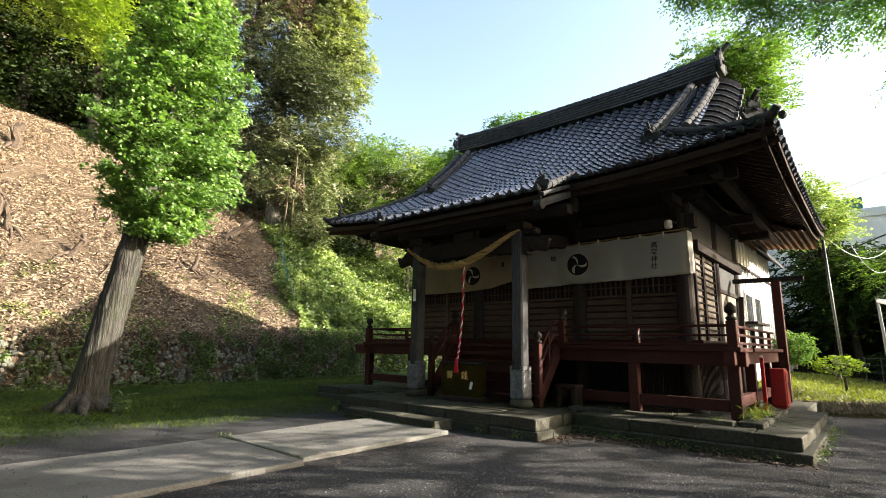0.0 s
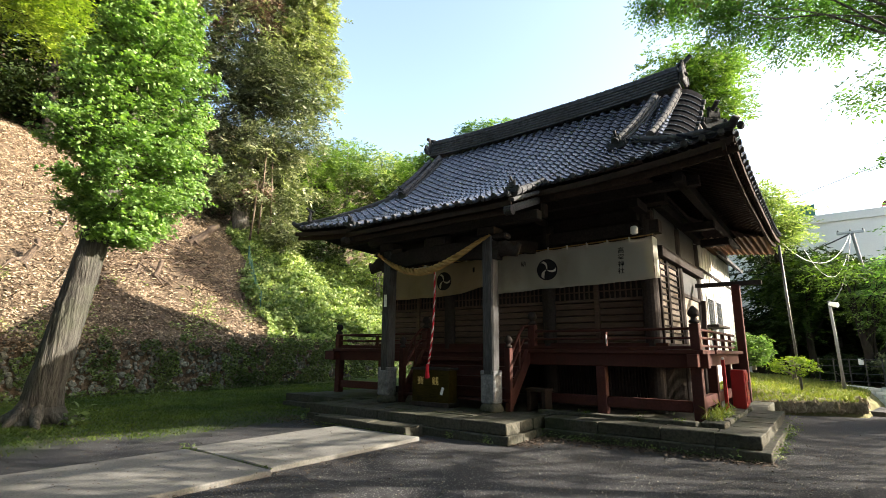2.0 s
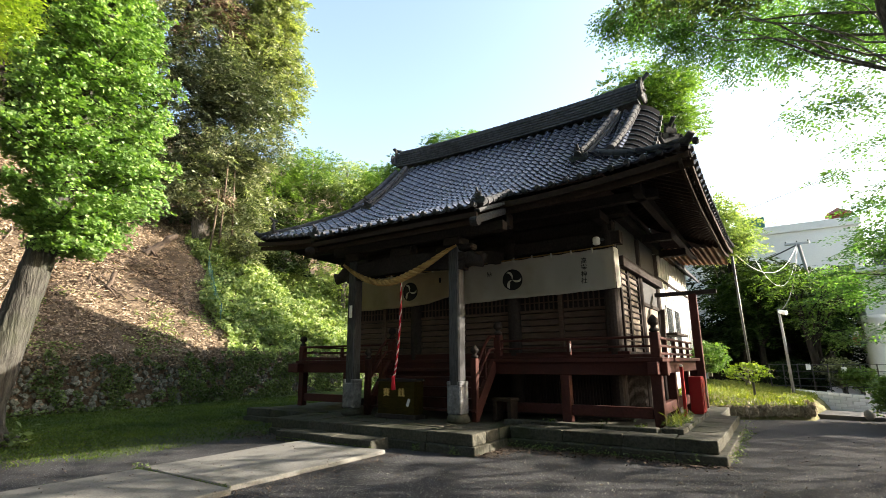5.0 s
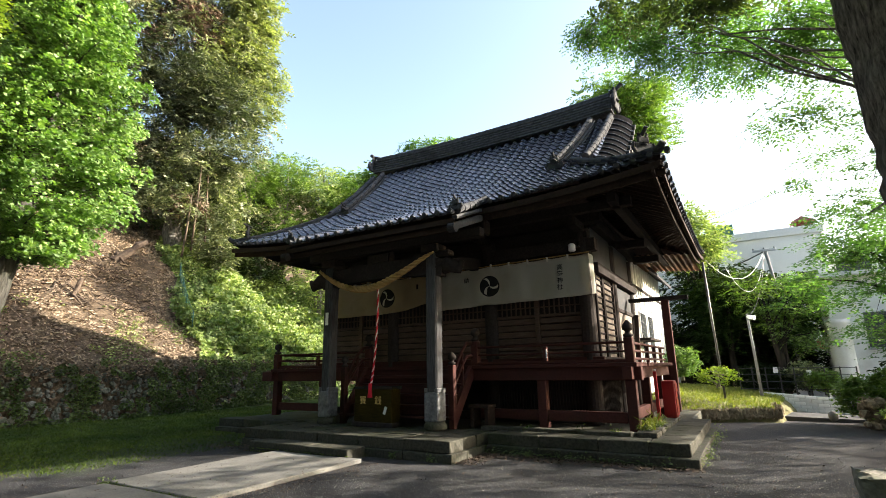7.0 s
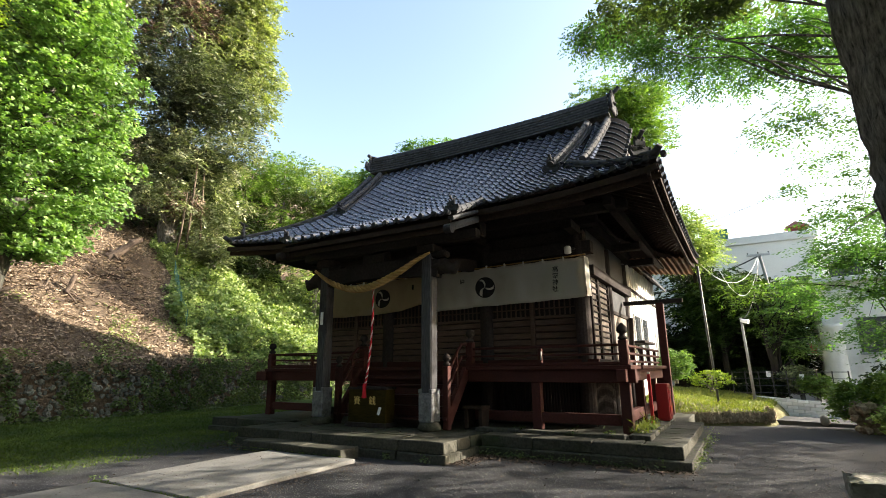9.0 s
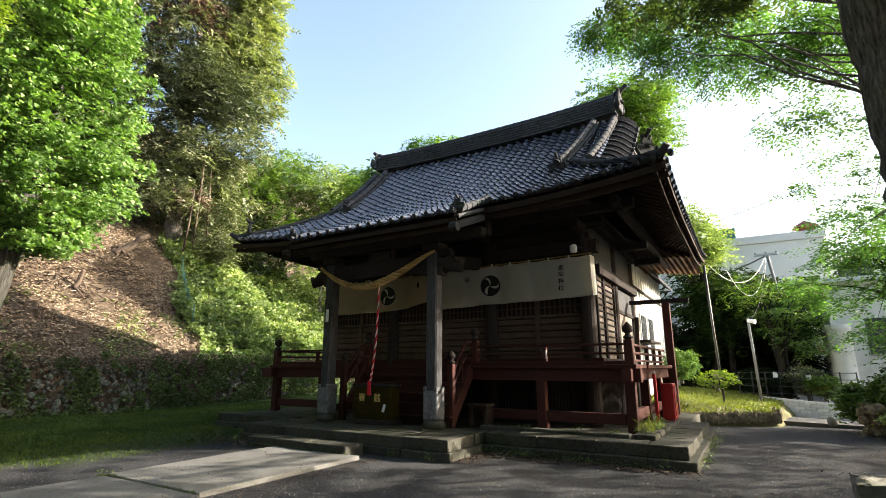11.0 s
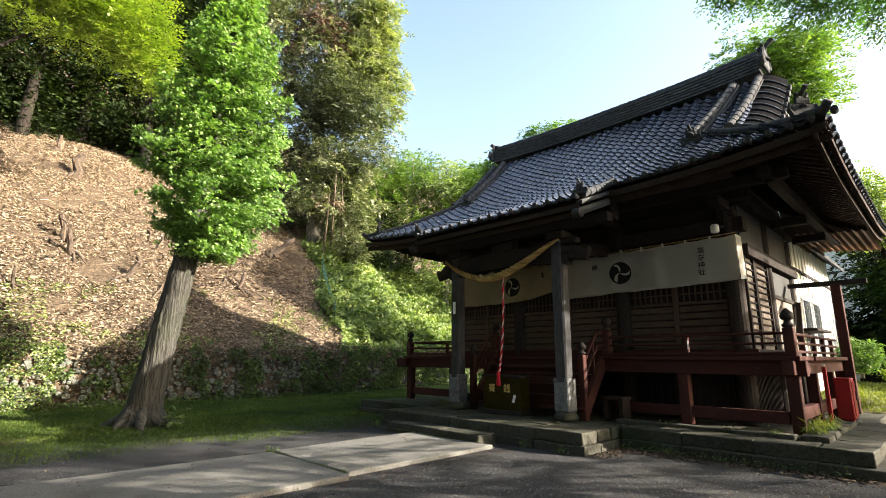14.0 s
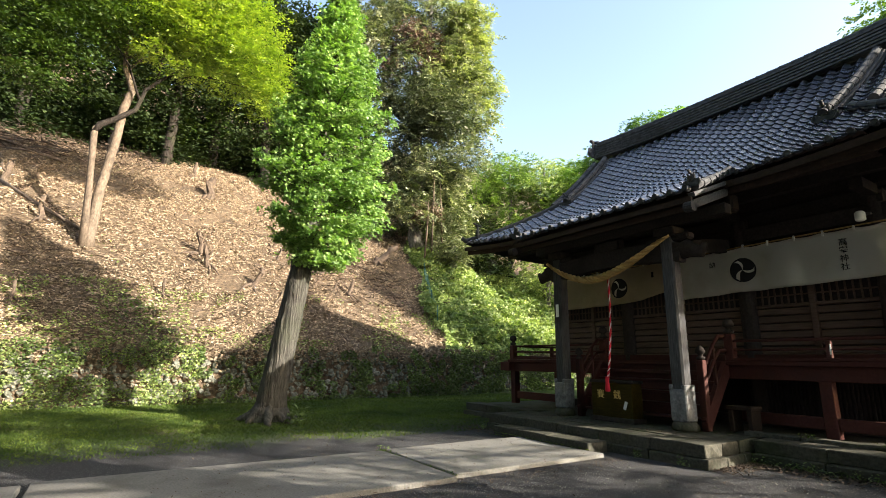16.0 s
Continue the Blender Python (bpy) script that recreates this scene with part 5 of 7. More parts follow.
# ---- the hill: rubble wall, litter, stumps, vegetation ----
def foot_x(y):
    return -16.75 - 0.16 * max(0.0, y - 9.0)


def wall_front(y, z):
    """The rubble wall leans back a little."""
    return foot_x(y) + 0.35 - 0.16 * z + 0.06 * noise.noise(Vector((y * 0.6, z, 3.3)))


def rubble_wall():
    w = thing("rubble_wall", (-16.5, 5, 0), "low dry-stone rubble wall overgrown with ivy at the foot of the hill", "stone wall", kind="structure")
    bm = bmesh.new()
    ys = np.linspace(-9, 24, 67)
    rows = [[bm.verts.new((wall_front(y, z) - 0.07, y, z)) for z in (-0.1, 0.4, 0.8, 1.2, 1.62)] + [bm.verts.new((foot_x(y) - 0.9, y, 1.95))] for y in ys]
    for a, b in zip(rows, rows[1:]):
        for k in range(5):
            bm.faces.new((a[k], b[k], b[k + 1], a[k + 1]))
    part("earth_core", bm, M_LITTER, w, smooth=True)
    rng = np.random.default_rng(5)
    shapes = []
    for q in range(9):
        bm = bmesh.new()
        bmesh.ops.create_icosphere(bm, subdivisions=2 if q < 0 else 1, radius=1.0)
        o = rng.uniform(0, 50, 3)
        for v in bm.verts:
            n = v.co.copy()
            s = 1 + 0.32 * noise.noise(n * 1.3 + Vector(o)) + 0.12 * noise.noise(n * 3 + Vector(o))
            v.co = Vector((math.copysign(abs(n.x) ** 0.7, n.x) * 0.6, math.copysign(abs(n.y) ** 0.7, n.y), math.copysign(abs(n.z) ** 0.7, n.z) * 0.8)) * s
        shapes.append(mesh_of(bm, "wall_stone", M_RUBBLE, False))
    spots = []
    z, row = 0.05, 0
    while z < 1.62:
        y = -8.5 + rng.uniform(0, 0.2)
        while y < 20:
            s = rng.uniform(0.04, 0.115)
            if rng.uniform() > 0.2 and z + s < 1.75 - 0.25 * noise.noise(Vector((y * 0.4, 0, 0))) :
                spots.append((y, z + rng.normal(0, 0.03), s, rng.integers(9), rng.uniform(0, 6.28)))
            y += s * 1.95
        z += 0.135
    near = [s for s in spots if 0.0 < s[0] < 11.0]
    rest = [s for s in spots if not 0.0 < s[0] < 11.0] + near[300:]
    for y, z, s, k, a in near[:300]:
        ob = under(new("wall_stone", shapes[k]), w)
        ob.matrix_basis = Matrix.Translation((wall_front(y, z), y, z)) @ Matrix.Rotation(a, 4, "X") @ Matrix.Scale(s, 4)
    V, F, n = [], [], 0
    for y, z, s, k, a in rest:
        m = Matrix.Translation((wall_front(y, z), y, z)) @ Matrix.Rotation(a, 4, "X") @ Matrix.Scale(s, 4)
        me = shapes[k]
        F += [tuple(i + n for i in p.vertices) for p in me.polygons]
        V += [tuple(m @ v.co) for v in me.vertices]
        n += len(me.vertices)
    me = bpy.data.meshes.new("rubble")
    me.from_pydata(V, [], F)
    me.materials.append(M_RUBBLE)
    tagged(under(new("rubble", me), w), "rubble stones", kind="stuff")


rubble_wall()


def scatter(name, label, category, pts, leaf, width, mat, seed, flat=0.6, droop=0.1, lean=(0, 0, 0)):
    rng = np.random.default_rng(seed)
    ob = new(name, quads_mesh(name, leaf_corners(rng, pts, leaf, leaf * width, flat, droop, lean), mat))
    return tagged(ob, label, category, kind="stuff")


def hill_points(rng, n, x0, x1, y0, y1, lift, keep=None):
    x, y = rng.uniform(x0, x1, n), rng.uniform(y0, y1, n)
    p = np.array([(a, b, hill_z(a, b)) for a, b in zip(x, y) if (keep is None or keep(a, b)) and a < foot_x(b)])
    p[:, 2] += np.abs(rng.normal(0, 1, len(p))) * lift
    return p


R = np.random.default_rng(21)


def edge_y(x):
    """Where the cleared slope gives way to vines."""
    return 11.1 + 0.35 * math.sin(x * 1.3) + (-17.0 - x) * 0.35


scatter("leaf_litter", "fallen dry brown leaves on the slope", "leaf litter", hill_points(R, 118000, -33, -16.75, -9, 16.5, 0.035, lambda a, b: b < edge_y(a) + 0.5 and noise.noise(Vector((a * 0.7, b * 0.7, 11))) + 0.6 * noise.noise(Vector((a * 2.4, b * 2.4, 3))) > -0.3), 0.115, 0.5, M_DRYLEAF, 31, 0.55, 0.2, (0.22, 0, 0))
scatter("twig_litter", "thin dry twigs strewn over the slope", "twigs", hill_points(R, 18000, -33, -16.75, -9, 16.5, 0.04, lambda a, b: b < edge_y(a)), 0.42, 0.055, M_DRYLEAF, 32, 0.6, 0.15)
scatter("slope_weeds", "small green weeds on the slope", "weeds", np.concatenate([hill_points(R, 16000, -19.8, -16.75, -9, 13, 0.06, lambda a, b: noise.noise(Vector((a * 0.5, b * 0.5, 2))) + 0.5 * noise.noise(Vector((a * 2, b * 2, 6))) > 0.1 - 0.3 * (b < 2)), hill_points(R, 2500, -30, -17, -9, 12, 0.05, lambda a, b: noise.noise(Vector((a * 0.4, b * 0.4, 9))) > 0.35)]), 0.10, 0.6, L_VINE, 33)


def wall_ivy():
    rng = np.random.default_rng(6)
    ivy, weeds, dry = [], [], []
    for _ in range(62000):
        y, z = rng.uniform(-9, 22), rng.uniform(0, 1.85)
        g = noise.noise(Vector((y * 1.3, z * 1.6, 7))) + 0.7 * noise.noise(Vector((y * 3.5, z * 3.5, 1)))
        p = (wall_front(y, z) + 0.05 + abs(rng.normal(0, 0.06)), y, z)
        if g > (-0.02 if y < 9.5 else -0.22) + 0.5 * max(0.0, z - 1.05) - (0.25 if y < 2.2 else 0) - (0.5 if z < 0.22 else 0):
            (weeds if y < 2.2 and rng.uniform() < 0.75 else ivy).append(p)
        elif rng.uniform() < 0.04 + (0.5 if z > 1.3 else 0) + (0.12 if y < 2.2 else 0):
            dry.append(p)
    scatter("wall_ivy", "ivy creeping over the rubble wall", "ivy", np.array(ivy), 0.085, 0.75, L_IVY, 34, 0.3, 0.4)
    scatter("wall_weeds", "sunlit weeds over the tumbled end of the wall", "weeds", np.array(weeds), 0.075, 0.6, L_VINE, 38, 0.4, 0.3)
    scatter("wall_litter", "dry leaves caught between the stones of the wall", "leaf litter", np.array(dry), 0.10, 0.5, M_DRYLEAF, 40, 0.4, 0.3)


wall_ivy()

# vines over the slope beyond the clearing
def vine_slope():
    rng = np.random.default_rng(12)
    n = 62000
    x, y = rng.uniform(-27, -16.7, n), rng.uniform(10.5, 26, n)
    pts = []
    for a, b in zip(x, y):
        if b > edge_y(a) and a < foot_x(b) + 0.25:
            h = 1.3 * max(0.0, noise.noise(Vector((a * 0.55, b * 0.55, 4)))) + 0.7 * max(0, noise.noise(Vector((a * 1.5, b * 1.5, 8)))) + 0.25 * max(0, noise.noise(Vector((a * 3.6, b * 3.6, 2)))) + 0.1
            pts.append((a + 0.35 * h, b - 0.1 * h, hill_z(a, b) + h * rng.uniform(0.55, 1.1)))
    hum = [(a, b, hill_z(a, b) + 0.25, r, r, r * 0.8) for a, b, r in zip(rng.uniform(-25, -17.2, 190), rng.uniform(11.3, 22, 190), rng.uniform(0.25, 0.8, 190)) if b > edge_y(a) + 0.3 and a < foot_x(b)]
    more, _ = crown_points(rng, hum, 2400, 22, 0.26, 0.5, 0.85)
    pts = np.concatenate([np.array(pts), more])
    ob = new("vine_cover", quads_mesh("vine_cover", leaf_corners(rng, pts, 0.15, 0.115, 0.5, 0.25, (0.5, 0.2, 0)), L_VINE))
    tagged(ob, "bright green vines blanketing the slope", "vines", kind="stuff")


vine_slope()


def lawn():
    rng = np.random.default_rng(13)
    n = 150000
    x, y = rng.uniform(-16.6, -8.8, n), rng.uniform(-8, 14, n)
    g = np.array([noise.noise(Vector((a * 0.55, b * 0.55, 0))) * 1.6 + noise.noise(Vector((a * 2, b * 2, 3))) * 0.6 for a, b in zip(x, y)])
    keep = rng.uniform(0, 1, n) < np.clip((-8.1 - (x + g * 1.3)) / 2.6, 0.02, 1) ** 1.3
    x, y = x[keep], y[keep]
    n = len(x)
    h = rng.uniform(0.012, 0.045, n)
    a = rng.uniform(0, 2 * np.pi, n)
    base = np.stack([x, y, np.array([ground_z(p, q) for p, q in zip(x, y)])], 1)
    s = np.stack([np.cos(a), np.sin(a), np.zeros(n)], 1) * 0.010
    tip = base + np.stack([rng.normal(0, 0.025, n), rng.normal(0, 0.025, n), h], 1)
    v = np.stack([base - s, base + s, tip], 1).reshape(-1, 3)
    tagged(new("lawn", quads_mesh("lawn", v, L_GRASS, 3)), "short mossy grass along the foot of the hill", "grass", kind="stuff")
    m = 2600
    p = np.stack([rng.uniform(-15, 2, m), rng.uniform(0.5, 12, m), np.zeros(m)], 1)
    p[:, 2] = [ground_z(q[0], q[1]) + 0.012 for q in p]
    scatter("fallen_leaves", "small dry leaves on the asphalt", "leaves", p, 0.045, 0.5, M_STUMP, 36, 0.9, 0.0)
    m = 9000
    p = np.stack([rng.uniform(-6, 3.5, m), rng.uniform(2.2, 10, m), np.zeros(m)], 1)
    p = p[~((p[:, 0] < -4.0) & (p[:, 1] > 6.3)) & ~((p[:, 0] < -5.0) & (p[:, 0] > -7.4)) & ~((p[:, 0] < -0.7) & (p[:, 1] > 7.9))]
    p[:, 2] = [ground_z(q[0], q[1]) + 0.006 for q in p]
    scatter("grit", "pale grit strewn over the asphalt", "grit", p, 0.022, 0.8, M_RUBBLE, 39, 0.9, 0.0)
    # debris gathered at the foot of the platform
    q = [(rng.uniform(-4.1, -0.7), 8.02 - abs(rng.normal(0, 0.22)), 0.015) for _ in range(900)] + [(rng.uniform(-9.4, -8.0), rng.uniform(6.3, 7.0), 0.02) for _ in range(350)] + [(-4.0 + abs(rng.normal(0, 0.2)), rng.uniform(6.9, 8.1), 0.015) for _ in range(400)]
    scatter("platform_debris", "dry leaves gathered at the foot of the platform", "leaves", np.array(q), 0.055, 0.5, M_STUMP, 37, 0.85, 0.0)


lawn()


def path_fringe():
    """Moss and crumbs in the joints and along the edges of the slabs."""
    rng = np.random.default_rng(64)
    moss = [(rng.uniform(-7.25, -5.25), rng.normal(3.67, 0.03), 0.04 + abs(rng.normal(0, 0.01))) for _ in range(150)]
    moss += [(-7.3 - abs(rng.normal(0, 0.05)), rng.uniform(0.5, 6.4), 0.02) for _ in range(500)]
    moss += [(rng.uniform(-8.0, -5.6), 6.43 - abs(rng.normal(0, 0.04)), 0.02 + 0.05 * (rng.uniform() < 0.5)) for _ in range(350)]
    scatter("path_moss", "tufts of moss in the joints of the path", "moss", np.array(moss), 0.032, 0.45, L_GRASS, 65, 0.4, -0.3)
    crumbs = [(rng.uniform(-7.25, -5.2), rng.uniform(0.5, 6.4), 0.06) for _ in range(420)] + [(-5.3 + abs(rng.normal(0, 0.25)), rng.uniform(2.0, 6.4), 0.015) for _ in range(900)]
    crumbs += [(rng.uniform(-8.4, -4.55), 7.42 + abs(rng.normal(0, 0.25)), PT + 0.02) for _ in range(420)]
    q = [(-0.72 + 0.06 * rng.normal(), rng.uniform(8.1, 12.2), abs(rng.normal(0, 0.08))) for _ in range(320)] + [(rng.uniform(-4.0, -0.9), 8.0 - abs(rng.normal(0, 0.03)), abs(rng.normal(0, 0.05))) for _ in range(500)]
    scatter("platform_moss", "yellowish moss along the foot of the stone platform", "moss", np.array(q), 0.04, 0.5, L_IVY, 67, 0.4, -0.2)
    q = [(rng.uniform(-1.75, -1.45), rng.uniform(9.0, 10.4), PT + 0.03 + abs(rng.normal(0, 0.09))) for _ in range(260)]
    scatter("platform_grass", "thin grass growing between the stones of the platform", "grass", np.array(q), 0.16, 0.08, L_DRYGRASS, 68, 0.1, -0.9)
    scatter("path_crumbs", "brown leaf crumbs strewn along the path", "leaf litter", np.array(crumbs), 0.032, 0.5, M_STUMP, 66, 0.9, 0.0)


path_fringe()


def weed(at, n, size, seed, mat=None):
    rng = np.random.default_rng(seed)
    t = thing("weed", at, "small green weed growing at the edge of the stones", "weed", "weeds round the platform")
    p = np.array(at) + np.abs(rng.normal(0, 1, (n, 3))) * np.array([0, 0, size * 0.5]) + rng.normal(0, 1, (n, 3)) * np.array([size * 0.5, size * 0.5, 0])
    under(new("leaves", quads_mesh("leaves", leaf_corners(rng, p, size * 0.6, size * 0.25, 0.5, -0.3), mat or L_IVY)), t)


tree("low_maple", "low maple bough hanging into the forecourt", [(4.6, 9.6, -0.1), (4.3, 9.5, 2.0), (3.4, 9.2, 4.2), (2.3, 9.0, 4.9)], [0.16, 0.13, 0.09, 0.03], [(1.08, 9.15, 4.1, 0.28, 0.4, 0.09), (1.6, 9.5, 4.7, 0.36, 0.4, 0.14), (1.6, 8.7, 3.62, 0.3, 0.4, 0.15), (1.55, 9.5, 3.25, 0.48, 0.4, 0.16), (1.95, 8.8, 4.15, 0.18, 0.4, 0.3), (1.85, 8.95, 3.2, 0.24, 0.4, 0.3), (2.3, 9.0, 4.9, 0.6, 0.5, 0.25), (2.9, 9.0, 4.2, 0.7, 0.5, 0.3)], 150, 36, 0.14, 0.07, L_CANOPY, M_BARKDARK, 46, 9, limb_r=0.4, cflat=0.2, from_frac=0.6, width=0.40, sprig=(9, 0.24), droop=0.1)
for k, at in enumerate(((-5.1, 6.85, 0.02), (-4.35, 6.85, 0.02), (-3.2, 7.95, 0.02), (-2.6, 8.7, 0.33), (-1.6, 9.1, 0.33), (-1.5, 9.6, 0.33), (-1.55, 10.1, 0.33), (-7.3, 3.68, 0.02), (-11.2, 3.5, 0.05), (-12.1, 2.7, 0.05), (-2.0, 8.72, 0.33), (-3.5, 8.7, 0.33), (-8.7, 6.7, 0.02))):
    weed(at, 30 if k not in (4, 5, 6, 8) else 60, 0.10 if k not in (8,) else 0.25, 100 + k)


def stump(at, h, r, lean, label="cut brown tree stump on the slope"):
    t = thing("tree_stump", at, label, "stump", "stumps on the slope")
    rng = np.random.default_rng(int(abs(at[0] * 100 + at[1] * 37)))
    b = Vector(at) - Vector((0, 0, 0.25))
    top = Vector(at) + Vector((lean[0], lean[1], h))
    line = [b.lerp(top, f) + Vector((rng.normal(0, 0.05 * r), rng.normal(0, 0.25 * r), 0)) for f in (0, 0.2, 0.4, 0.6, 0.8, 1.0)]
    bm = tube(line, [r * 1.25, r * 0.95, r * 0.8, r * 0.72, r * 0.75, r * 0.62], 9)
    for v in bm.verts:
        v.co += Vector(rng.normal(0, 0.07 * r, 3))
        if (v.co - top).length < r * 0.9:
            v.co.z += rng.uniform(-0.9, 0.7) * r
    part("stem", bm, M_STUMP, t, smooth=False)
    if h > 0.75:
        q = line[3]
        part("broken_branch", tube([q, q + Vector((0.1, rng.choice((-1, 1)) * 0.16, 0.14)), q + Vector((0.14, rng.choice((-1, 1)) * 0.2, 0.34))], [r * 0.45, r * 0.32, r * 0.12], 6), M_STUMP, t, smooth=True)
    for k in range(3):
        d = Vector((rng.normal(0.2, 0.3), rng.normal(0, 0.4), 0))
        part("root", tube([Vector(at) + Vector((0, 0, 0.1)), Vector(at) + d * 0.5 + Vector((0, 0, 0.0)), Vector(at) + d + Vector((0.3, 0, -0.35))], [r * 0.6, r * 0.4, r * 0.15], 6), M_STUMP, t, smooth=True)


for x, y, h, r, lx, ly in ((-27.3, 3.16, 1.0, 0.24, 0, 0.1), (-22.2, 2.6, 0.9, 0.13, 0.1, -0.2), (-21.4, 2.8, 0.9, 0.12, 0.1, -0.25), (-20.3, 4.26, 0.8, 0.13, 0.1, 0.3), (-23.1, -2.9, 1.0, 0.11, 0, 0), (-25.9, -4.6, 0.9, 0.15, 0, 0.1), (-29.8, 2.6, 0.8, 0.12, 0, 0), (-21.4, 7.3, 0.9, 0.14, 0.1, 0.1), (-20.2, 8.2, 0.7, 0.10, 0.1, 0.2), (-19.4, 1.2, 0.6, 0.06, 0, 0), (-18.6, -2.6, 0.6, 0.06, 0, 0)):
    stump((x, y, hill_z(x, y)), h, r, (lx, ly))
stump((-23.7, 11.1, hill_z(-23.7, 11.1) + 0.25), 0.75, 0.21, (0.6, 0.85), "large uprooted stump with torn roots")


def log(points, r, label):
    t = thing("fallen_log", points[0], label, "log", "fallen wood on the slope")
    part("stem", tube(points, [r, r * 0.9, r * 0.7], 8), M_BARKPALE, t, smooth=True)


log([(x, y, hill_z(x, y) + 0.12) for x, y in ((-26.0, -4.9), (-24.2, -3.2), (-22.6, -1.6))], 0.08, "dark fallen trunk lying across the litter")
log([(x, y, hill_z(x, y) + 0.15) for x, y in ((-31.5, -8.5), (-29.8, -5.5), (-28.8, -3.2))], 0.09, "pile of cut branches on the upper slope")
rb = np.random.default_rng(77)
scatter("brushwood", "heap of dark cut brushwood on the upper slope", "brushwood", np.concatenate([hill_points(rb, 1500, -33, -29.0, -9, 1.0, 0.28), hill_points(rb, 1200, -25, -17.5, -8, 11, 0.05), hill_points(rb, 900, -24, -19.5, 6, 11.5, 0.08)]), 0.7, 0.05, M_STUMP, 78, 0.5, 0.1)
for k in range(26):
    y = -8.5 + 5.5 * rb.uniform()
    x = -31.0 + 1.2 * rb.normal() * 0.5 + 0.3 * (y + 8.5)
    a = rb.normal(0, 0.4)
    log([(x + q * 0.5 * math.sin(a), y + q * math.cos(a), hill_z(x, y + q) + 0.15 + 0.25 * rb.uniform()) for q in (-0.9, 0, 0.9)], 0.04, "cut branch heaped on the upper slope")
for k in range(22):
    x, y = rb.uniform(-24, -19.5), rb.uniform(5, 11)
    log([(x, y, hill_z(x, y) + 0.03), (x + 0.4, y + rb.normal(0, 0.4), hill_z(x + 0.4, y) + 0.1), (x + 0.9, y + rb.normal(0, 0.6), hill_z(x + 0.9, y) + 0.02)], rb.uniform(0.02, 0.045), "bare root creeping over the slope")


def net_fence():
    f = thing("net_fence", (-20.4, 12.6, hill_z(-20.4, 12.6)), "short torn green net fence on posts half swallowed by vines", "fence")
    pts = [(-19.2, 12.2), (-20.4, 12.6), (-21.6, 13.1), (-22.8, 13.6)]
    for x, y in pts:
        z = hill_z(x, y)
        part("post", tube([(x, y, z - 0.2), (x, y, z + 1.0)], 0.02, 8), M_NET, f)
    for k in range(9):
        z = 0.1 + k * 0.1
        part("wire", tube([(x, y, hill_z(x, y) + z) for x, y in pts], 0.008, 4), M_NET, f)


net_fence()

# ---- trees ----
slim = ginkgo("ginkgo_tree", "slim bright green ginkgo with a bare leaning grey trunk",
              [(-11.92, 3.08, -0.05), (-11.90, 3.12, 0.35), (-11.76, 3.34, 2.0), (-11.66, 3.55, 3.7), (-11.55, 3.85, 6.5), (-11.45, 4.0, 11.0)], [0.37, 0.305, 0.268, 0.24, 0.18, 0.03],
              (-11.45, 4.05), [(3.55, 0.6), (4.0, 0.95), (4.8, 1.5), (5.9, 1.6), (7.0, 1.55), (8.3, 1.2), (9.7, 0.72), (11.6, 0.12)], 190, 41)
for k in range(7):
    a, q = 0.5 + k * 0.93, 0.55 + 0.22 * math.sin(k * 2.3)
    o = Vector((-11.92, 3.08, 0))
    d = Vector((math.cos(a), math.sin(a), 0))
    part("root", tube([o + d * 0.2 + Vector((0, 0.05, 0.42)), o + d * 0.32 + Vector((0, 0.02, 0.18)), o + d * (0.32 + q * 0.4) + Vector((0, 0, 0.06)), o + d * (0.34 + q * 0.8) + Vector((0.05, 0.05, -0.05))], [0.10, 0.11, 0.075, 0.03], 8), M_BARK, slim, smooth=True)
tree("maple_tree", "maple with pale bark and yellow-green leaves on the slope", [(-22.0, -1.25, 5.2), (-22.0, -1.22, 7.2), (-22.0, -1.09, 8.34), (-22.0, -0.94, 9.54), (-22.0, -0.88, 10.75), (-22.0, -0.67, 11.81), (-22.0, -1.03, 12.7), (-21.97, -1.16, 14.2), (-21.95, -1.2, 16.0)], [0.22, 0.17, 0.155, 0.15, 0.15, 0.14, 0.09, 0.06, 0.03],
     [(-20.9, 1.1, 14.6, 2.0, 2.2, 1.0), (-20.8, 2.9, 13.9, 1.8, 1.9, 0.9), (-20.9, 0.6, 16.2, 2.0, 2.0, 1.0), (-20.7, 3.9, 12.9, 0.9, 1.1, 0.6), (-20.9, 2.2, 15.8, 2.2, 2.2, 1.1), (-20.8, 4.3, 11.9, 0.6, 0.7, 0.35), (-20.9, 1.2, 12.7, 0.5, 0.6, 0.3), (-21.0, -0.2, 13.1, 0.5, 0.5, 0.25)],
     760, 63, 0.75, 0.125, L_MAPLE, M_BARKPALE, 42, 16, limb_r=0.22, from_frac=0.7, cflat=0.10, shell=0.8, sprig=(7, 0.36), droop=0.12)
second = thing("bent_maple", (-21.9, -1.4, 5.4), "second pale maple whose limb, coloured dark for shade, bends across its neighbour", "tree")
part("trunk", tube([(-21.9, -1.4, 5.2), (-21.85, -1.46, 6.4), (-21.82, -1.5, 7.35), (-21.78, -1.58, 8.68), (-21.75, -1.64, 9.6), (-21.74, -1.6, 9.85)], [0.16, 0.125, 0.115, 0.11, 0.12, 0.10], 12), M_BARKPALE, second, smooth=True)
# upper limbs get near-black bark, their shade put into the colour
part("limb", tube([(-21.75, -1.66, 9.6), (-21.72, -1.5, 9.98), (-21.7, -1.13, 10.25), (-21.7, -0.45, 10.89), (-21.7, -0.22, 11.83), (-21.6, 0.53, 12.73), (-21.4, 1.8, 13.7)], [0.11, 0.115, 0.10, 0.085, 0.07, 0.05, 0.02], 12), M_BARKFOREST, second, "limb with shade in its dark bark colour", smooth=True)
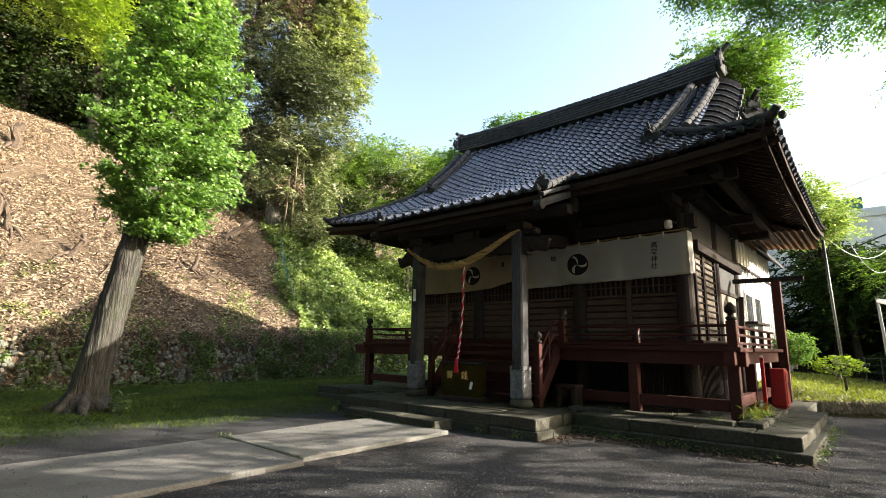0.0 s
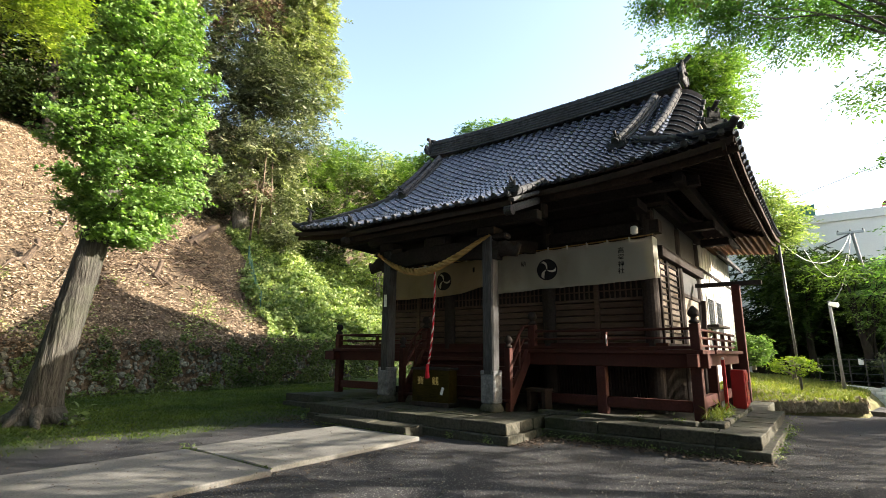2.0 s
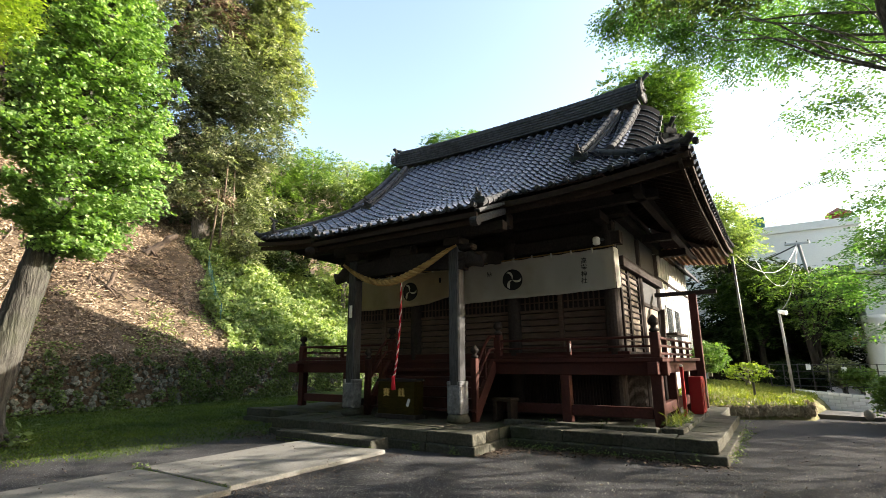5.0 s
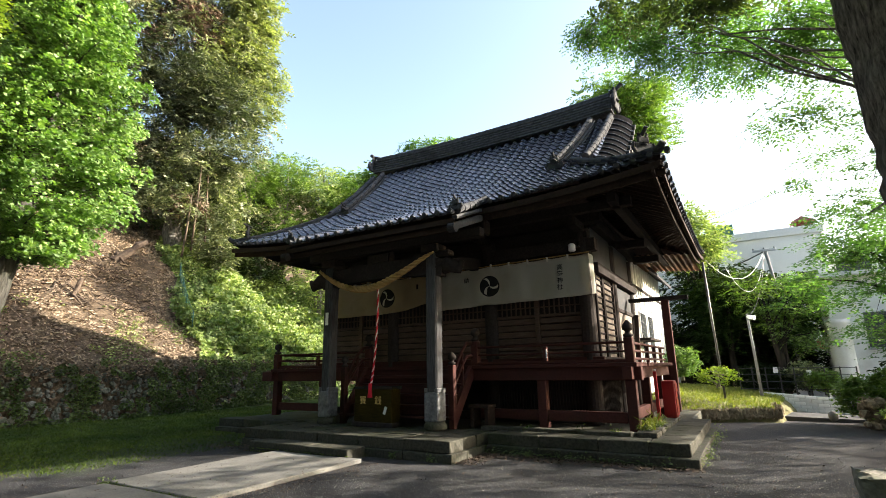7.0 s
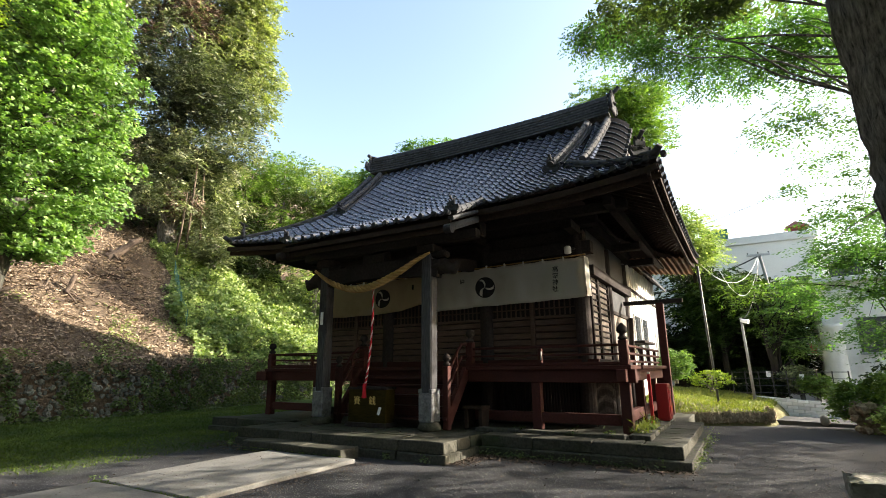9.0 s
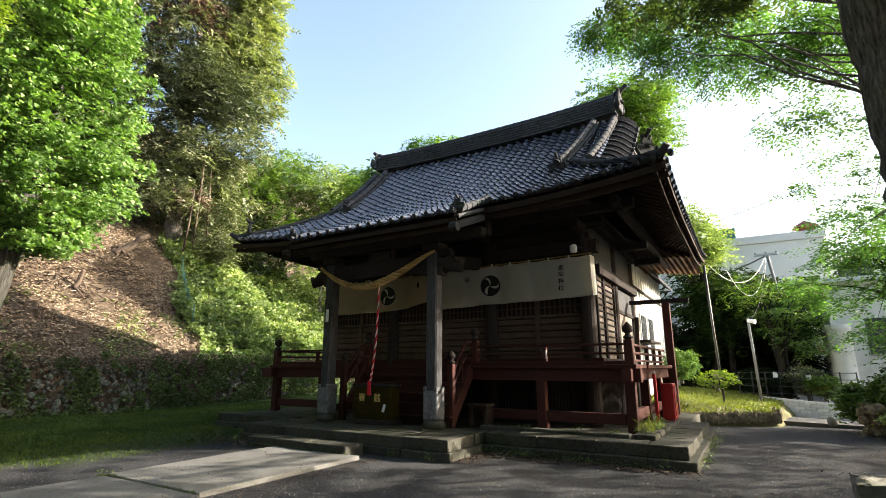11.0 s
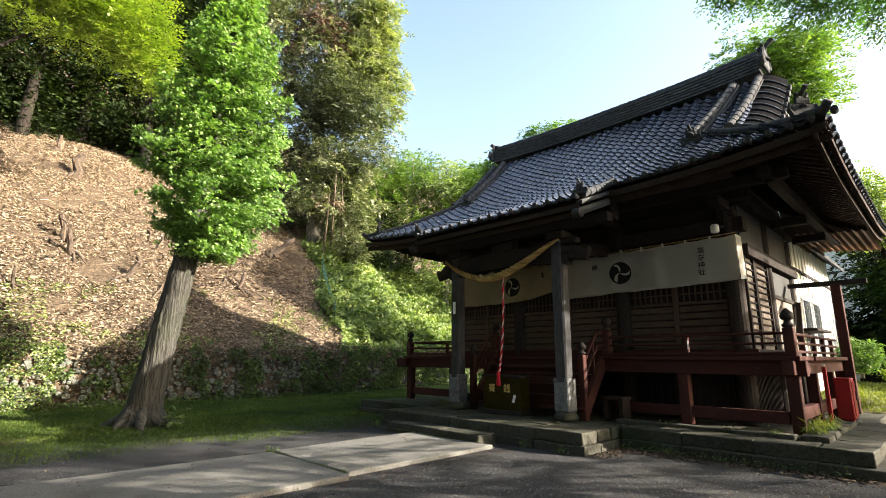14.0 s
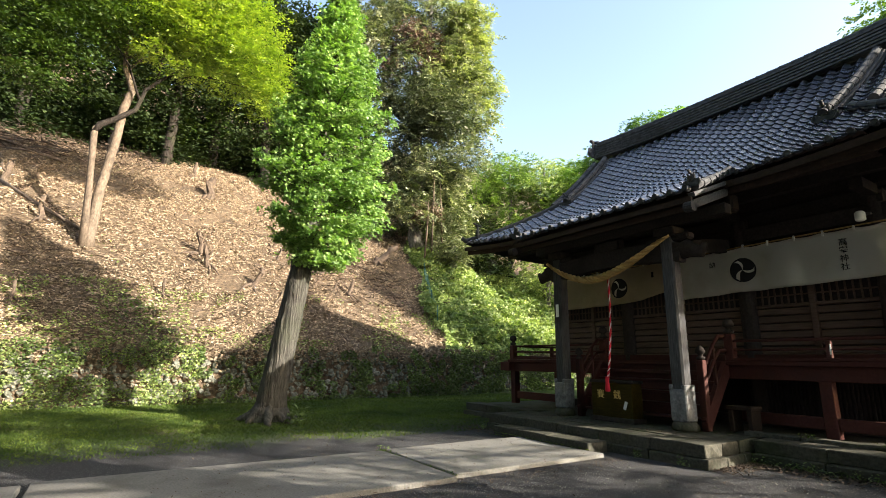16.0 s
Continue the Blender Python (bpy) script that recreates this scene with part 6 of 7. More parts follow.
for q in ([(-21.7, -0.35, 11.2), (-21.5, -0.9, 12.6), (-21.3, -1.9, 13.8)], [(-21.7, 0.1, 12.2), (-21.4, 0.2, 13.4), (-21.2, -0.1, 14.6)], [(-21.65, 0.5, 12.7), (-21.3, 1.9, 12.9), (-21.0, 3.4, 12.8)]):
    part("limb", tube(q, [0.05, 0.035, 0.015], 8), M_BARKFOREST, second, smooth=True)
# left crown in deep green, its shade put into the leaf colour
rm = np.random.default_rng(48)
mp, _ = crown_points(rm, [(-21.0, -1.6, 14.2, 2.0, 1.8, 1.0), (-21.2, -3.4, 13.6, 2.0, 2.0, 1.1), (-20.8, -4.8, 15.0, 2.0, 2.2, 1.3), (-21.0, -2.2, 16.2, 2.2, 2.2, 1.2), (-21.2, -4.6, 12.2, 1.4, 1.4, 0.8), (-21.5, -2.5, 12.2, 1.0, 1.0, 0.5), (-21.5, -3.6, 11.2, 0.9, 0.9, 0.4)], 600, 50, 0.75, 0.14, 0.8)
under(new("crown", quads_mesh("crown", leaf_corners(rm, mp, 0.14, 0.085, 0.6, 0.2), L_DEEP)), second)


def forest():
    rng = np.random.default_rng(50)
    spots = [(-33.5, -11), (-34, -6), (-32.5, -1.5), (-32.0, 1.2), (-33.5, 3.8), (-31.5, 6.8), (-33, 9.5), (-36, 12), (-38, -9), (-38.5, -2), (-38, 4), (-37, 8)]
    for k, (x, y) in enumerate(spots):
        z = hill_z(x, y)
        lean = rng.normal(0, 0.7)
        h = rng.uniform(9, 12)
        tree("forest_tree", "dark evergreen forest tree on the ridge of the hill", [(x, y, z - 0.4), (x + 0.1, y + 0.2 * lean, z + 3), (x + 0.2, y + 0.6 * lean, z + 6), (x + 0.3, y + lean, z + h)], [0.32, 0.26, 0.2, 0.06],
             [(x + 0.8, y + lean * 0.6, z + 6.2, 2.6, 2.6, 1.8), (x + 0.5, y + lean, z + 9, 3.0, 3.0, 2.2), (x, y + lean * 0.5, z + 12, 2.4, 2.4, 2.0), (x + 0.6, y + 1.4, z + 4.6, 1.6, 1.6, 1.2), (x - 0.5, y - 0.8, z + 3.0, 2.2, 2.2, 1.6)],
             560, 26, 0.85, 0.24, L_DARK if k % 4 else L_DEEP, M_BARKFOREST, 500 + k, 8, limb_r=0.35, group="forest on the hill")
    # undergrowth, the shade under the trees put into its leaf colour
    p = hill_points(rng, 70000, -42, -31.0, -14, 24, 1.6, lambda a, b: a < -32.0 + 0.7 * math.sin(b * 0.9) - 0.06 * abs(b))
    scatter("undergrowth", "dark shrubs under the trees on the hilltop", "undergrowth", p, 0.24, 0.5, L_DARK, 51)


forest()
oak = tree("evergreen_oak", "tall evergreen oak with dense olive-brown foliage hung with withered vines", [(-26.0, 14.9, 8.0), (-26.0, 14.9, 11.5), (-26.1, 14.8, 16), (-25.8, 15.2, 21), (-25.6, 15.4, 26)], [0.5, 0.42, 0.36, 0.25, 0.08],
     [(-25.8, 15.2, 20.6, 2.6, 2.8, 2.6), (-25.0, 16.5, 23.2, 2.4, 2.6, 2.4), (-26.9, 13.3, 24.3, 2.6, 2.8, 2.6), (-26.6, 13.6, 12.8, 1.9, 2.0, 1.8), (-25.2, 16.3, 17.3, 2.4, 2.4, 2.4), (-27.5, 11.9, 17.8, 2.2, 2.0, 2.6), (-27.7, 11.5, 22.7, 2.3, 2.3, 2.6), (-24.6, 17.4, 20.0, 1.6, 1.6, 1.9), (-27.3, 12.4, 13.6, 1.6, 1.7, 1.6), (-25.6, 15.6, 13.6, 2.0, 2.2, 1.6), (-26.2, 14.6, 10.6, 1.9, 2.2, 1.4), (-25.0, 16.8, 11.2, 1.6, 1.8, 1.4), (-27.4, 12.6, 11.0, 1.3, 1.4, 1.2), (-26.5, 14, 27, 3, 3, 2)],
     1000, 56, 0.5, 0.25, L_OLIVE, M_BARKDARK, 43, 26, limb_r=0.3, width=0.40, shell=0.8, sprig=(7, 0.45), droop=0.5)
foliage(oak, [(-25.35, 15.1, 21.6, 1.2, 1.4, 1.6), (-26.9, 13.1, 21.6, 0.8, 1.4, 1.1), (-25.5, 14.0, 22.4, 1.5, 1.4, 0.9), (-26.6, 12.8, 19.6, 0.5, 0.8, 1.3), (-24.2, 14.6, 10.2, 0.7, 0.8, 0.8)], 170, 42, 0.42, 0.2, L_BROWN, 431, droop=0.9, label="withered pinkish-brown vine leaves")
# lower leaves carry shade, upper right leaves sunlight, in their colour
foliage(oak, [(-24.6, 14.4, 17.0, 2.2, 1.8, 1.8), (-25.4, 13.9, 14.6, 1.3, 1.8, 2.0), (-23.5, 15.5, 15.8, 1.5, 1.8, 1.5), (-25.9, 12.9, 18.0, 1.0, 1.8, 1.7)], 420, 42, 0.42, 0.22, L_OAKDARK, 432, label="dense lower leaves with shade in their dark colour")
foliage(oak, [(-24.2, 17.8, 22.3, 1.1, 1.5, 2.0), (-24.2, 18.5, 19.4, 1.0, 1.5, 1.8), (-24.2, 17.1, 24.0, 1.7, 1.6, 1.4), (-24.2, 18.4, 17.1, 0.8, 1.4, 1.0), (-24.6, 16.8, 20.6, 1.3, 1.5, 1.5)], 420, 42, 0.45, 0.22, L_OAKLIGHT, 433, droop=0.5, label="yellow-green leaves with sunlight in their pale colour")
foliage(oak, [(-24.1, 14.3, 12.4, 1.6, 1.5, 1.4), (-23.6, 15.9, 12.2, 1.5, 1.5, 1.6), (-24.2, 13.4, 10.5, 1.0, 1.5, 1.3), (-24.0, 15.2, 9.8, 1.6, 1.5, 1.2), (-22.5, 16.4, 13.5, 1.2, 1.5, 1.3)], 240, 42, 0.45, 0.2, L_OLIVE, 434, droop=0.4)
for q in ([(-23.4, 14.5, 12.2), (-23.3, 14.4, 10.0), (-23.4, 14.4, 7.4)], [(-23.5, 14.2, 10.4), (-23.45, 14.1, 8.6), (-23.5, 14.0, 7.0)], [(-23.9, 15.2, 13.5), (-23.5, 15.0, 11.0), (-23.4, 15.1, 8.0)]):
    part("vine_stem", tube(q, [0.035, 0.05, 0.05], 7), M_BARKPALE, oak, "bare hanging vine stem", True)


def hill_shrubs():
    for k, (x, y, z, r, m) in enumerate(((-25.7, 22.2, 14.6, 2.0, L_MID), (-27.0, 20.6, 13.4, 2.2, L_MID), (-24.1, 24.0, 13.8, 2.0, L_VINE), (-23.0, 25.0, 12.8, 1.9, L_MID), (-27.5, 20.0, 11.3, 2.0, L_DARK), (-25.8, 22.2, 11.6, 2.3, L_MID), (-24.2, 23.9, 10.9, 2.2, L_MID), (-28.6, 18.3, 10.7, 2.2, L_MID), (-22.3, 25.6, 14.0, 1.6, L_MID), (-22.0, 22.0, 8.2, 2.2, L_VINE), (-24.5, 19.5, 8.6, 1.8, L_DARK), (-21.0, 25.5, 9.8, 2.4, L_MID), (-24.4, 16.6, 8.6, 1.6, L_OLIVE), (-27, 17, 12.5, 1.8, L_DARK), (-19.5, 27.0, 11.5, 2.4, L_MID), (-17.5, 28.5, 9.5, 2.8, L_MID), (-20, 23.5, 6.0, 2.2, L_VINE))):
        zb = hill_z(x, y) if hill_z(x, y) > 0 else 0.0
        zb = min(zb, z - r * 0.8)
        tree("hillside_tree", "leafy young tree on the vine-grown hillside", [(x, y, zb - 0.2), (x + 0.1, y, (zb + z) / 2), (x, y + 0.1, z + r * 0.5)], [0.16, 0.12, 0.04],
             [(x, y, z, r, r, r * 0.85), (x + 0.5 * r, y - 0.4 * r, z - 0.5 * r, r * 0.7, r * 0.7, r * 0.6), (x - 0.3 * r, y + 0.4 * r, z + 0.5 * r, r * 0.6, r * 0.6, r * 0.6)],
             215, 35, 0.6, 0.17, m, M_BARKDARK, 600 + k, 7, limb_r=0.4, group="trees on the hillside", from_frac=0.2, sprig=(7, 0.4))


hill_shrubs()


def rear_trees():
    for k, (base, blobs, m, n, leaf) in enumerate((
        # first tree: blobs below 9 m are unseen, added to shade the vines
        ((-3.8, 24.0, 0.0), [(-4.1, 23.7, 14.1, 1.9, 1.8, 1.6), (-3.0, 23.8, 13.8, 1.6, 1.6, 1.5), (-5.2, 23.5, 13.3, 1.2, 1.2, 1.1), (-3.2, 23.8, 12.2, 1.7, 1.6, 1.3), (-3.9, 23.8, 10.6, 1.6, 1.6, 1.6), (-6.4, 23.4, 8.1, 1.6, 1.8, 1.4), (-6.3, 23.4, 7.2, 1.4, 2.0, 1.5), (-6.2, 23.6, 6.0, 1.9, 2.2, 1.6), (-6.6, 22.4, 7.4, 1.2, 1.2, 1.2), (-6.0, 24.6, 7.4, 1.2, 1.2, 1.2), (-8.4, 21.8, 6.2, 1.7, 1.3, 1.5), (-6.8, 22.6, 6.4, 1.6, 1.4, 1.6)], L_MID, 2100, 0.16),
        ((-13.0, 21.0, 0.0), [(-13.0, 20.3, 12.2, 1.1, 1.1, 0.9), (-12.0, 20.8, 12.1, 0.9, 1.0, 0.8), (-15.1, 18.9, 10.8, 0.8, 0.8, 0.9), (-13.6, 20.2, 10.6, 1.8, 1.6, 1.4), (-11.0, 21.4, 11.6, 1.0, 1.0, 0.7)], L_FRESH, 800, 0.14),
        ((-1.2, 25.0, 0.0), [(-1.5, 24.4, 6.9, 1.3, 1.4, 1.1), (-1.9, 24.0, 7.8, 1.0, 1.0, 0.8), (-1.3, 24.4, 6.3, 0.8, 1.0, 0.6), (-2.3, 24.2, 6.4, 1.0, 1.0, 0.8)], L_VINE, 520, 0.13),
        ((-0.6, 24.6, 0.2), [(-0.3, 24.6, 4.9, 1.0, 0.8, 0.8), (-1.3, 24.4, 4.2, 1.0, 0.8, 1.0), (-0.2, 24.6, 3.4, 0.9, 0.7, 0.9), (0.7, 24.8, 4.2, 0.9, 0.7, 0.9), (-1.2, 24.4, 2.6, 0.9, 0.7, 0.8), (1.4, 24.8, 3.3, 0.9, 0.7, 0.9), (1.9, 24.8, 4.4, 0.6, 0.6, 0.6), (1.8, 24.8, 2.6, 0.5, 0.5, 0.7)], L_DEEP, 560, 0.14),
        ((0.6, 30.5, -0.6), [(0.2, 28.5, 4.6, 1.6, 1.4, 1.4), (-0.8, 28.0, 3.4, 1.6, 1.4, 1.4), (1.0, 28.0, 3.0, 1.2, 1.2, 1.4), (-1.6, 28.2, 5.6, 1.4, 1.3, 1.3), (0.0, 28.0, 1.6, 1.8, 1.0, 0.9)], L_DARK, 420, 0.2),
        ((1.0, 27.0, -0.6), [(0.3, 26.6, 3.4, 1.3, 0.7, 1.2), (1.4, 26.6, 2.4, 1.1, 0.7, 1.1), (-0.7, 26.6, 3.2, 1.1, 0.7, 1.3), (2.2, 26.8, 3.6, 0.9, 0.7, 0.9), (0.2, 26.7, 5.0, 1.1, 0.7, 0.9), (1.2, 26.8, 4.6, 1.0, 0.7, 0.9), (2.3, 26.6, 1.6, 0.8, 0.6, 0.8), (-0.6, 26.4, 1.2, 1.0, 0.6, 0.8), (-1.7, 26.2, 4.4, 1.0, 0.7, 1.0), (-2.4, 26.2, 2.8, 1.0, 0.7, 1.2), (-1.5, 26.2, 2.0, 0.9, 0.7, 1.0), (-1.2, 26.3, 5.4, 0.9, 0.7, 0.8)], L_DARK, 860, 0.18),
    )):
        cx, cy, cz = blobs[0][:3]
        tree("garden_tree", "leafy tree rising behind the shrine", [base, (base[0], base[1], cz * 0.5), (cx, cy, cz)], [0.14, 0.11, 0.05], blobs, n, 35, 0.42, leaf, m, M_BARKFOREST, 700 + k, 12, limb_r=0.35, group="trees behind the shrine", sprig=(7, 0.3))


rear_trees()
# the great zelkova beside the forecourt, whose boughs reach over the view
BOUGH = [(-1.1, 7.1, 6.95, 0.3, 0.4, 0.12), (-0.65, 7.15, 6.75, 0.35, 0.4, 0.2), (-0.2, 7.15, 6.6, 0.35, 0.4, 0.2), (0.25, 7.15, 6.5, 0.3, 0.4, 0.16), (0.6, 7.15, 6.45, 0.3, 0.4, 0.12)]
BIG = [(-1.75, 8.85, 7.85, 0.35, 0.45, 0.28), (-1.3, 9.35, 7.95, 0.5, 0.5, 0.45), (-0.6, 8.6, 7.0, 0.5, 0.5, 0.5), (-0.1, 9.45, 6.95, 0.45, 0.5, 0.45), (-0.4, 8.8, 7.7, 0.55, 0.5, 0.45), (0.3, 8.9, 7.3, 0.5, 0.5, 0.5), (0.4, 9.3, 6.6, 0.42, 0.5, 0.4), (0.8, 8.9, 6.8, 0.5, 0.5, 0.55), (0.85, 9.0, 6.25, 0.3, 0.4, 0.25), (1.3, 8.4, 6.55, 0.45, 0.5, 0.55), (1.35, 9.15, 6.3, 0.35, 0.5, 0.3), (1.7, 8.9, 6.5, 0.3, 0.5, 0.5), (1.6, 8.7, 5.75, 0.2, 0.4, 0.25), (0.8, 9.25, 5.32, 0.22, 0.4, 0.1), (1.12, 8.75, 5.2, 0.28, 0.4, 0.1), (1.45, 8.8, 5.05, 0.2, 0.4, 0.1)]
great = tree("zelkova_tree", "great old zelkova with a dark furrowed trunk", [(2.08, 6.52, -0.05), (2.05, 6.52, 0.4), (1.98, 6.54, 2.0), (1.90, 6.56, 4.0), (1.82, 6.6, 6.0), (1.7, 6.8, 8.0), (1.5, 7.0, 11.0)], [0.62, 0.54, 0.49, 0.46, 0.43, 0.36, 0.2],
     BIG, 470, 63, 0.24, 0.075, L_CANOPY, M_BARKDARK, 44, 30, limb_r=0.045, rugged=0.06, from_frac=0.45, width=0.40, shell=0.3, cflat=0.3, sprig=(9, 0.28), droop=0.35)
# this bough takes the darker ivy green, shade put into its colour
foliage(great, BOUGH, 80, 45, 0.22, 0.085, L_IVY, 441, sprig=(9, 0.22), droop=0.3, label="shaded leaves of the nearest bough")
part("limb", tube([(1.9, 6.6, 6.4), (1.2, 6.9, 7.2), (0.2, 7.1, 7.4), (-1.0, 7.0, 7.5)], [0.10, 0.07, 0.045, 0.015], 8), M_BARKDARK, great, smooth=True)
# unseen high crowns over and beside the forecourt dapple its ground and block skylight
tree("shade_tree", "unseen tall zelkova whose high crown shades the forecourt", [(9.5, 9.0, -0.2), (9.3, 8.9, 4), (9.0, 8.8, 8), (8.6, 8.6, 12)], [0.55, 0.45, 0.36, 0.12],
     [(9.0, 11.5, 5.4, 4.6, 5.0, 1.2), (12.0, 18.0, 5.6, 4.4, 5.5, 1.3), (14.0, 11.0, 5.0, 3.5, 4.5, 1.4), (5.8, 10.6, 5.2, 1.8, 2.6, 0.7), (11.5, 19.0, 6.6, 4.0, 4.0, 0.9), (7.4, 17.9, 8.2, 1.5, 2.2, 0.8), (7.8, 18.2, 8.6, 1.5, 2.2, 0.8), (10.5, 16.5, 5.0, 3.5, 3.5, 1.0), (12.5, 20.5, 5.4, 3.5, 3.5, 1.1), (7.5, 13.8, 7.6, 1.7, 2.3, 0.8), (8.0, 12.6, 8.4, 1.6, 2.3, 0.8), (12, 24.5, 5.5, 3.6, 3.0, 1.4)], 880, 22, 0.42, 0.16, L_FRESH, M_BARKDARK, 45, 18, limb_r=0.3, shell=0.1, cflat=0.25)
tree("zelkova_tree", "unseen zelkova added overhead to block skylight from the forecourt", [(4.5, -1.5, -0.1), (4.2, -1.4, 4), (3.2, -0.8, 8), (2.0, 0, 11)], [0.5, 0.42, 0.32, 0.1], [(1, 3, 11.5, 3.5, 3.5, 1.2), (4.5, 0.5, 10.5, 4, 4, 1.4), (-3, -1, 11.5, 4.5, 4, 1.2), (-6, 2, 12.5, 3, 3, 1), (1, -5, 11, 5, 4, 1.5), (-7, -5, 11.5, 5, 4, 1.5)], 1500, 22, 0.9, 0.32, L_FRESH, M_BARKDARK, 47, 14, limb_r=0.4)
# unseen trees behind the view, added to keep skylight off the hall front
for k, (x, y) in enumerate(((-14, -12), (-9, -11), (-4, -10), (1, -10), (6, -9), (11, -6), (-11, -17), (-2, -17), (7, -16), (15, -2))):
    tree("skylight_screen_tree", "unseen dense dark evergreen added to keep skylight off the hall", [(x, y, -0.2), (x, y, 5), (x + 0.3, y, 12), (x, y, 19)], [0.4, 0.32, 0.2, 0.06], [(x, y, 16, 3.4, 3.0, 3.6), (x, y, 11, 3.4, 3.0, 3.6), (x, y, 6, 3.2, 2.8, 3.2), (x, y, 2.0, 2.8, 2.4, 1.8)], 280, 20, 1.1, 0.5, L_DARK, M_BARKDARK, 900 + k, 6, group="grove round the forecourt")

# ---- beyond the shrine: bank, road, fence, poles, buildings ----
def bank_z(x, y):
    e = min((y - 14.47 - 0.58 * (x + 1.19)) * 0.9, (0.75 - 0.10 * (18 - y) - x) * 0.6 if y < 24 else 0)
    e = min(e, 24 - y)
    if e <= 0:
        return -0.06 - min(1.2, -e * 3)
    return min(0.28, e * 1.6) + 0.5 * min(1.0, max(0, e - 0.2) / 2.5) + 0.05 * noise.noise(Vector((x, y, 0)))


bank = tagged(part("grass_bank", grid_mesh(list(np.linspace(-2.55, 1.6, 42)), list(np.linspace(12.25, 24.2, 80)), bank_z), surface("bank_turf", (0.085, 0.085, 0.035), (0.16, 0.15, 0.07), (0.12, 0.095, 0.06), 14, 1.2, 0.95, 0.8, depth=0.04), smooth=True), "sunlit grassy bank with a crumbling stone edge", "bank", kind="structure")


M_EDGE = surface("crumbling_ochre_stone", (0.11, 0.085, 0.055), (0.30, 0.245, 0.165), (0.07, 0.06, 0.035), 14, 3, 0.9, 0.7, vary=0.4, depth=0.03)


def bank_cover():
    rng = np.random.default_rng(90)
    x, y = rng.uniform(-2.5, 1.5, 16000), rng.uniform(12.3, 24, 16000)
    z = np.array([bank_z(a, b) for a, b in zip(x, y)])
    k = z > 0.18
    x, y, z = x[k], y[k], z[k]
    n = len(x)
    base = np.stack([x, y, z], 1)
    a = rng.uniform(0, 2 * np.pi, n)
    s = np.stack([np.cos(a), np.sin(a), np.zeros(n)], 1) * 0.016
    tip = base + np.stack([rng.normal(0, 0.05, n), rng.normal(0, 0.05, n), rng.uniform(0.03, 0.11, n)], 1)
    tagged(new("bank_grass", quads_mesh("bank_grass", np.stack([base - s, base + s, tip], 1).reshape(-1, 3), L_DRYGRASS, 3)), "tall sunlit grass on the bank", "grass", kind="stuff")
    for k in range(200):
        f = (k % 50) / 49
        x = -1.5 + 2.0 * min(f, 0.82) / 0.82 + rng.normal(0, 0.03)
        y = 14.47 + 0.58 * (x + 1.19) + max(0.0, f - 0.82) * 8 + 0.02
        bm = bmesh.new()
        bmesh.ops.create_icosphere(bm, subdivisions=1, radius=rng.uniform(0.03, 0.075))
        for v in bm.verts:
            v.co = Vector((v.co.x * 1.3, v.co.y, v.co.z * 0.9)) * (1 + 0.15 * noise.noise(v.co * 9 + Vector((k, 0, 0)))) + Vector((x, y, 0.06 + rng.uniform(0, 0.24)))
        part("edge_stone", bm, M_EDGE, bank)


bank_cover()


def shrub(name, at, r, mat, leaf, n, label, seed, rz=0.8):
    tree(name, label, [(at[0], at[1], at[2] - r * rz - 0.1), (at[0], at[1], at[2] - r * 0.3), (at[0], at[1], at[2] + r * 0.3)], [0.06, 0.045, 0.02], [(*at, r, r, r * rz)], n, 30, r * 0.28, leaf, mat, M_BARKDARK, seed, 10, category="shrub", from_frac=0.1, limb_r=0.5, shell=0.8)


shrub("azalea_bush", (-1.72, 16.2, 1.48), 0.45, L_FRESH, 0.06, 260, "round clipped bright green bush on the bank", 801, 0.95)
shrub("young_shrub", (-0.80, 15.6, 1.12), 0.55, L_MAPLE, 0.08, 34, "thin yellowish shrub on the bank", 802, 0.45)


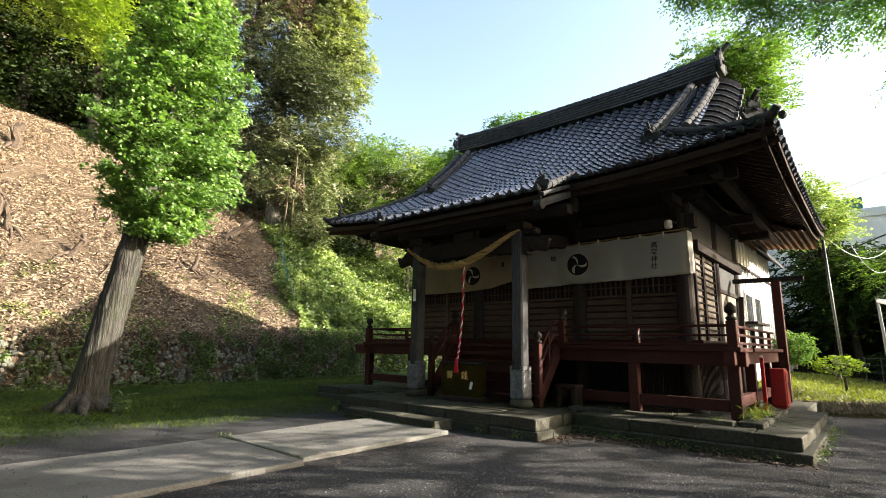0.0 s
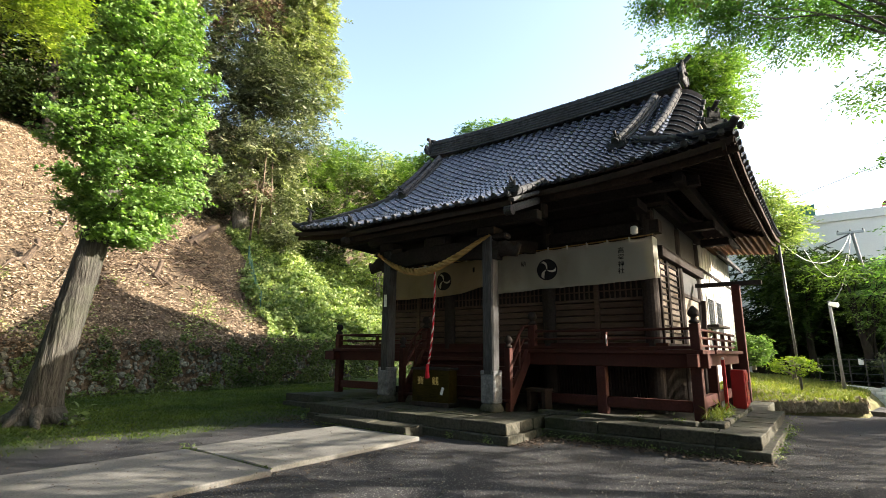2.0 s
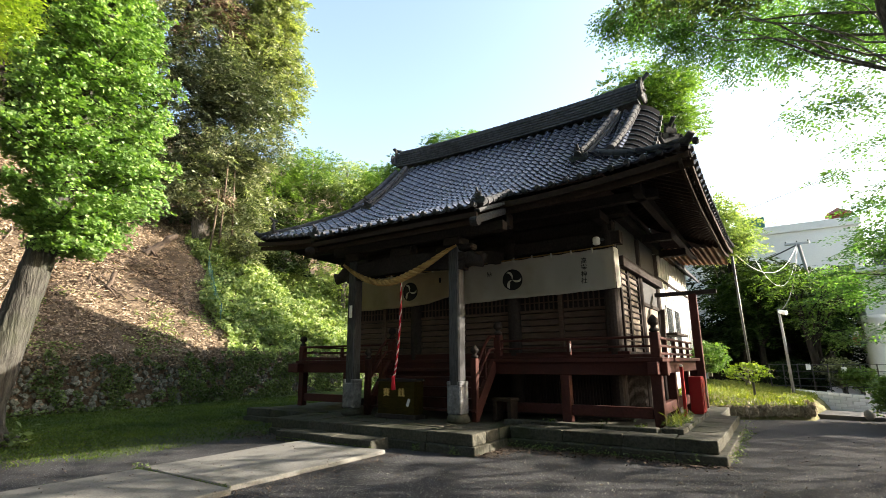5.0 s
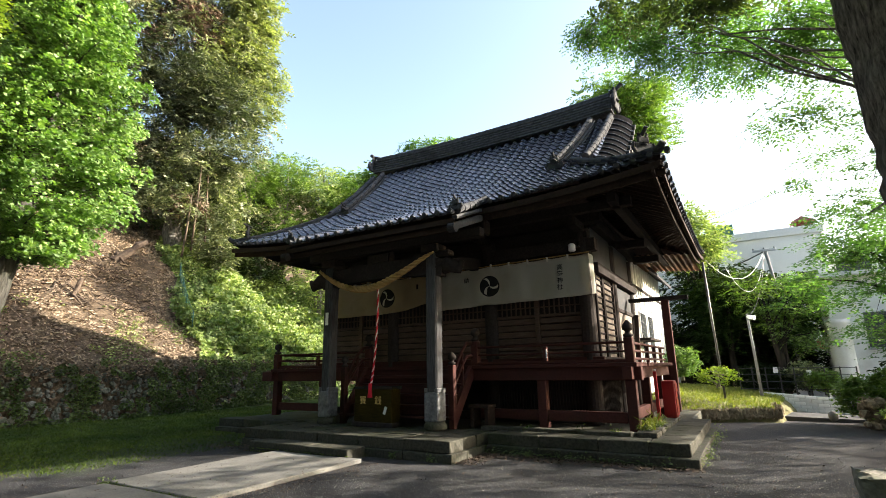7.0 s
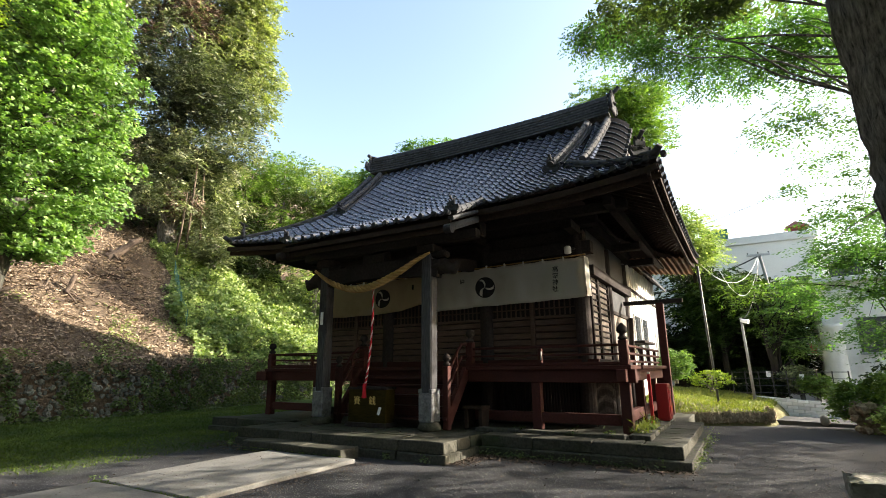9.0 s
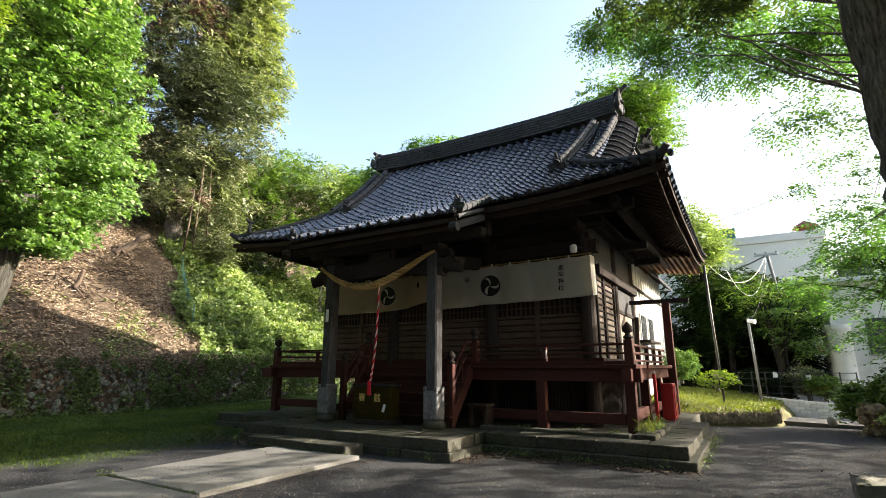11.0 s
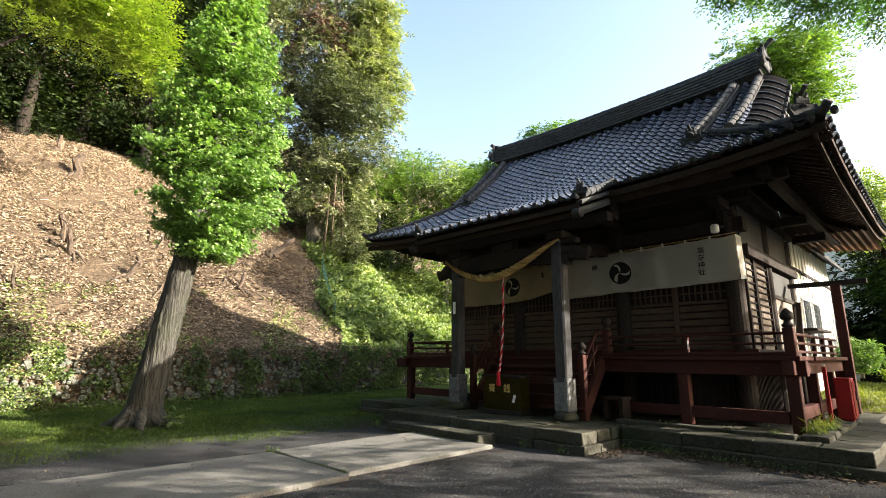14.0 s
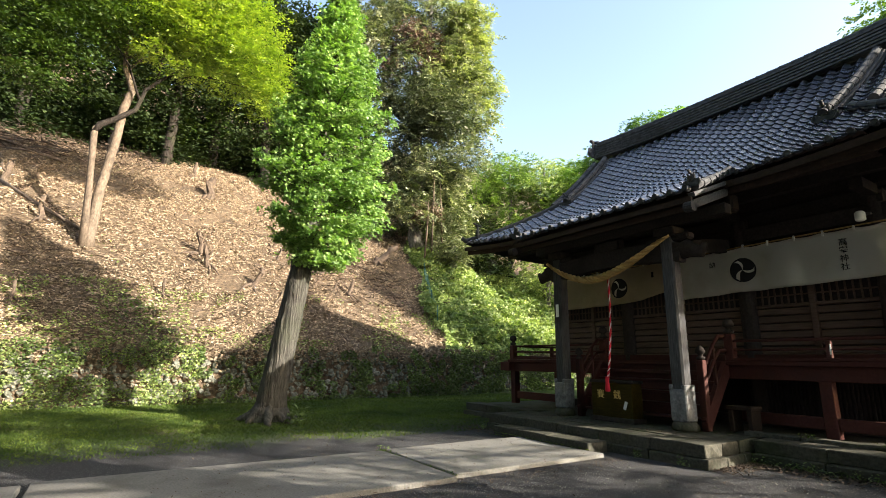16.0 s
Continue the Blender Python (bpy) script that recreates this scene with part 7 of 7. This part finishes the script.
def poles():
    l = thing("street_lamp", (0.15, 20.0, 0.5), "slim grey steel lamp post on the bank", "lamp post")
    part("pole", tube([(0.20, 20.0, 0.3), (0.17, 20.0, 1.8), (0.13, 20.0, 3.05)], [0.047, 0.043, 0.04], 12), M_POLE, l, smooth=True)
    part("lamp_head", tube([(0.13, 20.0, 2.95), (0.34, 19.9, 2.90)], [0.06, 0.08], 10), M_WHITEPAINT, l)
    p = thing("utility_pole", (1.8, 26.0, -0.5), "grey concrete utility pole with a steel crossarm", "utility pole")
    part("pole", tube([(2.05, 25.9, -0.6), (1.6, 25.95, 3.0), (1.25, 25.97, 6.3)], [0.08, 0.07, 0.06], 12), M_POLE, p, smooth=True)
    part("crossarm", box(0.75, 1.65, 25.9, 26.0, 6.25, 6.35, 0.01), M_METAL, p)
    for x in (0.8, 1.2, 1.6):
        part("insulator", lathe([(0.015, 0), (0.03, 0.02), (0.03, 0.06), (0.015, 0.08)], (x, 25.95, 6.35), 8), M_DARKMETAL, p)
    c = thing("overhead_cables", (0, 24, 5), "sagging pale overhead cables", "cable")
    for a, b, sag, r, mat in (((-0.75, 17.0, 4.5), (1.2, 25.95, 6.3), 0.9, 0.010, M_METAL), ((-0.3, 19.0, 4.6), (1.2, 25.95, 6.25), 1.3, 0.010, M_METAL), ((1.2, 25.95, 6.25), (-6, 27, 5.0), 0.5, 0.03, M_DARKMETAL), ((0.2, 20, 3.0), (1.2, 25.95, 6.2), 0.5, 0.012, M_DARKMETAL), ((-9, 40, 9.5), (24, 30, 17), 0.4, 0.02, M_DARKMETAL)):
        A, B = Vector(a), Vector(b)
        part("cable", tube([A.lerp(B, f) - Vector((0, 0, 4 * sag * f * (1 - f))) for f in np.linspace(0, 1, 13)], r, 5), mat, c, smooth=True)


poles()


def low_wall():
    w = thing("boundary_wall", (1.2, 20.5, -0.3), "low white-painted brick wall beside the road", "wall", kind="structure")
    part("core", sweep([(0.1, 21.6, -0.2), (2.1, 21.0, -0.35), (3.1, 20.7, -0.4)], [(-0.08, -0.1), (0.08, -0.1), (0.08, 0.62), (-0.08, 0.62)]), M_WHITEPAINT, w)
    me = mesh_of(box(-0.14, 0.14, -0.05, 0.02, -0.045, 0.045, 0.006), "brick", M_WHITEPAINT)
    for row in range(6):
        for k in range(9):
            f = (k + (0.5 if row % 2 else 0)) / 9.4
            x, y, z = 0.2 + 2.9 * f, 21.6 - 0.9 * f - 0.10, -0.28 - 0.2 * f + row * 0.108
            ob = under(new("brick", me), w)
            ob.matrix_basis = Matrix.Translation((x, y, z + 0.1)) @ Matrix.Rotation(-0.3, 4, "Z")
    f = thing("wire_fence", (1.2, 22, 0.4), "dark wire fence on posts above the low wall", "fence")
    for k in range(9):
        x, y = -0.4 + k * 0.42, 22.2 - k * 0.11
        part("post", tube([(x, y, 0.2), (x, y, 1.25)], 0.02, 6), M_DARKMETAL, f)
    for z in (0.5, 0.75, 1.0, 1.22):
        part("wire", tube([(-0.4, 22.2, z), (2.96, 21.32, z)], 0.012, 5), M_DARKMETAL, f)
    for x, y, z in ((0.75, 21.9, 1.05), (1.7, 21.6, 0.95)):
        part("notice", box(x - 0.07, x + 0.07, y - 0.01, y + 0.01, z, z + 0.2, 0.004), M_WHITEPAINT, f)


low_wall()
road = tagged(part("road", sweep([(0.9, 16.6, -0.02), (1.6, 19.0, -0.12), (2.9, 20.2, -0.25), (6.0, 20.6, -0.4), (14, 20.0, -0.6)], [(-1.0, 0.03), (1.6, 0.03), (1.6, -0.1), (-1.0, -0.1)]), surface("road_asphalt", (0.06, 0.062, 0.066), (0.12, 0.12, 0.125), (0.08, 0.075, 0.07), 40, 1, 0.85, 0.3), None), "grey asphalt lane bending away beside the bank", "road", kind="structure")


M_BLOCK = surface("rough_pale_block", (0.16, 0.15, 0.125), (0.36, 0.345, 0.31), (0.07, 0.085, 0.035), 9, 2.2, 0.9, 1.0, depth=0.03)


def boulders():
    for at, r, lab in (((1.62, 16.4, 0.06), 0.11, "small round white boulder beside the lane"),):
        b = bmesh.new()
        bmesh.ops.create_icosphere(b, subdivisions=3, radius=r)
        for v in b.verts:
            v.co = Vector((v.co.x * 1.0, v.co.y, v.co.z * 1.25)) * (1 + 0.12 * noise.noise(v.co * 5)) + Vector(at)
        tagged(part("boulder", b, M_SLAB, smooth=True), lab, "boulder")
    b = box(0.80, 1.34, 6.55, 7.2, -0.05, 0.30, 0)
    bmesh.ops.subdivide_edges(b, edges=b.edges[:], cuts=4, use_grid_fill=True)
    bmesh.ops.subdivide_edges(b, edges=b.edges[:], cuts=2, use_grid_fill=True)
    for v in b.verts:
        c = v.co.copy()
        v.co += Vector((noise.noise(c * 4), noise.noise(c * 4 + Vector((7, 0, 0))), noise.noise(c * 5 + Vector((0, 9, 0))) * 0.7)) * 0.055 + Vector((noise.noise(c * 17), noise.noise(c * 17 + Vector((3, 0, 0))), noise.noise(c * 17 + Vector((0, 5, 0))))) * 0.022
    tagged(part("stone_block", b, M_BLOCK, smooth=False), "rough pale stone block at the edge of the forecourt", "stone block")


boulders()


def tower_block():
    h = thing("apartment_building", (5, 40, -1), "pale concrete apartment building with a red-roofed stair turret", "building")
    part("wall", box(-12, 4.3, 33.0, 45, -2, 8.3, 0.02), M_CONCRETE, h)
    part("parapet", box(-12.1, 4.4, 32.9, 45.1, 8.3, 8.75, 0.02), M_CONCRETE, h)
    part("wing", box(4.3, 16, 34.5, 46, -2, 7.6, 0.02), M_WHITEWALL, h)
    part("wing", box(3.0, 9.5, 31.0, 34.5, -2, 3.3, 0.02), M_WHITEWALL, h)
    for fl in range(3):
        for k in range(3):
            x = 4.8 + k * 2.6
            w = part("window", box(x, x + 1.5, 34.44, 34.5, 0.6 + fl * 2.5, 2.0 + fl * 2.5, 0), M_GLASSDARK, h)
            part("window_frame", box(x - 0.05, x + 1.55, 34.40, 34.45, 0.5 + fl * 2.5, 0.6 + fl * 2.5, 0.005), M_METAL, w)
    for z in (1.0, 4.6):
        w = part("window", box(2.9, 3.8, 32.93, 33.0, z, z + 1.6, 0), M_GLASSDARK, h)
        part("window_frame", box(2.85, 3.85, 32.9, 32.95, z - 0.08, z, 0.005), M_METAL, w)
    bm = bmesh.new()
    bmesh.ops.create_cone(bm, cap_ends=True, segments=4, radius1=0.8, radius2=0.05, depth=0.4, matrix=Matrix.Translation((3.6, 33.8, 9.3)) @ Matrix.Rotation(math.pi / 4, 4, "Z"))
    part("turret_roof", bm, M_REDROOF, h, "red sheet-metal turret roof")
    part("turret", box(3.2, 4.0, 33.4, 34.2, 8.7, 9.12, 0.01), M_REDROOF, h)
    part("roof_fence", box(-1.2, 0.2, 33.0, 33.05, 8.75, 9.4, 0.01), M_NET, h)
    g = thing("white_house", (3.2, 24, -0.6), "white rendered house with a rounded gate pillar beside the lane", "house")
    part("pillar", lathe([(0.42, 0.0), (0.38, 0.3), (0.36, 3.4), (0.40, 3.5), (0.40, 3.65)], (3.0, 23.75, -0.7), 18), M_WHITEWALL, g, "smooth white pillar", True)
    part("wall", box(2.85, 8.0, 24.3, 27.5, -0.9, 4.6, 0.02), M_WHITEWALL, g)
    for x in (3.9, 5.6):
        w = part("window", box(x, x + 1.1, 24.26, 24.31, 1.9, 3.2, 0), M_GLASSDARK, g)
        part("window_frame", box(x - 0.06, x + 1.16, 24.22, 24.27, 1.82, 1.9, 0.005), M_METAL, w)
    part("eave", box(2.7, 8.2, 24.0, 27.8, 4.6, 4.78, 0.02), M_CONCRETE, g)
    part("letter_box", box(2.30, 2.50, 23.9, 24.05, 1.9, 2.25, 0.02), M_CABINET, g, "bright red box")
    part("bracket", box(2.48, 2.9, 23.94, 24.0, 2.0, 2.05, 0.004), M_METAL, g)
    s = thing("old_house", (-0.5, 27, -0.5), "shaded old house with a porch behind the trees", "house")
    part("wall", box(-3.0, 0.9, 27.5, 31, -0.8, 2.7, 0.01), M_DARKWOOD, s)
    part("roof", sweep([(-1.0, 26.8, 2.7), (-1.0, 31.5, 2.7)], [(-2.4, 0.0), (0, 0.8), (2.4, 0.0), (2.4, -0.1), (0, 0.65), (-2.4, -0.1)]), M_TILEOLD, s)
    for x in (-0.9, 0.3):
        part("porch_post", box(x, x + 0.12, 26.7, 26.82, -0.5, 2.7, 0.01), M_GREYWOOD, s)
    w = part("window", box(0.95, 1.75, 26.6, 26.7, 2.6, 3.8, 0), M_GLASSDARK, s)
    part("window_frame", box(0.9, 1.8, 26.55, 26.6, 2.82, 2.9, 0.004), M_WHITEPAINT, w)


tower_block()


def right_garden():
    for k, (blobs, m, n, leaf) in enumerate((
        ([(3.2, 14.8, 4.0, 0.8, 0.7, 0.4), (3.6, 14.8, 3.0, 0.8, 0.7, 0.4), (2.2, 14.8, 3.9, 0.6, 0.6, 0.25), (3.3, 14.8, 1.9, 0.7, 0.6, 0.35), (2.6, 14.8, 4.2, 0.8, 0.7, 0.35), (2.9, 14.7, 3.3, 0.8, 0.7, 0.4), (1.9, 14.9, 2.9, 0.6, 0.6, 0.3), (2.6, 14.8, 2.2, 0.7, 0.6, 0.35), (1.4, 14.95, 3.4, 0.5, 0.5, 0.25), (3.3, 14.6, 4.9, 0.9, 0.8, 0.4), (2.3, 14.8, 4.9, 0.6, 0.6, 0.25)], L_CANOPY, 520, 0.085),
        ([(0.75, 22.5, 3.7, 0.9, 0.8, 0.5), (1.4, 22.5, 3.0, 0.9, 0.8, 0.5), (0.3, 23.0, 4.4, 0.9, 0.8, 0.5), (1.9, 22.5, 4.3, 0.8, 0.8, 0.4), (1.9, 22.3, 2.2, 0.7, 0.7, 0.5)], L_MID, 170, 0.10),
    )):
        x, y, z = blobs[0][:3]
        bx = 3.6 if k == 0 else 1.1
        tree("garden_maple", "light green maple with spreading layered boughs by the lane", [(bx, y + 0.4, -0.1), (bx - 0.1, y + 0.3, 1.6), (x, y, z)], [0.16, 0.13, 0.04], blobs, n, 34, 0.32, leaf, m, M_BARKFOREST, 820 + k, 16, limb_r=0.4, cflat=0.2, from_frac=0.3, sprig=(7, 0.3), droop=0.15)
    for k, (at, r, m) in enumerate((((2.1, 14.9, 0.65), 0.55, L_MID), ((2.9, 14.6, 0.8), 0.7, L_MID), ((2.6, 13.5, 0.35), 0.4, L_VINE), ((3.4, 16.0, 1.0), 0.9, L_DARK), ((2.1, 21.8, 0.8), 0.5, L_MID), ((0.9, 22.6, 0.7), 0.6, L_DARK), ((0.2, 23.0, 0.9), 0.7, L_DARK), ((1.6, 22.4, 1.0), 0.6, L_OLIVE))):
        shrub("roadside_shrub", at, r, m, 0.09, 150, "dense shrub beside the lane", 840 + k, 0.8)
    rng = np.random.default_rng(95)
    w = thing("garden_wall", (2.8, 14, 0), "dark rough stone retaining edge under the shrubs", "stone wall", kind="structure")
    for k in range(110):
        bm = bmesh.new()
        bmesh.ops.create_icosphere(bm, subdivisions=1, radius=rng.uniform(0.08, 0.15))
        x, y, z = 1.95 + 1.6 * rng.uniform(), 14.5 - 0.4 * rng.uniform(), rng.uniform(0.05, 0.6)
        for v in bm.verts:
            v.co = v.co * (1 + 0.3 * noise.noise(v.co * 7 + Vector((k, 0, 0)))) + Vector((x, y, z))
        part("stone", bm, M_EDGE, w)


right_garden()
